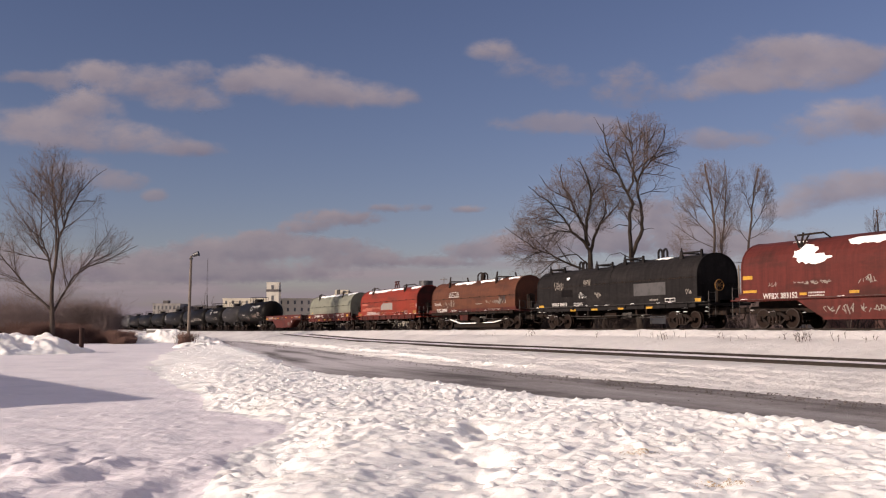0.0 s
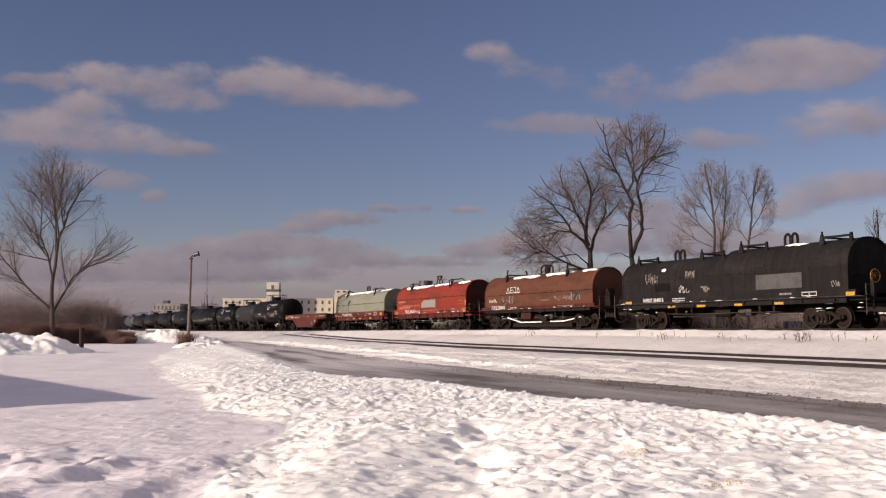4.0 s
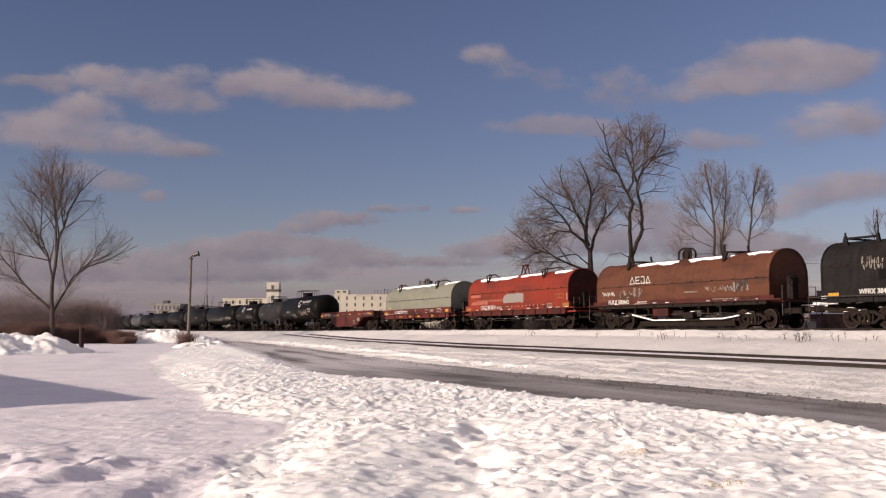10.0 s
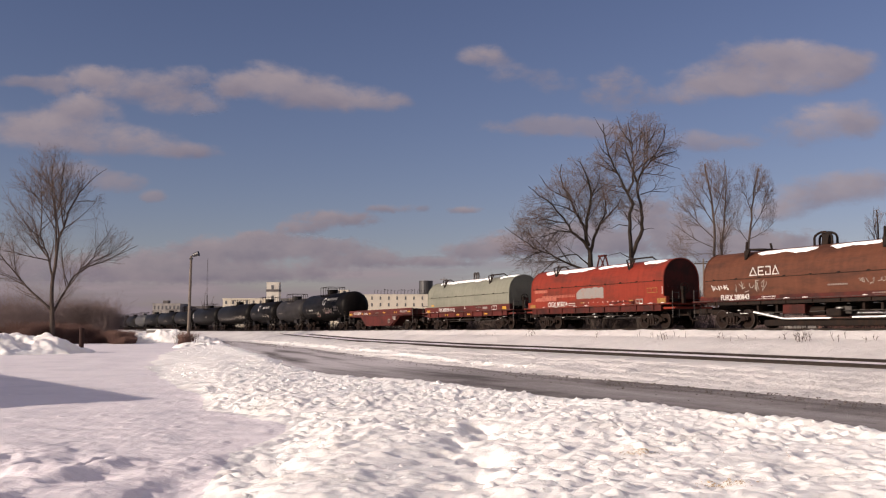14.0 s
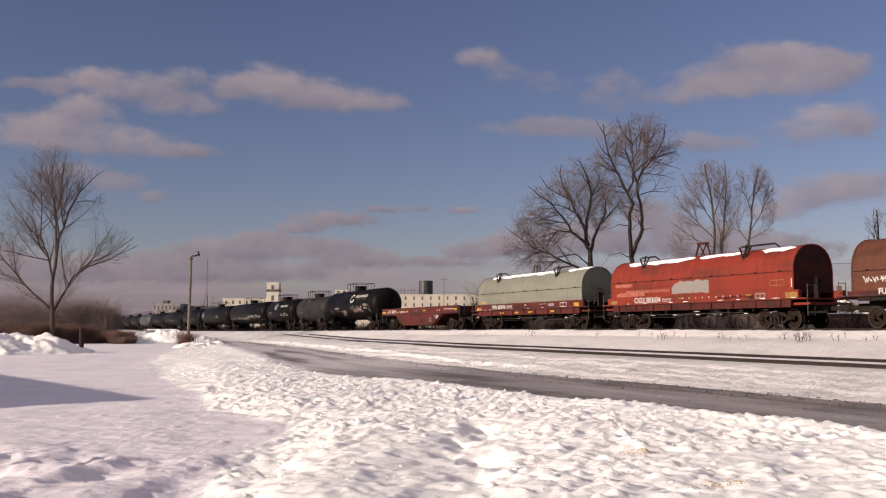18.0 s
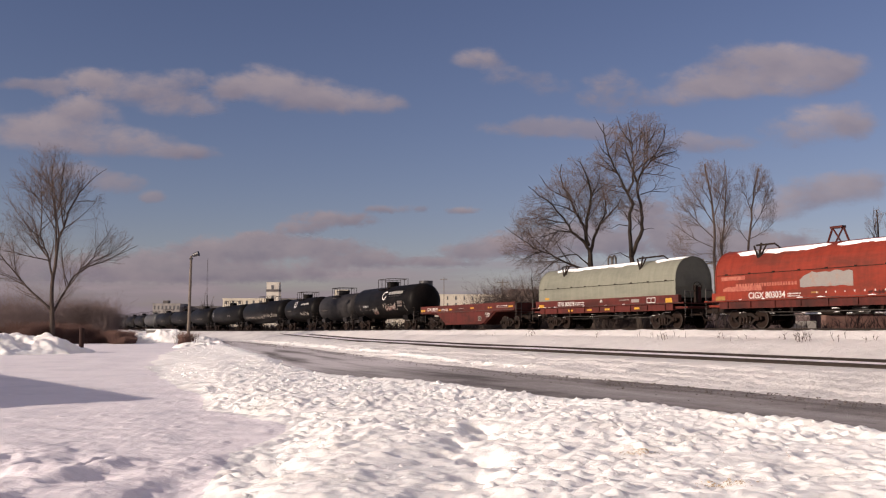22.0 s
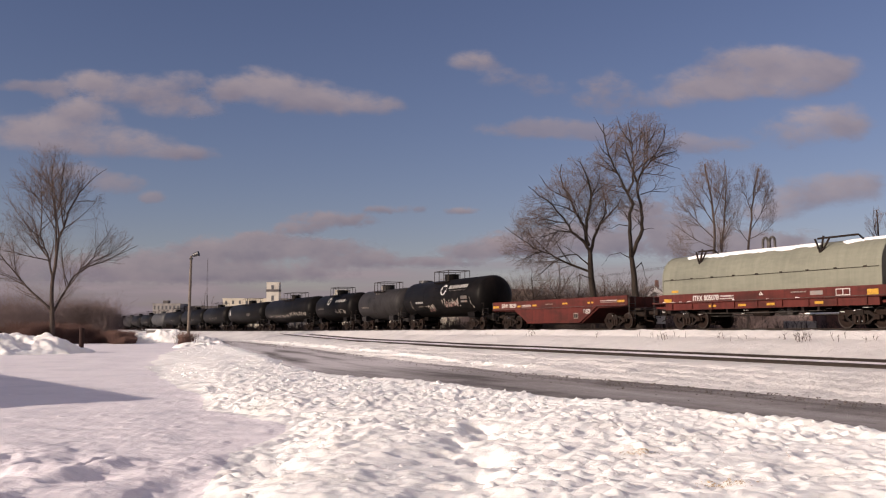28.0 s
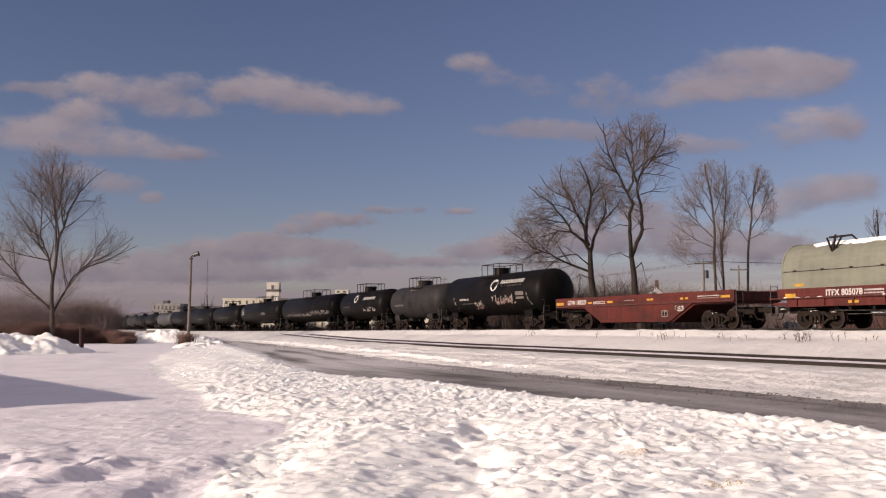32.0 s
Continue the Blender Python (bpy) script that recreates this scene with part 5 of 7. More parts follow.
FAR = [(239.0, 17.6, TANK), (260.3, 20.6, TANK), (282.3, 20.6, TANK), (303.0, 17.6, TANKPALE)] + [(322.6 + 19.6 * k, 17.6, (TANK, TANK, TANKGREY, TANK, TANKPALE, TANK, TANK)[k]) for k in range(7)]
for k, (s, ln, mat) in enumerate(FAR):
    tk = tank_car("pale grey tank car far down the line" if mat is TANKPALE else "black tank car far down the line", s, ln, mat, 1.48, 2.46, rail=1.6)
    if mat is TANK and k < 6:
        wrapped(bars(tk, -3 + k % 3, 4.0, 1.9, 0.25, 0, PALE, 0.5, 70 + k), 1.48, 2.46)


# ---- bare trees ----
def tube(verts, faces, p, q, r0, r1, n):
    d = (q - p).normalized()
    a = d.orthogonal().normalized()
    b = d.cross(a)
    i = len(verts)
    for c, r in ((p, r0), (q, r1)):
        for k in range(n):
            t = 2 * math.pi * k / n
            verts.append(c + a * (r * math.cos(t)) + b * (r * math.sin(t)))
    for k in range(n):
        faces.append((i + k, i + (k + 1) % n, i + n + (k + 1) % n, i + n + k))


def wander(rnd, p, d, length, steps, crook, rise):
    """A run of points that bends as a branch does."""
    pts, side = [p], Vector(rnd.normal(0, 1, 3))
    for k in range(steps):
        side = side * 0.5 + Vector(rnd.normal(0, 1, 3)) * 0.5
        d = (d + side * crook + Vector((0, 0, rise))).normalized()
        pts.append(pts[-1] + d * (length / steps))
    return pts


def bare_tree(label, x, y, z, limbs, seed, crown, group="", bark=None, twig=0.009, reach=2.6, crook=0.16, rise=0.08, spread=0.8, dense=1.0, start=0.25):
    """A leafless tree: trunk and limbs as runs of (across, up) metres with their radius, from which branches, branchlets and
    twigs grow in turn inside the crown's room: ellipsoids (across, up, half width, half height)."""
    rnd = np.random.RandomState(seed)
    t = thing("bare_tree", label, "tree", group, pose(x, y, z))
    room = np.array(crown)

    def inside(p):
        return (((p.x - room[:, 0]) / room[:, 2]) ** 2 + (p.y / room[:, 2].max()) ** 2 + ((p.z - room[:, 1]) / room[:, 3]) ** 2).min() < 1.0

    lines, deepest = [], 0.55 * room[:, 2].max()
    for i, (pts, r0) in enumerate(limbs):
        line = [Vector((u, 0, v)) for u, v in pts]
        if i:
            hold = min((q for ln, _ in lines for q in ln), key=lambda q: (q.x - line[0].x) ** 2 + (q.z - line[0].z) ** 2)
            turn, depth = rnd.normal(0, 0.38), hold.y
        else:
            turn, depth = 0.0, 0.0
        run_, fine = [line[0] + Vector((0, depth, 0))], 3
        for a, b in zip(line, line[1:]):
            for k in range(fine):
                e = a.lerp(b, (k + 1) / fine)
                depth = min(max(depth + turn * (b - a).length / fine * (0.4 + 0.6 * rnd.rand()), -deepest), deepest)
                e = e + Vector((rnd.normal(0, 0.03), depth, rnd.normal(0, 0.02)))
                run_.append(e)
        n = len(run_) - 1
        tip = 0.45 if i == 0 else 0.16
        rads = [r0 * (1 - (1 - tip) * (k / n) ** 0.8) for k in range(n + 1)]
        lines.append((run_, rads))
        verts, faces = [], []
        for k in range(n):
            tube(verts, faces, run_[k], run_[k + 1], rads[k], rads[k + 1], 10 if r0 > 0.2 else 7)
        link("trunk" if i == 0 else "limb", verts, faces, bark or BARK, t, smooth=True)
    wood, fine = ([], []), ([], [])

    def sprout(run_, rads, level, first):
        """Side shoots along a run; level 1 branches, 2 branchlets, 3 twigs."""
        total = sum((b - a).length for a, b in zip(run_, run_[1:]))
        gap = (0.30, 0.20, 0.16)[level - 1] / dense
        gone, due = 0.0, first * total + gap * rnd.rand()
        for k, (a, b) in enumerate(zip(run_, run_[1:])):
            seg = (b - a).length
            while due < gone + seg:
                f = (due - gone) / seg
                due += gap * (0.5 + rnd.rand())
                p, r = a.lerp(b, f), rads[k] + (rads[k + 1] - rads[k]) * f
                d = (b - a).normalized()
                out = Vector(rnd.normal(0, 1, 3))
                out = (out - d * out.dot(d)).normalized()
                w = (d + out * spread * rnd.uniform(0.6, 1.3)).normalized()
                rest = 1 - (gone / total)
                length = (reach * (0.55 + 0.45 * rest), 0.52 * total * (0.4 + 0.6 * rest), 0.5 * total)[level - 1] * rnd.uniform(0.55, 1.15)
                length = max(length, 0.22)
                for _ in range(4):
                    if inside(p + (w + Vector((0, 0, rise))) * length):
                        break
                    length *= 0.6
                else:
                    continue
                steps = (5, 3, 2)[level - 1]
                q = wander(rnd, p, w, length, steps, crook, rise)
                base = min(r * 0.7, (0.008 + 0.010 * length, 0.5 * twig + 0.004 * length + 0.003, twig)[level - 1])
                base = max(base, twig * 0.8)
                rr = [base + (twig * 0.5 - base) * (i / steps) ** 0.9 for i in range(steps + 1)]
                for i in range(steps):
                    tube(*(wood if level == 1 and rr[i] > 0.016 else fine), q[i], q[i + 1], rr[i], rr[i + 1], 4 if level == 1 else 3)
                if level < 3:
                    sprout(q, rr, level + 1, 0.12)
            gone += seg

    for i, (run_, rads) in enumerate(lines):
        if i:
            sprout(run_, rads, 1, start)
    link("branchwork", wood[0], wood[1], bark or BARK, t, kind="stuff")
    link("crown", fine[0], fine[1], TWIG, t, kind="stuff")
    return t


bare_tree("bare spreading tree beside the brush", -36.2, 88, -0.3, [
    ([(-0.1, -0.2), (-0.1, 1.7), (-0.2, 3.3), (-0.3, 5.7), (0.0, 8.3), (0.2, 10.1)], 0.27),
    ([(0.2, 10.1), (0.6, 11.5), (0.8, 12.9), (1.5, 14.5), (2.3, 15.8), (3.6, 17.1)], 0.12),
    ([(-0.2, 3.3), (-2.0, 4.9), (-3.5, 6.7), (-5.1, 8.6), (-6.4, 9.9)], 0.13),
    ([(-2.6, 5.6), (-4.1, 6.3), (-5.4, 6.9), (-6.7, 7.3)], 0.07),
    ([(-0.2, 3.0), (0.4, 5.0), (0.9, 6.6), (2.1, 7.6), (3.4, 8.0), (5.0, 8.8), (6.7, 9.6)], 0.13),
    ([(1.3, 7.2), (2.6, 8.5), (2.8, 9.4), (3.5, 10.2), (4.4, 11.7)], 0.07),
    ([(0.0, 8.8), (-0.4, 11.6), (-0.9, 14.0), (-1.4, 16.2), (-1.2, 18.5)], 0.1),
    ([(-0.2, 6.2), (-1.0, 8.6), (-1.8, 10.3), (-2.0, 13.6), (-2.4, 15.7), (-2.5, 17.8)], 0.11),
    ([(-1.0, 8.4), (-2.3, 9.5), (-2.8, 11.1), (-3.6, 12.3), (-4.8, 13.6)], 0.08),
    ([(-2.1, 13.8), (-3.3, 14.9), (-4.4, 16.2)], 0.05),
    ([(0.2, 10.3), (-0.1, 13.5), (-0.3, 15.7), (-0.5, 17.9)], 0.09),
    ([(0.5, 11.2), (0.2, 13.8), (0.5, 16.2), (0.8, 18.4)], 0.08),
    ([(-0.8, 8.0), (-2.7, 8.4), (-4.9, 9.0), (-6.2, 9.5)], 0.06),
    ([(1.1, 13.6), (2.3, 13.8), (4.0, 13.6)], 0.04),
    ([(-0.2, 4.1), (1.2, 4.1), (2.8, 3.1)], 0.035)], 5, ((-0.6, 13.8, 5.0, 5.5), (3.6, 9.6, 3.5, 2.9), (-4.1, 9.4, 4.7, 4.0), (-0.4, 7.2, 4.0, 3.2)), reach=5.5, crook=0.10, rise=0.10, spread=0.82, dense=0.66, start=0.1, bark=PALEBARK)
bare_tree("bare old tree with crooked limbs behind the train", 13.65, 85, 0.0, [
    ([(0.2, -0.4), (-0.1, 3.5), (-0.3, 7.0), (-0.4, 8.6)], 0.42),
    ([(-0.3, 8.3), (-1.1, 9.3), (-2.0, 10.0), (-2.5, 10.9), (-3.4, 11.9), (-4.3, 12.8), (-5.3, 13.4), (-6.0, 14.0)], 0.17),
    ([(-0.3, 6.4), (-2.6, 7.3), (-3.9, 8.0), (-5.4, 8.6), (-7.0, 9.7), (-8.1, 10.6)], 0.12),
    ([(-0.5, 8.8), (-0.8, 10.6), (-1.5, 11.9), (-1.9, 13.2), (-2.5, 14.4), (-2.8, 15.7), (-2.6, 16.6)], 0.19),
    ([(-0.7, 10.0), (-0.5, 11.6), (-0.3, 13.2), (-0.6, 14.7), (-1.1, 15.7), (-1.6, 16.3)], 0.16),
    ([(-0.3, 8.3), (0.1, 9.6), (0.7, 10.9), (1.3, 11.9), (1.2, 13.4), (0.9, 14.8)], 0.17),
    ([(0.7, 10.9), (1.5, 11.6), (2.3, 12.5), (2.8, 13.4)], 0.1),
    ([(-1.9, 13.2), (-2.9, 13.7), (-3.9, 14.4), (-4.7, 15.6)], 0.09),
    ([(-1.5, 11.9), (-2.6, 12.4), (-3.8, 12.7), (-4.9, 13.1)], 0.08),
    ([(-2.0, 10.0), (-3.2, 10.1), (-4.3, 9.7), (-5.4, 9.3)], 0.08),
    ([(-4.7, 8.3), (-6.0, 7.8), (-7.5, 7.0)], 0.05),
    ([(-0.3, 13.2), (0.3, 14.4), (0.5, 15.7)], 0.07),
    ([(-0.3, 6.9), (-1.6, 8.0), (-3.2, 7.8), (-4.6, 6.5), (-5.5, 5.5)], 0.07),
    ([(-0.2, 5.8), (-1.5, 6.1), (-2.4, 5.5), (-3.2, 4.5)], 0.05),
    ([(-2.5, 10.8), (-3.9, 11.0), (-5.2, 11.2), (-6.5, 11.0)], 0.06),
    ([(-0.3, 13.2), (0.8, 14.2), (1.7, 14.6)], 0.06)], 8, ((-1.6, 13.2, 3.7, 3.9), (-4.9, 11.4, 2.8, 3.0), (1.2, 12.1, 1.9, 3.1), (-6.2, 8.3, 3.1, 2.1)), reach=4.4, crook=0.22, rise=0.02, spread=1.0, dense=0.98, start=0.12)
bare_tree("tall bare old tree with swaying trunk behind the train", 17.6, 85, 0.0, [
    ([(0.6, -0.4), (-0.2, 3.7), (-0.4, 6.0), (-0.6, 8.0)], 0.45),
    ([(-0.6, 7.8), (-0.9, 10.0), (-1.1, 11.3), (-0.9, 12.2), (-1.4, 13.3), (-2.2, 15.0), (-3.0, 16.8), (-3.3, 18.4), (-3.4, 19.4)], 0.2),
    ([(-0.6, 7.7), (-0.2, 8.5), (0.6, 10.3), (0.7, 12.1), (0.5, 14.2), (0.5, 14.9), (1.0, 15.9), (2.0, 17.1), (3.1, 17.6), (4.4, 18.0)], 0.22),
    ([(0.6, 14.8), (-0.1, 16.6), (-0.5, 17.9), (-0.4, 20.4)], 0.13),
    ([(-1.4, 13.2), (-0.9, 14.2), (-0.8, 15.8), (-0.9, 17.6), (-1.2, 19.7)], 0.13),
    ([(1.0, 15.8), (1.5, 17.1), (1.7, 18.9), (2.0, 20.8)], 0.11),
    ([(2.0, 17.1), (3.0, 18.8), (3.3, 20.3)], 0.09),
    ([(0.7, 13.7), (1.7, 14.0), (3.0, 13.9), (3.5, 14.4)], 0.06),
    ([(0.6, 10.3), (1.4, 10.5), (1.8, 10.4)], 0.04),
    ([(-2.2, 15.0), (-3.3, 15.5), (-4.1, 15.9)], 0.07),
    ([(-2.8, 16.3), (-3.6, 17.2), (-4.1, 18.3)], 0.06),
    ([(-0.9, 10.4), (-1.9, 10.6), (-2.6, 10.2), (-3.3, 10.4)], 0.05),
    ([(-0.1, 16.6), (0.6, 18.0), (0.8, 20.0)], 0.09),
    ([(-0.9, 17.6), (-1.8, 19.0), (-2.1, 20.3)], 0.07),
    ([(-2.2, 15.0), (-3.5, 16.3), (-4.3, 17.6)], 0.06),
    ([(-3.2, 18.3), (-3.8, 19.3), (-4.2, 20.1)], 0.05),
    ([(2.0, 17.1), (3.5, 16.6), (4.7, 16.2)], 0.06),
    ([(1.0, 15.8), (2.8, 15.6), (4.0, 15.2)], 0.05),
    ([(-0.4, 6.5), (0.4, 7.3), (0.7, 6.6), (1.1, 5.4)], 0.06),
    ([(1.7, 18.8), (2.6, 20.0), (2.9, 21.0)], 0.05),
    ([(-0.9, 10.0), (-0.1, 10.7), (-0.3, 11.6)], 0.04),
    ([(-0.6, 7.6), (-1.5, 8.2), (-2.4, 8.0), (-3.1, 7.0)], 0.05)], 12, ((0.3, 17.6, 4.7, 3.6), (-2.8, 15.7, 2.1, 3.6), (-0.5, 14.2, 2.6, 3.1)), reach=4.6, crook=0.22, rise=0.03, spread=1.0, dense=1.02, start=0.15)
bare_tree("slim grey bare tree in a clump", 27.4, 95, 0.0, [
    ([(0.1, -0.1), (0.0, 8.5), (0.1, 11.7), (-0.2, 14.8), (-0.6, 16.8), (-0.8, 18.0)], 0.16),
    ([(1.0, -0.1), (1.0, 9.4), (1.4, 11.7), (1.7, 14.5), (1.9, 16.3), (1.9, 17.9)], 0.15),
    ([(0.1, 10.3), (-1.5, 12.0), (-2.9, 13.7), (-3.8, 15.0)], 0.06),
    ([(0.1, 9.4), (-1.8, 10.3), (-3.5, 11.6), (-4.3, 12.2)], 0.05),
    ([(0.1, 11.7), (-0.9, 13.7), (-1.9, 15.4), (-2.5, 16.8)], 0.06),
    ([(-0.1, 13.7), (-1.2, 15.4), (-1.6, 17.4)], 0.05),
    ([(0.0, 12.5), (0.6, 14.8), (0.8, 16.8), (0.6, 18.2)], 0.06),
    ([(0.0, 8.8), (-1.9, 8.9), (-3.5, 10.0)], 0.04),
    ([(1.3, 10.5), (2.2, 12.1), (2.8, 13.8)], 0.04),
    ([(1.5, 12.5), (1.0, 14.5), (1.3, 16.7)], 0.05),
    ([(-0.3, 15.1), (0.1, 16.8), (-0.1, 18.4)], 0.05),
    ([(0.0, 8.0), (-2.9, 7.7), (-4.6, 8.8)], 0.04)], 21, ((-0.8, 14.1, 3.6, 4.7), (-1.5, 10.0, 3.5, 2.8), (1.4, 14.5, 1.9, 4.0)), group="slim trees", bark=PALEBARK, twig=0.0075, reach=5.0, crook=0.12, rise=0.07, spread=0.8, dense=1.05)
bare_tree("slim grey bare tree in a clump", 31.0, 95, 0.0, [
    ([(-0.4, -0.1), (-0.2, 9.1), (0.2, 11.7), (0.3, 13.4), (0.7, 15.7), (1.1, 17.5)], 0.14),
    ([(0.1, 11.1), (1.1, 12.5), (2.1, 14.5), (2.6, 15.7)], 0.055),
    ([(0.3, 13.1), (-0.2, 15.1), (-0.5, 17.1)], 0.055),
    ([(0.5, 14.4), (1.3, 15.9), (1.9, 17.5)], 0.05),
    ([(-0.1, 10.0), (-1.2, 11.4), (-1.5, 12.8)], 0.04),
    ([(-0.1, 10.3), (1.3, 11.0), (2.7, 12.5)], 0.045),
    ([(0.3, 13.3), (0.6, 15.4), (0.2, 17.6)], 0.05)], 23, ((0.6, 14.2, 2.4, 4.3), (0.3, 10.5, 2.3, 2.3)), group="slim trees", bark=PALEBARK, twig=0.0075, reach=4.6, crook=0.12, rise=0.07, spread=0.8, dense=1.2)
bare_tree("bare tree at the yard's edge", 45.6, 98, 0.0, [
    ([(0.0, 0.2), (0.0, 7.3), (-0.2, 10.2), (-0.2, 13.6)], 0.15),
    ([(0.0, 7.3), (-1.2, 10.5), (-2.2, 12.3)], 0.075),
    ([(0.0, 7.9), (1.5, 10.8), (2.3, 13.2)], 0.075),
    ([(-0.1, 9.6), (-0.9, 12.0), (-1.2, 13.8)], 0.06)], 27, ((0.1, 10.8, 2.8, 3.6),), reach=2.4, rise=0.08)
for sx, sy, h, sd in ((11.4, 92, 8.6, 41), (13.2, 94, 7.2, 42), (9.3, 93, 7.6, 43), (15.6, 93, 6.6, 44), (7.4, 96, 6.2, 45), (19.6, 94, 6.4, 46), (5.6, 97, 5.6, 47), (12.2, 98, 6.0, 48), (8.6, 99, 5.4, 49)):
    lean = 0.12 * math.sin(sd * 2.3)
    bare_tree("thin crooked bare sapling in the undergrowth", sx, sy, 0.0, [
        ([(0, -0.3), (lean * 2, 0.4 * h), (lean * 4, 0.7 * h)], 0.09),
        ([(lean * 2, 0.4 * h), (lean * 2 - 0.9, 0.62 * h), (lean * 2 - 1.3, 0.9 * h)], 0.05),
        ([(lean * 4, 0.7 * h), (lean * 5, 0.85 * h), (lean * 3, h)], 0.05),
        ([(lean * 3, 0.55 * h), (lean * 3 + 1.0, 0.75 * h), (lean * 3 + 1.8, 0.85 * h)], 0.045)], sd, ((0.0, 0.62 * h, 2.6, 0.42 * h),), group="saplings", reach=2.6, crook=0.25, rise=0.02, spread=1.0, dense=1.0, start=0.05)
bare_tree("small distant bare tree by the plant", -75.0, 300, -1.2, [
    ([(0, -0.5), (0, 4), (0.2, 8.0), (0.1, 12.5)], 0.2),
    ([(0.1, 3.5), (-0.6, 7.0), (-0.8, 11.0), (-0.4, 14.0)], 0.1),
    ([(0, 4.5), (-1.2, 8), (-1.8, 11.0)], 0.1),
    ([(0, 5.0), (1.3, 8), (1.7, 11.4)], 0.1)], 33, ((0.0, 10.6, 2.7, 4.6),), twig=0.02, reach=1.8, dense=0.6)


# ---- clouds: a low sheet that drifts away ----
def cloud_material(name, dark, light, most, edge, fine=1.0):
    """Soft cloud: the first map carries its thickness and how high in the cloud a place lies, the second runs over the sky."""
    m = bpy.data.materials.new(name)
    m.use_nodes = True
    n, l = m.node_tree.nodes, m.node_tree.links
    n.clear()
    out, mixs = n.new("ShaderNodeOutputMaterial"), n.new("ShaderNodeMixShader")
    tr, em = n.new("ShaderNodeBsdfTransparent"), n.new("ShaderNodeEmission")
    local, wide = n.new("ShaderNodeUVMap"), n.new("ShaderNodeUVMap")
    local.uv_map, wide.uv_map = "local", "wide"
    sep = n.new("ShaderNodeSeparateXYZ")
    l.new(local.outputs[0], sep.inputs[0])
    noise_a, noise_b, noise_c = (n.new("ShaderNodeTexNoise") for _ in range(3))
    for k, sc, dt, ro in ((noise_a, 2.1 * fine, 9, 0.56), (noise_b, 1.7 * fine, 4, 0.5), (noise_c, 6.0 * fine, 6, 0.6)):
        k.inputs["Scale"].default_value, k.inputs["Detail"].default_value, k.inputs["Roughness"].default_value = sc, dt, ro
        l.new(wide.outputs[0], k.inputs["Vector"])
    noise_a.inputs["Distortion"].default_value = 0.35

    def calc(op, a, b, c=0.0):
        k = n.new("ShaderNodeMath")
        k.operation = op
        for i, v in enumerate((a, b, c)):
            if isinstance(v, (int, float)):
                k.inputs[i].default_value = v
            else:
                l.new(v, k.inputs[i])
        return k.outputs[0]

    thick = sep.outputs[0]
    dens = calc("MULTIPLY_ADD", thick, 1.2, calc("MULTIPLY_ADD", noise_a.outputs[0], 1.8, -0.87))
    dens = calc("ADD", dens, calc("MULTIPLY_ADD", noise_c.outputs[0], 0.9, -0.45))
    near = n.new("ShaderNodeMapRange")
    near.interpolation_type = "SMOOTHSTEP"
    near.inputs["From Min"].default_value, near.inputs["From Max"].default_value = 0.0, 0.22
    l.new(thick, near.inputs["Value"])
    mr = n.new("ShaderNodeMapRange")
    mr.interpolation_type = "SMOOTHSTEP"
    mr.inputs["From Min"].default_value, mr.inputs["From Max"].default_value, mr.inputs["To Max"].default_value = 0.08, edge, most
    l.new(dens, mr.inputs["Value"])
    alpha = calc("MULTIPLY", mr.outputs[0], near.outputs[0])
    # sunlit tops and grey undersides are put into the glow colour
    shade = calc("ADD", calc("MULTIPLY_ADD", sep.outputs[1], 0.62, 0.02), calc("MULTIPLY_ADD", noise_b.outputs[0], 0.9, -0.32))
    col = n.new("ShaderNodeValToRGB")
    col.color_ramp.elements[0].color, col.color_ramp.elements[0].position = (*dark, 1), 0.10
    col.color_ramp.elements[1].color, col.color_ramp.elements[1].position = (*light, 1), 0.85
    l.new(shade, col.inputs[0])
    l.new(col.outputs[0], em.inputs[0])
    l.new(alpha, mixs.inputs[0])
    l.new(tr.outputs[0], mixs.inputs[1])
    l.new(em.outputs[0], mixs.inputs[2])
    l.new(mixs.outputs[0], out.inputs[0])
    return m


CLOUD = cloud_material("cloud", (0.175, 0.178, 0.235), (0.385, 0.36, 0.372), 0.82, 1.2)
LOWCLOUD = cloud_material("low_cloud", (0.155, 0.158, 0.21), (0.315, 0.298, 0.322), 0.85, 1.0, 2.0)
THINCLOUD = cloud_material("thin_cloud", (0.19, 0.188, 0.235), (0.33, 0.305, 0.32), 0.62, 1.0, 1.2)
CLOUD_H = 180.0
CLOUDS = []


def cloud_mesh(verts, faces, uva, uvb, mat, label):
    ob = link("cloud", verts, faces, mat)
    for nm, src in (("local", uva), ("wide", uvb)):
        lay = ob.data.uv_layers.new(name=nm)
        lay.data.foreach_set("uv", [c for lp in ob.data.loops for c in src[lp.vertex_index]])
    return tagged(ob, label, "cloud", "drifting clouds", "structure")


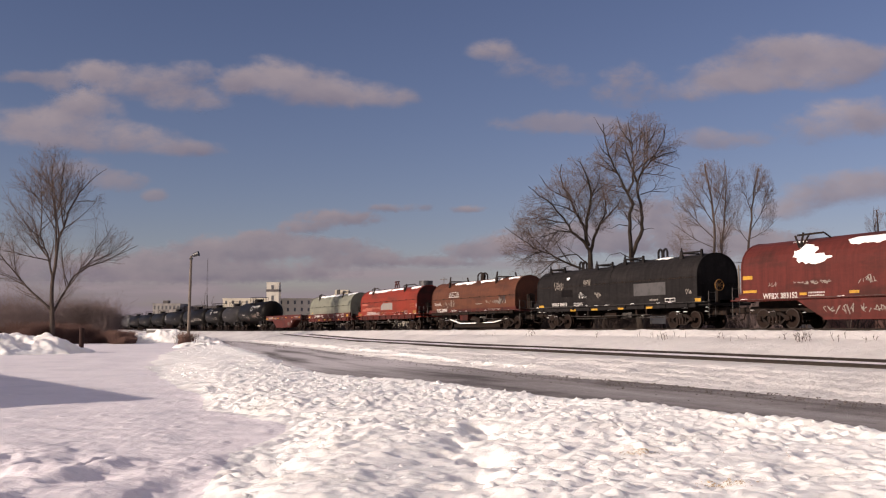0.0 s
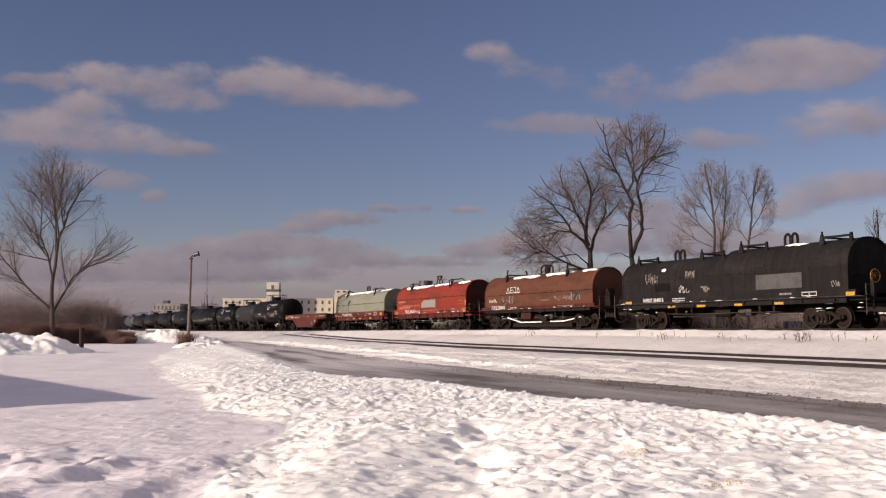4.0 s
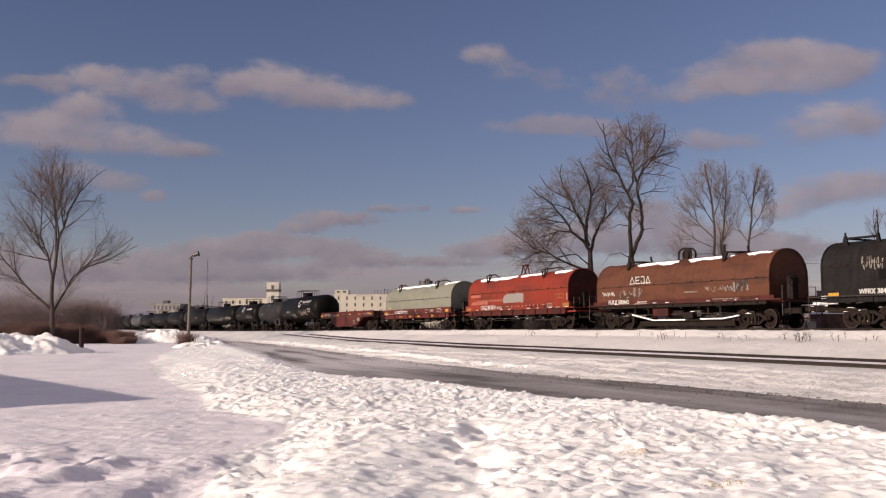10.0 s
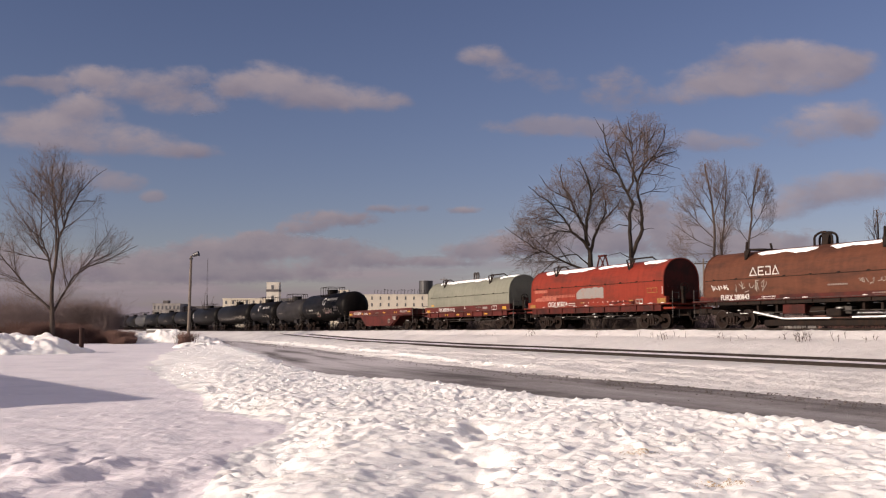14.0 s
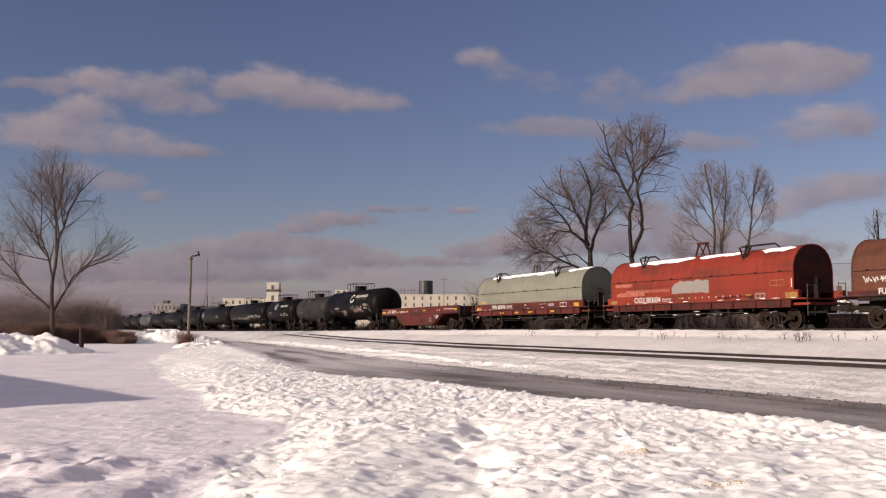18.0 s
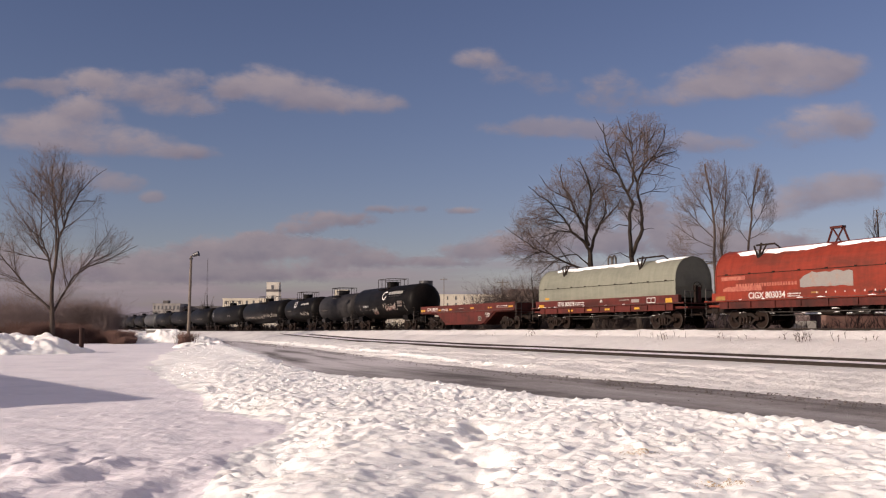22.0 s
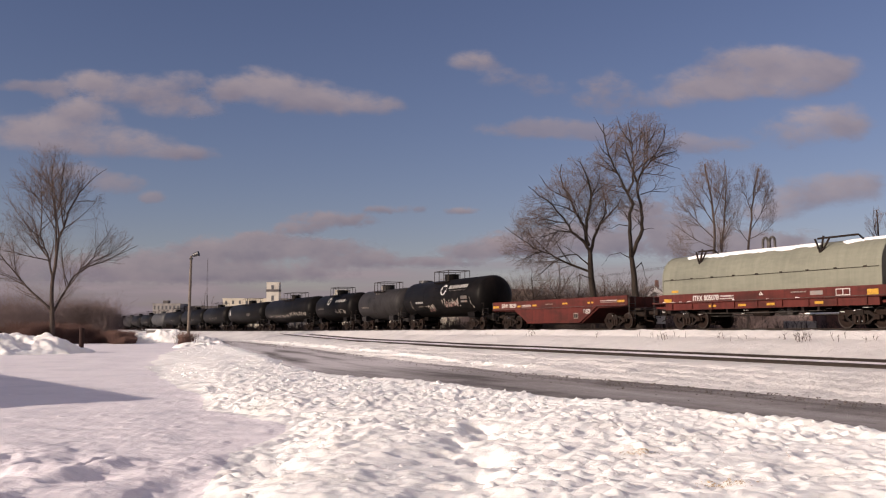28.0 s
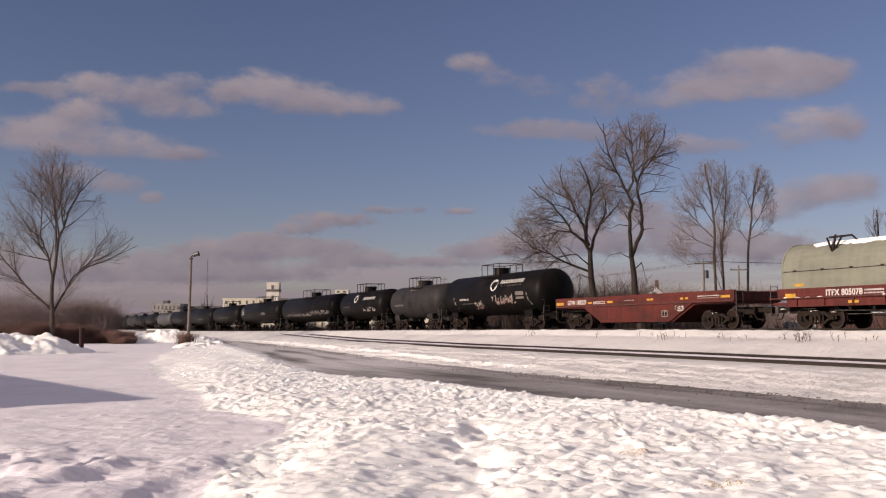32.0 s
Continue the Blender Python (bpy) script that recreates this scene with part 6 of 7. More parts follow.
def cloud(mat, label, *puffs):
    """A cloud of soft puffs (bearing, height above the horizon, half width, half height, weight), in thousandths of
    the distance, laid as one patch of the drifting sheet; flatter below than above."""
    P = np.array([(*q, 1.0)[:5] for q in puffs]) * (1e-3, 1e-3, 1e-3, 1e-3, 1)
    tall = CLOUD_H + 2.5 * len(CLOUDS) - 30
    az = np.arange((P[:, 0] - 1.5 * P[:, 2]).min(), (P[:, 0] + 1.5 * P[:, 2]).max() + 0.004, 0.004)
    el = np.arange(max((P[:, 1] - 1.5 * P[:, 3]).min(), 0.036), (P[:, 1] + 1.5 * P[:, 3]).max() + 0.003, 0.003)
    A, E = np.meshgrid(az, el)
    gap, high, tot = np.ones_like(A), np.zeros_like(A), np.full_like(A, 1e-6)
    for a, e, w, h, k in P:
        v = (E - e) / h
        q = np.sqrt(((A - a) / w) ** 2 + (v * np.where(v < 0, 1.3, 1.0)) ** 2)
        g = k * ramp(-q, -1.45, -0.25)
        gap *= 1 - 0.85 * np.clip(g, 0, 1)
        # higher and further left counts as lighter: sun from the left, painted in
        high += g * (0.5 + 0.5 * np.clip(v, -1, 1) - 0.12 * np.clip((A - a) / w, -1, 1))
        tot += g
    thick, high = 1 - gap, high / tot
    nu, nv = len(az), len(el)
    mid, dist = float(P[:, 0].mean()), tall / float(P[:, 1].mean())
    x0, y0 = mid * dist, dist
    Y = tall / E
    verts = np.stack([A * Y - x0, Y - y0, 0 * A], -1).reshape(-1, 3).tolist()
    uva = np.stack([thick, high], -1).reshape(-1, 2).tolist()
    uvb = np.stack([A * 8.0, E * 13.0], -1).reshape(-1, 2).tolist()
    faces = [(a, a + nu, a + nu + 1, a + 1) for j in range(nv - 1) for a in range(j * nu, j * nu + nu - 1)]
    ob = cloud_mesh(verts, faces, uva, uvb, mat, label)
    ob.location = (x0, y0, 1.6 + tall)
    CLOUDS.append((ob, x0, y0, 1.6 + tall))


FAIR, WISP, BANK = "soft white fair-weather cloud", "thin wispy cloud", "grey-mauve low cloud bank"
cloud(CLOUD, FAIR, (-187, 266, 51, 23), (-143, 254, 60, 21), (-95, 247, 54, 18), (-56, 242, 30, 11, 0.7), (-226, 261, 27, 18))
cloud(CLOUD, FAIR, (-325, 261, 66, 22, 0.95), (-379, 272, 36, 14, 0.85), (-274, 242, 46, 17, 0.7), (-268, 272, 32, 13, 0.65))
cloud(CLOUD, FAIR, (-402, 216, 54, 29), (-435, 204, 45, 21), (-346, 198, 66, 18), (-280, 189, 51, 11), (-384, 238, 36, 17, 0.8), (-459, 218, 36, 20, 0.7))
cloud(THINCLOUD, WISP, (-444, 267, 42, 9, 0.8), (-414, 260, 27, 12, 0.7))
cloud(CLOUD, FAIR, (57, 295, 29, 14, 0.85), (88, 277, 36, 16, 0.7), (124, 264, 33, 17, 0.4))
cloud(CLOUD, FAIR, (362, 290, 57, 26), (413, 296, 45, 21), (308, 266, 51, 21), (265, 249, 33, 16, 0.8), (454, 286, 36, 20), (368, 264, 78, 18), (427, 274, 51, 18))
cloud(THINCLOUD, WISP, (201, 255, 39, 27, 0.7))
cloud(THINCLOUD, WISP, (117, 216, 63, 14, 0.95), (177, 210, 36, 12, 0.8))
cloud(THINCLOUD, WISP, (296, 198, 51, 14, 0.8))
cloud(CLOUD, FAIR, (427, 217, 57, 24, 0.8), (392, 207, 36, 19, 0.6), (466, 225, 30, 20, 0.8))
cloud(CLOUD, FAIR, (427, 144, 57, 19), (386, 131, 39, 16), (460, 153, 33, 17), (356, 121, 36, 12, 0.8))
cloud(LOWCLOUD, BANK, (-113, 113, 45, 11, 0.9), (-149, 103, 39, 8, 0.8))
cloud(LOWCLOUD, BANK, (-184, 93, 39, 12), (-211, 81, 75, 16), (-134, 82, 66, 13), (-86, 70, 54, 12), (-259, 71, 75, 16), (-319, 59, 72, 18), (-229, 55, 137, 14))
cloud(LOWCLOUD, BANK, (60, 82, 45, 14), (33, 78, 39, 9), (-2, 67, 51, 7, 0.9))
cloud(LOWCLOUD, BANK, (29, 123, 23, 5, 0.75))
cloud(LOWCLOUD, BANK, (-50, 125, 39, 6, 0.65))
cloud(LOWCLOUD, BANK, (99, 87, 54, 18), (165, 91, 57, 25), (236, 115, 45, 24, 0.9), (272, 88, 78, 25), (356, 82, 72, 21))
cloud(THINCLOUD, WISP, (-308, 139, 14, 8, 1))
cloud(THINCLOUD, WISP, (-352, 152, 36, 13, 0.85), (-384, 165, 36, 14, 0.7))
cloud(LOWCLOUD, BANK, (-414, 58, 84, 20, 0.85), (-480, 64, 54, 24, 0.8))


def haze_material():
    m = bpy.data.materials.new("haze_bank")
    m.use_nodes = True
    n, l = m.node_tree.nodes, m.node_tree.links
    n.clear()
    out, mixs, tr, em = n.new("ShaderNodeOutputMaterial"), n.new("ShaderNodeMixShader"), n.new("ShaderNodeBsdfTransparent"), n.new("ShaderNodeEmission")
    uv, sep, mp, nz = n.new("ShaderNodeUVMap"), n.new("ShaderNodeSeparateXYZ"), n.new("ShaderNodeMapping"), n.new("ShaderNodeTexNoise")
    uv.uv_map = "bank"
    mp.inputs["Scale"].default_value = (9, 2.6, 1)
    nz.inputs["Scale"].default_value, nz.inputs["Detail"].default_value = 2.0, 7
    l.new(uv.outputs[0], sep.inputs[0])
    l.new(uv.outputs[0], mp.inputs[0])
    l.new(mp.outputs[0], nz.inputs["Vector"])
    sub, fade = n.new("ShaderNodeMath"), n.new("ShaderNodeMapRange")
    sub.operation = "MULTIPLY_ADD"
    sub.inputs[1].default_value = 1.1
    l.new(nz.outputs[0], sub.inputs[0])
    inv = n.new("ShaderNodeMath")
    inv.operation, inv.inputs[0].default_value = "SUBTRACT", 0.42
    l.new(sep.outputs[1], inv.inputs[1])
    l.new(inv.outputs[0], sub.inputs[2])
    fade.interpolation_type = "SMOOTHSTEP"
    fade.inputs["From Min"].default_value, fade.inputs["From Max"].default_value, fade.inputs["To Max"].default_value = 0.05, 0.75, 0.88
    l.new(sub.outputs[0], fade.inputs["Value"])
    col = n.new("ShaderNodeValToRGB")
    col.color_ramp.elements[0].color, col.color_ramp.elements[0].position = (0.165, 0.165, 0.225, 1), 0.3
    col.color_ramp.elements[1].color, col.color_ramp.elements[1].position = (0.29, 0.268, 0.305, 1), 0.7
    l.new(nz.outputs[0], col.inputs[0])
    l.new(col.outputs[0], em.inputs[0])
    l.new(fade.outputs[0], mixs.inputs[0])
    l.new(tr.outputs[0], mixs.inputs[1])
    l.new(em.outputs[0], mixs.inputs[2])
    l.new(mixs.outputs[0], out.inputs[0])
    return m


def haze_bank():
    """Low grey-mauve cloud along the horizon, far away."""
    verts, faces, uvs = [], [], []
    for i in range(49):
        a = radians(-72 + 3 * i)
        for k, z in enumerate((-60, 440)):
            verts.append((4550 * math.sin(a), 4550 * math.cos(a), z))
            uvs.append((i / 48, k))
    for i in range(48):
        faces.append((2 * i, 2 * i + 2, 2 * i + 3, 2 * i + 1))
    ob = link("backdrop", verts, faces, haze_material())
    lay = ob.data.uv_layers.new(name="bank")
    lay.data.foreach_set("uv", [c for lp in ob.data.loops for c in uvs[lp.vertex_index]])
    tagged(ob, "grey-mauve cloud bank along the horizon", "sky", kind="structure")


haze_bank()

# unseen glowing clouds overhead and behind, added to brighten the shade
FILLGLOW = cloud_material("ambient_fill_cloud", (0.30, 0.31, 0.36), (0.50, 0.48, 0.49), 0.95, 0.7)


def fill_cloud(x, y, r):
    verts, faces, uva, uvb = [], [], [], []
    for j in range(13):
        for i in range(13):
            u, v = -1.25 + 2.5 * i / 12, -1.25 + 2.5 * j / 12
            verts.append((u * r * 1.3, v * r, 0))
            uva.append((max(0.0, 1 - 0.85 * (u * u + v * v)), 0.5 + 0.4 * v))
            uvb.append((x / 400 + u * r / 400, y / 400 + v * r / 400))
    for j in range(12):
        for i in range(12):
            a = j * 13 + i
            faces.append((a, a + 13, a + 14, a + 1))
    ob = cloud_mesh(verts, faces, uva, uvb, FILLGLOW, "unseen glowing cloud added to fill the shadows")
    z = 160 + 3 * len(CLOUDS)
    ob.location = (x, y, z)
    CLOUDS.append((ob, x, y, z))


for k, (x, y, r) in enumerate(((-60, 120, 140), (240, 60, 150), (120, -210, 170), (-140, -260, 130), (480, 250, 150), (520, -120, 190), (330, -420, 200), (0, -560, 220), (-320, -620, 200), (800, 120, 220), (760, -450, 240), (330, -850, 260), (-120, -980, 260), (1100, -150, 260))):
    fill_cloud(x, y, r)


# ---- buildings ----
def block(name, label, x0, x1, y0, y1, z0, z1, wall, storeys, bays, m=None, win=0.45):
    b = thing(name, label, "building", "", m)
    part("wall", box(bmesh.new(), x0, x1, y0, y1, z0, z1), wall, b)
    part("roof", box(bmesh.new(), x0 - 0.2, x1 + 0.2, y0 - 0.2, y1 + 0.2, z1, z1 + 0.5), wall, b)
    me = None
    sh, bw = (z1 - z0) / storeys, (x1 - x0) / bays
    for i in range(storeys):
        for j in range(bays):
            cx, cz = x0 + (j + 0.5) * bw, z0 + (i + 0.55) * sh
            w, h = bw * win / 2, sh * 0.25
            if me is None:
                o = part("window", box(bmesh.new(), -w, w, -0.12, 0.05, -h, h), GLASS, b)
                me = o.data
            else:
                o = new("window", me)
                o.parent = b
            o.location = (cx, y0, cz)
    return b


def slabbox(name, mat, parent, *dims, label=""):
    return part(name, box(bmesh.new(), *dims), mat, parent, label)


fac = block("factory", "long cream concrete factory with window rows", -64.5, 40, 560, 600, -4, 19.6, CREAM, 6, 21, win=0.18)
slabbox("penthouse", CREAM, fac, -64.2, -56.2, 561, 570, 20.1, 22.8)
slabbox("penthouse_window", GLASS, fac, -63.2, -61.6, 560.8, 561.2, 21.2, 22.3)
slabbox("penthouse_window", GLASS, fac, -59.4, -57.8, 560.8, 561.2, 21.2, 22.3)
part("water_tank", cyl(bmesh.new(), (-10.4, 575, 20.1), (-10.4, 575, 28.8), 4.2, n=20), LAMPGREY, fac, "dark round roof tank")
rnd = random.Random(4)
for k in range(16):
    x = -41 + k * 2.0
    part("roof_sign_frame", rod(bmesh.new(), [(x, 563, 19.8), (x, 563, 22.6 + rnd.uniform(-0.6, 0.8)), (x + rnd.uniform(0.4, 1.2), 563, 22.4)], 0.12, 4), STEEL, fac)
block("factory_wing", "low cream factory wing", -132, -66, 566, 600, -4, 17.4, CREAM, 5, 16, win=0.3)
block("factory_tower", "square cream stair tower with dark band", -104, -96.8, 556, 563.2, -4, 26.6, TOWER, 5, 1, win=0.2)
tow = slabbox("tower_band", ROOFING, None, -104.2, -96.6, 555.6, 563.6, 21.6, 22.9)
tagged(tow, "dark cornice band round the stair tower", "cornice", kind="structure")
block("brick_factory", "dark brick factory block", 40.4, 56, 556, 590, -4, 22.5, BRICK, 6, 4, win=0.3)
block("grey_plant", "distant grey plant with roof boxes", -212, -192, 690, 720, -5, 17.2, GREYWALL, 4, 7)
block("dark_plant", "distant dark flat-roofed plant", -191.5, -140, 700, 720, -5, 15.5, ROOFING, 3, 12)
pl = slabbox("roof_box", ROOFING, None, -206, -202, 695, 700, 17.7, 20)
tagged(pl, "dark box on the plant roof", "roof box", kind="structure")


def house(x, y, w, deep, eaves, ridge, label, turn=0, snowy=True):
    h = thing("house", label, "house", "", pose(x, y, -0.2, 0, 0, turn))
    bm = bmesh.new()
    slab(bm, [(-w / 2, 0), (w / 2, 0), (w / 2, eaves), (0, ridge), (-w / 2, eaves)], 0, deep)
    part("wall", bm, SIDING, h)
    for sgn in (-1, 1):
        bm = bmesh.new()
        slab(bm, [(0, ridge + 0.05), (sgn * (w / 2 + 0.35), eaves - 0.2), (sgn * (w / 2 + 0.35), eaves - 0.05), (0, ridge + 0.2)], -0.3, deep + 0.3)
        part("roof", bm, CARSNOW if sgn < 0 and snowy else ROOFING, h)
    part("chimney", box(bmesh.new(), 0.6, 1.3, 2, 2.7, ridge - 0.6, ridge + 1.4), BRUSH, h)
    for xx, zz in ((0, eaves - 0.3), (-w / 4, eaves - 2.6), (w / 4, eaves - 2.6)):
        wd = part("window", box(bmesh.new(), xx - 0.5, xx + 0.5, -0.06, 0.02, zz - 0.6, zz + 0.6), GLASS, h)
        part("frame", box(box(bmesh.new(), xx - 0.6, xx + 0.6, -0.09, -0.05, zz + 0.6, zz + 0.7), xx - 0.6, xx + 0.6, -0.09, -0.05, zz - 0.7, zz - 0.6), SIDING, wd)
    return h


house(44.9, 200, 4.4, 9, 8.3, 10.1, "white gabled house behind the trees", snowy=False)
house(62.5, 150, 8.0, 9, 4.2, 6.8, "low pale house with snowy roof", -10)


# ---- poles, lamp, mast, wires ----
def lamp_pole(x, y):
    t = thing("street_lamp", "weathered grey wooden pole with one floodlight", "street lamp", "", pose(x, y, -0.15))
    part("pole", cyl(bmesh.new(), (0, 0, 0), (0.12, 0, 8.4), 0.17, 0.11, 12), WOODPOLE, t)
    part("arm", rod(bmesh.new(), [(0.1, 0, 8.2), (0.3, 0, 8.55), (0.5, 0, 8.6)], 0.04), LAMPGREY, t)
    bm = bmesh.new()
    cyl(bm, (0.3, 0, 8.45), (0.85, -0.1, 8.62), 0.16, 0.24, 12)
    part("floodlight", bm, LAMPGREY, t)
    part("bracket", box(bmesh.new(), -0.02, 0.26, -0.12, 0.12, 8.05, 8.2), LAMPGREY, t)
    return t


lamp_pole(-24.2, 90)


def mast(x, y, h):
    t = thing("radio_mast", "thin distant lattice radio mast", "mast", "", pose(x, y, -4))
    for k in range(3):
        a = 2 * math.pi * k / 3
        part("leg", cyl(bmesh.new(), (0.5 * math.cos(a), 0.5 * math.sin(a), 0), (0.25 * math.cos(a), 0.25 * math.sin(a), h), 0.04, n=4), STEEL, t)
    bm = bmesh.new()
    for k in range(24):
        z = h * k / 24
        rod(bm, [(0.45, 0, z), (-0.2, 0.35, z + h / 48), (-0.2, -0.35, z + h / 24)], 0.02, 4)
    part("bracing", bm, STEEL, t)


mast(-150, 600, 48)


def utility_pole(x, y, h, arm=1.2, label="grey wooden utility pole with crossarm"):
    t = thing("utility_pole", label, "utility pole", "line of poles", pose(x, y, -0.1))
    part("pole", cyl(bmesh.new(), (0, 0, 0), (0, 0, h), 0.16, 0.10, 10), WOODPOLE, t)
    part("crossarm", box(bmesh.new(), -arm, arm, -0.06, 0.06, h - 0.7, h - 0.55), WOODPOLE, t)
    for k in (-1, 0, 1):
        part("insulator", cyl(bmesh.new(), (k * arm * 0.85, 0, h - 0.55), (k * arm * 0.85, 0, h - 0.35), 0.05, n=6), LAMPGREY, t)
    return t


POLES = [(33.2, 120, 10.2), (40.8, 130, 10.0), (0.3, 300, 17), (72, 118, 10.5), (12.0, 190, 11)]
for px_, py_, ph in POLES[:5]:
    utility_pole(px_, py_, ph)
part("transformer", cyl(bmesh.new(), (33.5, 119.8, 7.6), (33.5, 119.8, 8.6), 0.28, n=12), LAMPGREY, bpy.data.objects["utility_pole"]).matrix_parent_inverse = pose(33.2, 120, -0.1).inverted()


def wires(a, b, sag, label):
    for k in (-1, 0, 1):
        c = bpy.data.curves.new("wire", "CURVE")
        c.dimensions, c.bevel_depth, c.bevel_resolution = "3D", 0.011, 0
        sp = c.splines.new("POLY")
        sp.points.add(16)
        for i in range(17):
            f = i / 16
            sp.points[i].co = (a[0] + (b[0] - a[0]) * f + k * 0.9, a[1] + (b[1] - a[1]) * f, a[2] + (b[2] - a[2]) * f - 4 * sag * f * (1 - f), 1)
        c.materials.append(STEEL)
        tmp = new("wire", c)
        bpy.context.view_layer.update()
        me = bpy.data.meshes.new_from_object(tmp.evaluated_get(bpy.context.evaluated_depsgraph_get()))
        bpy.data.objects.remove(tmp)
        tagged(new("wire", me), label, "wire", "overhead wires")


wires((72, 118, 10.1), (33.2, 120, 9.8), 0.5, "thin dark overhead wire between poles")
wires((33.2, 120, 9.8), (12.0, 190, 10.6), 0.8, "thin dark overhead wire between poles")

bo = thing("bollard", "rusty dark brown steel bollard on the lot", "bollard", "", pose(-26.7, 70, -0.05))
part("post", cyl(bmesh.new(), (0, 0, 0), (0, 0, 1.42), 0.17, n=16), RUSTPOST, bo)
part("cap", cyl(bmesh.new(), (0, 0, 1.42), (0, 0, 1.47), 0.185, 0.12, 16), RUSTPOST, bo)
cb = thing("equipment_cabinet", "dark grey trackside cabinet", "cabinet", "", pose(-32.6, 113, -0.1))
part("body", box(bmesh.new(), -0.38, 0.38, -0.3, 0.3, 0, 1.75, 0.03), STEEL, cb)
part("lid", box(bmesh.new(), -0.42, 0.42, -0.34, 0.34, 1.75, 1.82, 0.02), STEEL, cb)
ba = thing("loading_slab", "low concrete slab with snow on top", "slab", "", pose(-32.0, 108, -0.3))
part("body", box(bmesh.new(), -1.7, 1.7, -0.5, 0.5, 0, 1.35, 0.03), GREYWALL, ba)
part("snow_cap", box(bmesh.new(), -1.7, 1.7, -0.5, 0.5, 1.355, 1.5, 0.05), CARSNOW, ba)
ub = thing("trackside_box", "small white trackside box on posts", "box", "", pose(12.6, 55.5, 0.35))
part("body", box(bmesh.new(), -0.42, 0.42, -0.2, 0.2, 1.35, 1.8, 0.02), SIDING, ub)
for k in (-0.35, 0.35):
    part("post", cyl(bmesh.new(), (k, 0, 0), (k, 0, 1.36), 0.05, n=8), STEEL, ub)
sh = thing("low_shed", "low reddish brown shed beside the line", "shed", "", pose(25.2, 54.5, 0.5))
part("wall", box(bmesh.new(), -3.6, 3.0, -1.2, 1.2, 0, 1.75), BRUSH, sh)
part("roof", box(bmesh.new(), -3.8, 3.2, -1.4, 1.4, 1.754, 1.85), CARSNOW, sh)
cbk = thing("concrete_block", "pale concrete block beside the line", "block", "", pose(20.0, 53.0, 0.6))
part("body", box(bmesh.new(), -0.8, 0.8, -0.4, 0.4, 0, 1.25, 0.05), GREYWALL, cbk)

# building beside the lot, whose shadow falls on the snow
of = thing("office_building", "plain pale building at the lot's edge", "building", "", pose(-18.4, 15.1, -0.1, 0, 0, 128.5))
part("wall", box(bmesh.new(), 0, 24, 0, 9, 0, 3.6), CREAM, of)
part("roof", box(bmesh.new(), -0.15, 24.2, -0.2, 9.2, 3.604, 3.9), ROOFING, of)
for k in range(5):
    part("window", box(bmesh.new(), 2 + k * 4.4, 3.6 + k * 4.4, -0.05, 0.03, 1.1, 2.5), GLASS, of)


# ---- brush, weeds, far woods ----
def stems(name, label, category, mat, spots, h0, h1, r, seed, tufts=1, fan=0.35):
    """Thin dry stems in one mesh; spots gives x, y and a height factor."""
    rnd = random.Random(seed)
    verts, faces = [], []
    for x, y, f in spots:
        z = float(ground_z(np.array(x), np.array(y), False)) - 0.05
        for _ in range(tufts):
            h = rnd.uniform(h0, h1) * f
            a = Vector((x + rnd.gauss(0, 0.1), y + rnd.gauss(0, 0.1), z))
            m = a + Vector((rnd.gauss(0, fan) * h * 0.4, rnd.gauss(0, fan) * h * 0.4, h * 0.55))
            e = m + Vector((rnd.gauss(0, fan) * h * 0.5, rnd.gauss(0, fan) * h * 0.5, h * 0.45))
            tube(verts, faces, a, m, r, r * 0.8, 3)
            tube(verts, faces, m, e, r * 0.8, r * 0.3, 3)
            for _ in range(2):
                g = m + Vector((rnd.gauss(0, fan) * h * 0.6, rnd.gauss(0, fan) * h * 0.6, h * rnd.uniform(0.2, 0.4)))
                tube(verts, faces, m, g, r * 0.6, r * 0.3, 3)
    return tagged(link(name, verts, faces, mat), label, category, kind="stuff")


rnd = random.Random(77)
spots = []
for _ in range(7400):
    sx = rnd.uniform(15, 300)
    if sx < 75 and rnd.random() > 0.3:
        continue
    spots.append((*along(sx, rnd.uniform(-8.5, -4.6)), (0.7 + 0.6 * rnd.random()) * (0.75 + 0.25 * math.sin(sx * 0.7) * math.sin(sx * 0.31))))
stems("trackside_brush", "dry brown brush along the far side of the track", "brush", TRACKBRUSH, spots, 1.1, 2.1, 0.024, 5, 2)
spots = []
for _ in range(5200):
    x = rnd.uniform(-52, -29.3)
    edge = 90 + 3 * math.sin(x * 0.7)
    sy = edge + 12 * rnd.random() ** 1.5
    if x > -0.326 * sy:
        continue
    spots.append((x, sy, (0.8 + 0.3 * math.sin(x * 1.3)) * (1 if x < -36 else 0.62)))
stems("dry_brush", "reddish brown dry brush at the lot's edge", "brush", BRUSH, spots, 1.1, 2.1, 0.022, 6, 3)
spots = []
for _ in range(900):
    y = rnd.uniform(104, 150)
    x = y * rnd.uniform(-0.62, -0.352)
    spots.append((x, y, 0.62 + 0.30 * math.sin(x * 0.35) + 0.22 * math.sin(x * 1.1 + y * 0.4) + 0.35 * rnd.random()))
for _ in range(260):
    a = rnd.uniform(0, 6.28)
    q = rnd.random() ** 0.5
    spots.append((-41.5 + 2.6 * q * math.cos(a), 112 + 3 * q * math.sin(a), 1.05 - 0.4 * q))
stems("thicket", "grey-brown leafless thicket behind the brush", "thicket", THICKET, spots, 2.6, 5.8, 0.016, 7, 9, 0.45)
spots = []
for _ in range(1500):
    x = rnd.uniform(2, 75)
    spots.append((x, rnd.uniform(105, 135), 0.65 + 0.3 * math.sin(x * 0.5) * math.sin(x * 0.23) + 0.25 * rnd.random()))
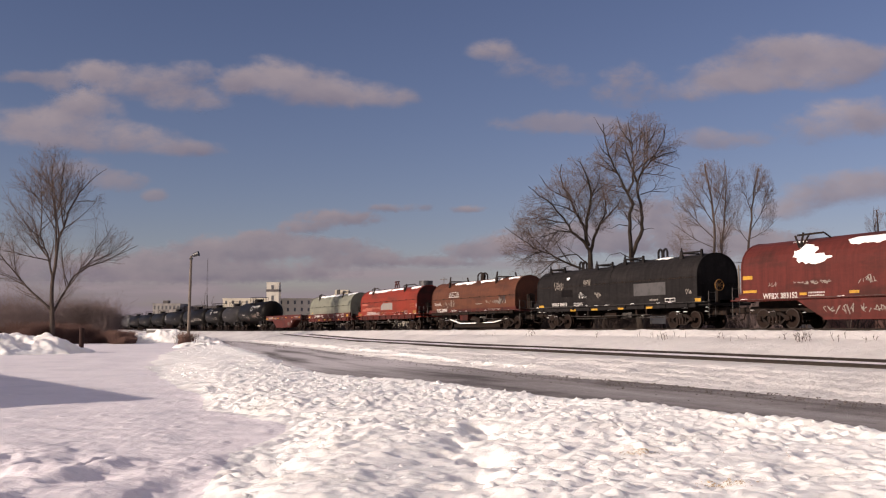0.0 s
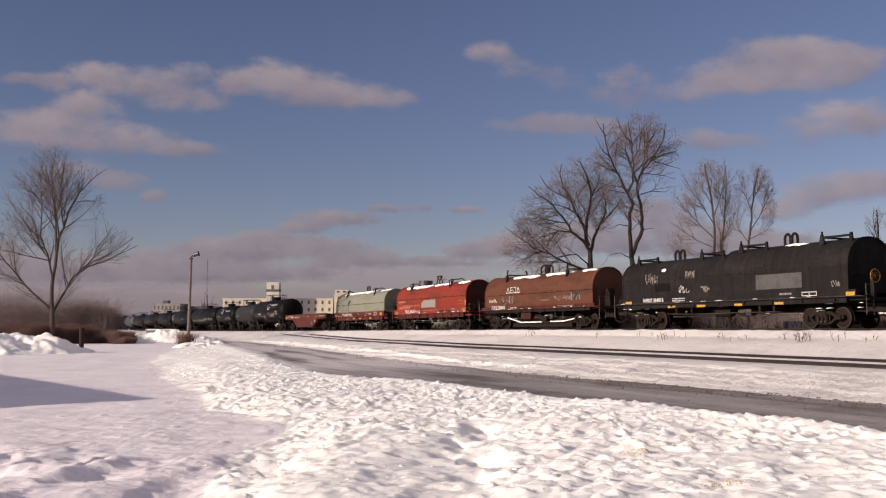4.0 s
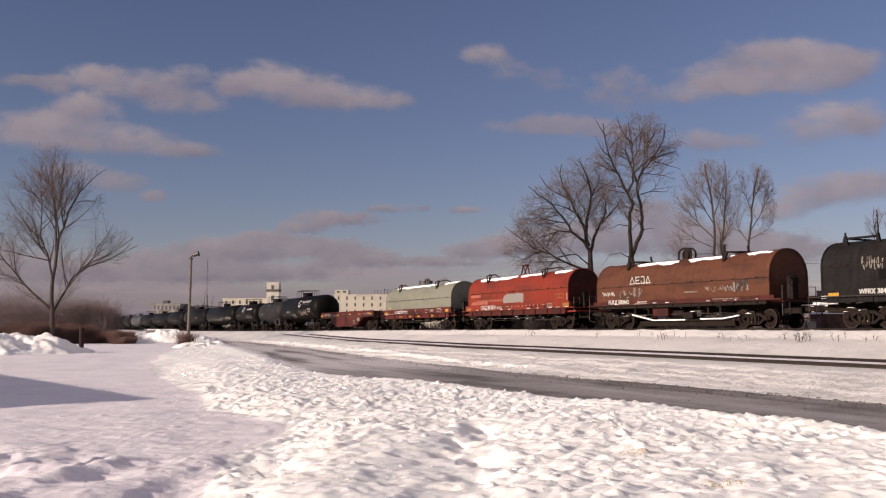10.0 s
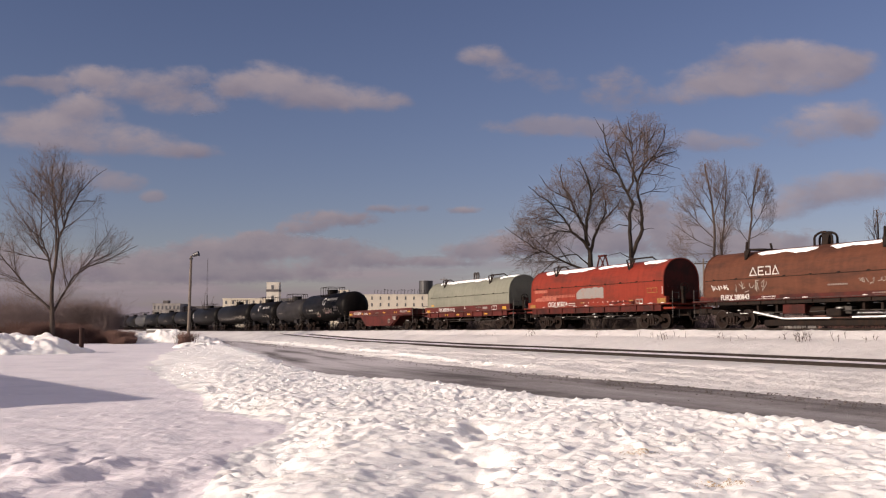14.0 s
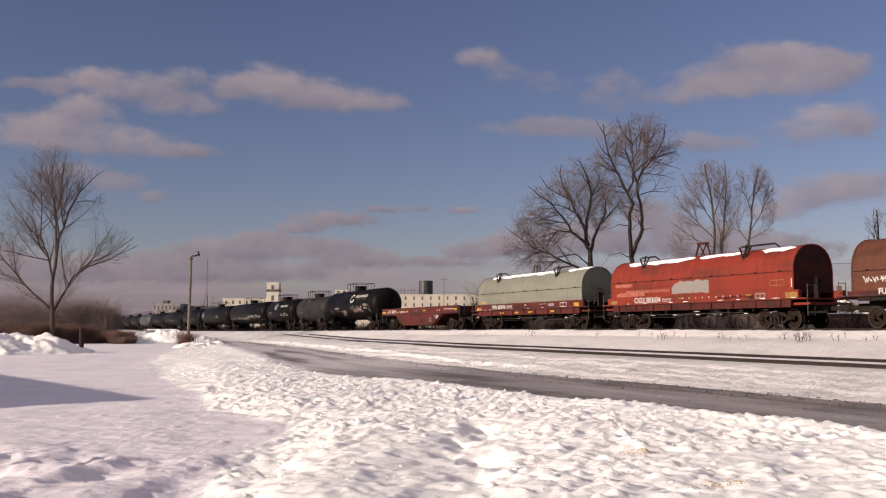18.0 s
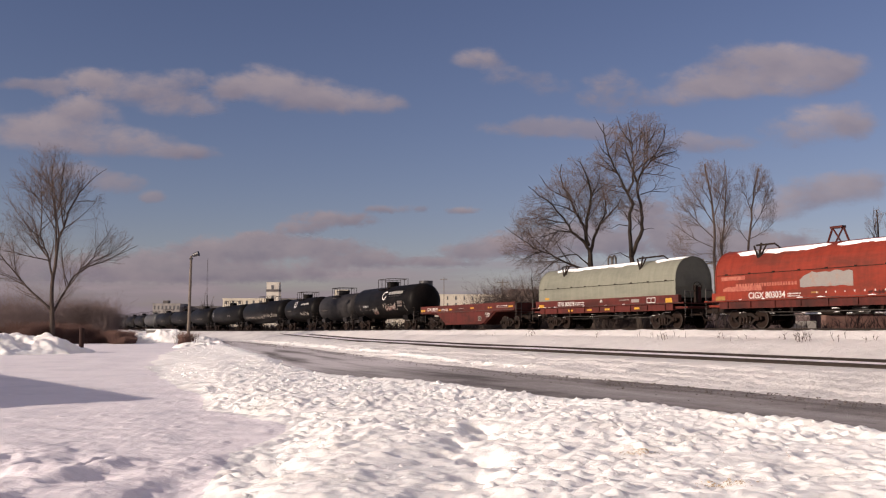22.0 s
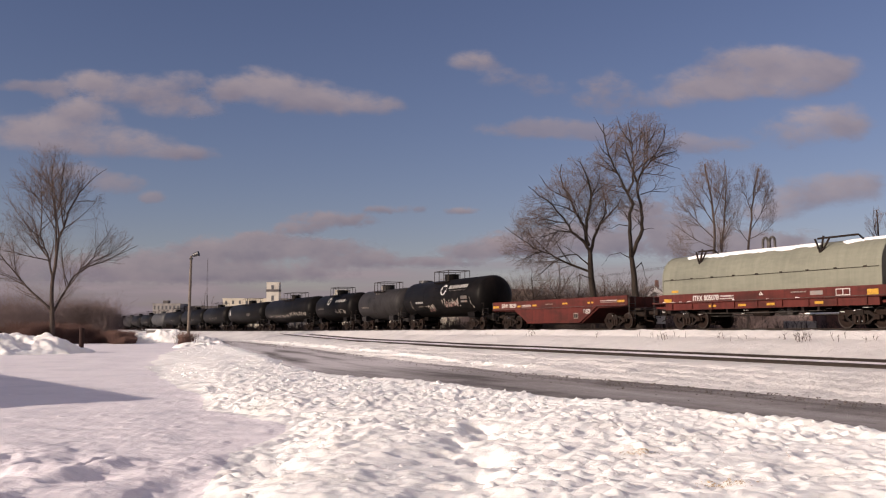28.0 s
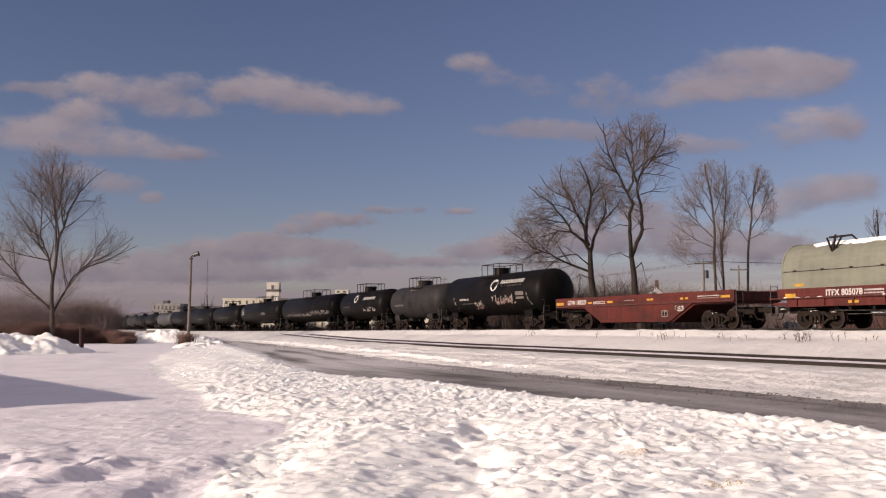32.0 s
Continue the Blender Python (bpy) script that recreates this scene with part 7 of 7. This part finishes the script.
for _ in range(150):
    a = rnd.uniform(0, 6.28)
    q = rnd.random() ** 0.5
    spots.append((27.8 + 2.3 * q * math.cos(a), 112 + 2 * q * math.sin(a), 1.6 - 0.7 * q * q))
    spots.append((36.4 + 2.0 * q * math.cos(a), 112 + 2 * q * math.sin(a), 1.6 - 0.7 * q * q))
stems("yard_thicket", "brown leafless bushes beyond the tracks", "thicket", THICKET, spots, 2.4, 4.6, 0.02, 8, 7, 0.4)
for bx, by, wide, label in ((28.7, 112, 2.5, "round brown leafless bush beyond the tracks"), (36.2, 113, 2.2, "round brown leafless bush beyond the tracks"), (24.5, 116, 2.0, "low brown leafless bush beyond the tracks")):
    spots = []
    for _ in range(260):
        a, q = rnd.uniform(0, 6.28), rnd.random() ** 0.5
        spots.append((bx + wide * q * math.cos(a), by + wide * q * math.sin(a), 1.45 - 0.75 * q * q))
    stems("bush", label, "bush", TRACKBRUSH, spots, 2.8, 4.7 if by < 115 else 3.2, 0.016, int(bx * 10), 6, 0.42)
spots = []
for _ in range(1500):
    spots.append((rnd.uniform(4.5, 22), rnd.uniform(97, 106), 0.5 + 0.5 * rnd.random()))
stems("undergrowth", "tangled brown undergrowth below the old trees", "undergrowth", TRACKBRUSH, spots, 3.4, 7.8, 0.016, 12, 4, 0.4)
spots = []
for _ in range(2600):
    x = rnd.uniform(-700, 900)
    spots.append((x, rnd.uniform(640, 900), 0.7 + 0.3 * math.sin(x * 0.013) + 0.3 * rnd.random()))
stems("far_woods", "distant bare grey-brown woods on the horizon", "woods", THICKET, spots, 6, 11, 0.25, 9, 5, 0.35)
spots = [(-24.2 + rnd.gauss(0, 0.38), 89.4 + rnd.gauss(0, 0.4), 0.6 + 0.4 * rnd.random()) for _ in range(55)]
stems("pole_bush", "small reddish dry bush round the lamp pole", "bush", BRUSH, spots, 0.9, 1.5, 0.02, 10, 3)
for k, px_ in enumerate((862, 872, 940, 945, 1055, 1132, 1150, 1178, 1185, 1205, 1275, 1282, 1305, 1330, 1372, 1390, 1414, 1418, 1440, 1482, 1490, 1530, 1545)):
    q = (px_ - 784) / 1675
    d = 4.9 + 0.7 * ((k * 7) % 5) / 5
    sx = (CX - d * NX - q * (CY - d * NY)) / (UX - q * UY)
    x, y = along(sx, d)
    big = k in (3, 7, 16, 17)
    sp = [(x + rnd.gauss(0, 0.12), y + rnd.gauss(0, 0.12), 1.0 if not big else 1.35) for _ in range(2 if not big else 3)]
    stems("weed", "dry brown weed stalks standing out of the snow", "weed", WEED, sp, 0.14, 0.4, 0.013, 100 + k, 2 if big else 1, 0.3)["group"] = "weeds by the track"


def clods():
    """Broken lumps of plowed snow over the bank."""
    rnd = np.random.RandomState(5)
    base = bmesh.new()
    bmesh.ops.create_icosphere(base, subdivisions=1, radius=1)
    bv = np.array([tuple(v.co) for v in base.verts])
    bf = np.array([[v.index for v in f.verts] for f in base.faces])
    base.free()
    n = 200000
    y = 8.0 + 75 * rnd.rand(n) ** 2.2
    x = -30 + 60 * rnd.rand(n)
    keep = (rnd.rand(n) < np.interp(y, [8, 11, 15, 21, 32, 48], [0.05, 0.12, 0.5, 1, 0.55, 0.25])) & (berm_mask(x, y) > 0.04 + 0.3 * rnd.rand(n)) & (np.abs(x) < 0.55 * y + 2)
    x, y = x[keep], y[keep]
    r = 0.010 + 0.034 * rnd.rand(len(x)) ** 4 + 0.00055 * y
    pick = scoop(x, y)[1] < 0.3
    x, y, r = x[pick][:18000], y[pick][:18000], r[pick][:18000]
    # a few crumbs kicked onto the lot
    ly = 9 + 22 * rnd.rand(420)
    lx = -ly * (0.02 + 0.46 * rnd.rand(420))
    on = berm_mask(lx, ly) < 0.05
    x, y, r = np.concatenate([x, lx[on]]), np.concatenate([y, ly[on]]), np.concatenate([r, 0.010 + 0.022 * rnd.rand(on.sum()) ** 2])
    z = ground_z(x, y)
    # larger half-buried chunks, most of them along the edges of the bank
    cy = 8.6 + 26 * rnd.rand(2600) ** 1.6
    cx = cy * (rnd.rand(2600) - 0.42) * 0.95
    cs, cd = to_track(cx, cy)
    rim = np.exp(-((cd - road_near(cs) - 1.0) / 0.5) ** 2)
    on = (berm_mask(cx, cy) > 0.3) & (rnd.rand(2600) < 0.22 + 0.5 * rim)
    cx, cy = cx[on], cy[on]
    x, y, z = np.concatenate([x, cx]), np.concatenate([y, cy]), np.concatenate([z, ground_z(cx, cy)])
    r = np.concatenate([r, 0.03 + 0.075 * rnd.rand(len(cx)) ** 2.5])
    # crumbs on the ridge along the far side of the road
    ws = 42 + 76 * rnd.rand(3600) ** 1.3
    wd = road_far(ws) - np.interp(ws, [40, 60, 110], [1.7, 1.5, 1.0]) + 0.42 * rnd.normal(size=3600)
    wx, wy = along(ws, wd)
    x, y, z = np.concatenate([x, wx]), np.concatenate([y, wy]), np.concatenate([z, ground_z(wx, wy)])
    r = np.concatenate([r, 0.018 + 0.055 * rnd.rand(3600) ** 2.2])
    vs, fs = [], []
    for i in range(len(x)):
        f = 1 + 0.9 * (rnd.rand(len(bv), 1) - 0.5)
        sq = np.array([1, 0.7 + 0.6 * rnd.rand(), 0.4 + 0.3 * rnd.rand()])
        vs.append(bv * f * sq * r[i] + (x[i], y[i], z[i] - 0.45 * r[i]))
        fs.append(bf + i * len(bv))
    return tagged(link("snow_clods", np.concatenate(vs).tolist(), np.concatenate(fs).tolist(), BERM, smooth=True), "loose broken clods of plowed snow", "snow clods", kind="stuff")


clods()


def crumbs():
    """Dark frozen dirt crumbs along the far edge of the road."""
    rnd = random.Random(9)
    verts, faces = [], []
    for _ in range(4600):
        s = rnd.uniform(2, 110)
        if s > 40 and rnd.random() > 0.3:
            continue
        d = float(road_far(s)) + abs(rnd.gauss(0, 0.6)) - 0.2 + 0.5 * (float(fbm(s, 3, 3.0, 87, 3)) - 0.5) + (0.9 if rnd.random() < 0.25 else 0)
        x, y = along(s, d)
        r = rnd.uniform(0.004, 0.015) + 0.0001 * s
        c = Vector((x, y, float(ground_z(np.array(x), np.array(y), False)) + 0.035))
        w = Vector((rnd.gauss(0, 1), rnd.gauss(0, 1), 0.2)).normalized() * r * 1.3
        tube(verts, faces, c - w, c + w, r, r * 0.6, 5)
        i = len(verts) - 10
        faces.append(tuple(range(i, i + 5)))
        faces.append(tuple(range(i + 5, i + 10)))
    tagged(link("dirt_crumbs", verts, faces, BALLAST), "dark frozen dirt along the road's edge", "dirt", kind="stuff")


crumbs()


def bank_dirt():
    """Small brown specks of earth caught in the plowed bank."""
    rnd = random.Random(31)
    verts, faces = [], []
    for x0, y0, n, w in ((2.2, 10.6, 150, 0.12), (2.45, 8.4, 170, 0.11), (-1.5, 9.0, 16, 0.2), (3.4, 12.2, 18, 0.15), (-4.6, 22.0, 30, 0.5), (0.8, 14.5, 24, 0.5), (3.2, 10.5, 16, 0.4)):
        for _ in range(n):
            x, y = x0 + rnd.gauss(0, w), y0 + rnd.gauss(0, w * 0.8)
            r = rnd.uniform(0.003, 0.009)
            c = Vector((x, y, float(ground_z(np.array(x), np.array(y)))))
            q = Vector((rnd.gauss(0, 1), rnd.gauss(0, 1), 0.3)).normalized() * r * 1.4
            tube(verts, faces, c - q, c + q, r, r * 0.5, 4)
            i = len(verts) - 8
            faces.append(tuple(range(i, i + 4)))
            faces.append(tuple(range(i + 4, i + 8)))
    tagged(link("earth_specks", verts, faces, STAIN), "brown earth specks in the plowed snow", "dirt", kind="stuff")


bank_dirt()
ss = np.arange(-100, 420, 3.0)
link_v, link_f = [], []
for s in ss:
    for d in (-3.4, -2.2, 2.2, 3.3):
        link_v.append((*along(s, d), float(rail_z(s)) - (0.185 if abs(d) < 3 else 0.21)))
for i in range(len(ss) - 1):
    for j in range(3):
        a = i * 4 + j
        link_f.append((a, a + 1, a + 5, a + 4))
tagged(link("ballast", link_v, link_f, BALLAST), "dark stone ballast under the main track", "ballast", kind="structure")


def motions():
    for car, s, half, wheels in CARS:
        walk(car, rig(car, s, half))
    for car, s, half, wheels in CARS[:11]:
        for w in wheels:
            x = w.location.x
            walk(w, [(float(t), pose(x, 0, 0.455) @ Matrix.Rotation(run(float(t)) / 0.455, 4, "Y")) for t in np.arange(0, 32.01, 0.25)])
    for ob, x, y, z in CLOUDS:
        walk(ob, [(0.0, pose(x, y, z)), (32.0, pose(x - 12, y + 25, z))])


motions()
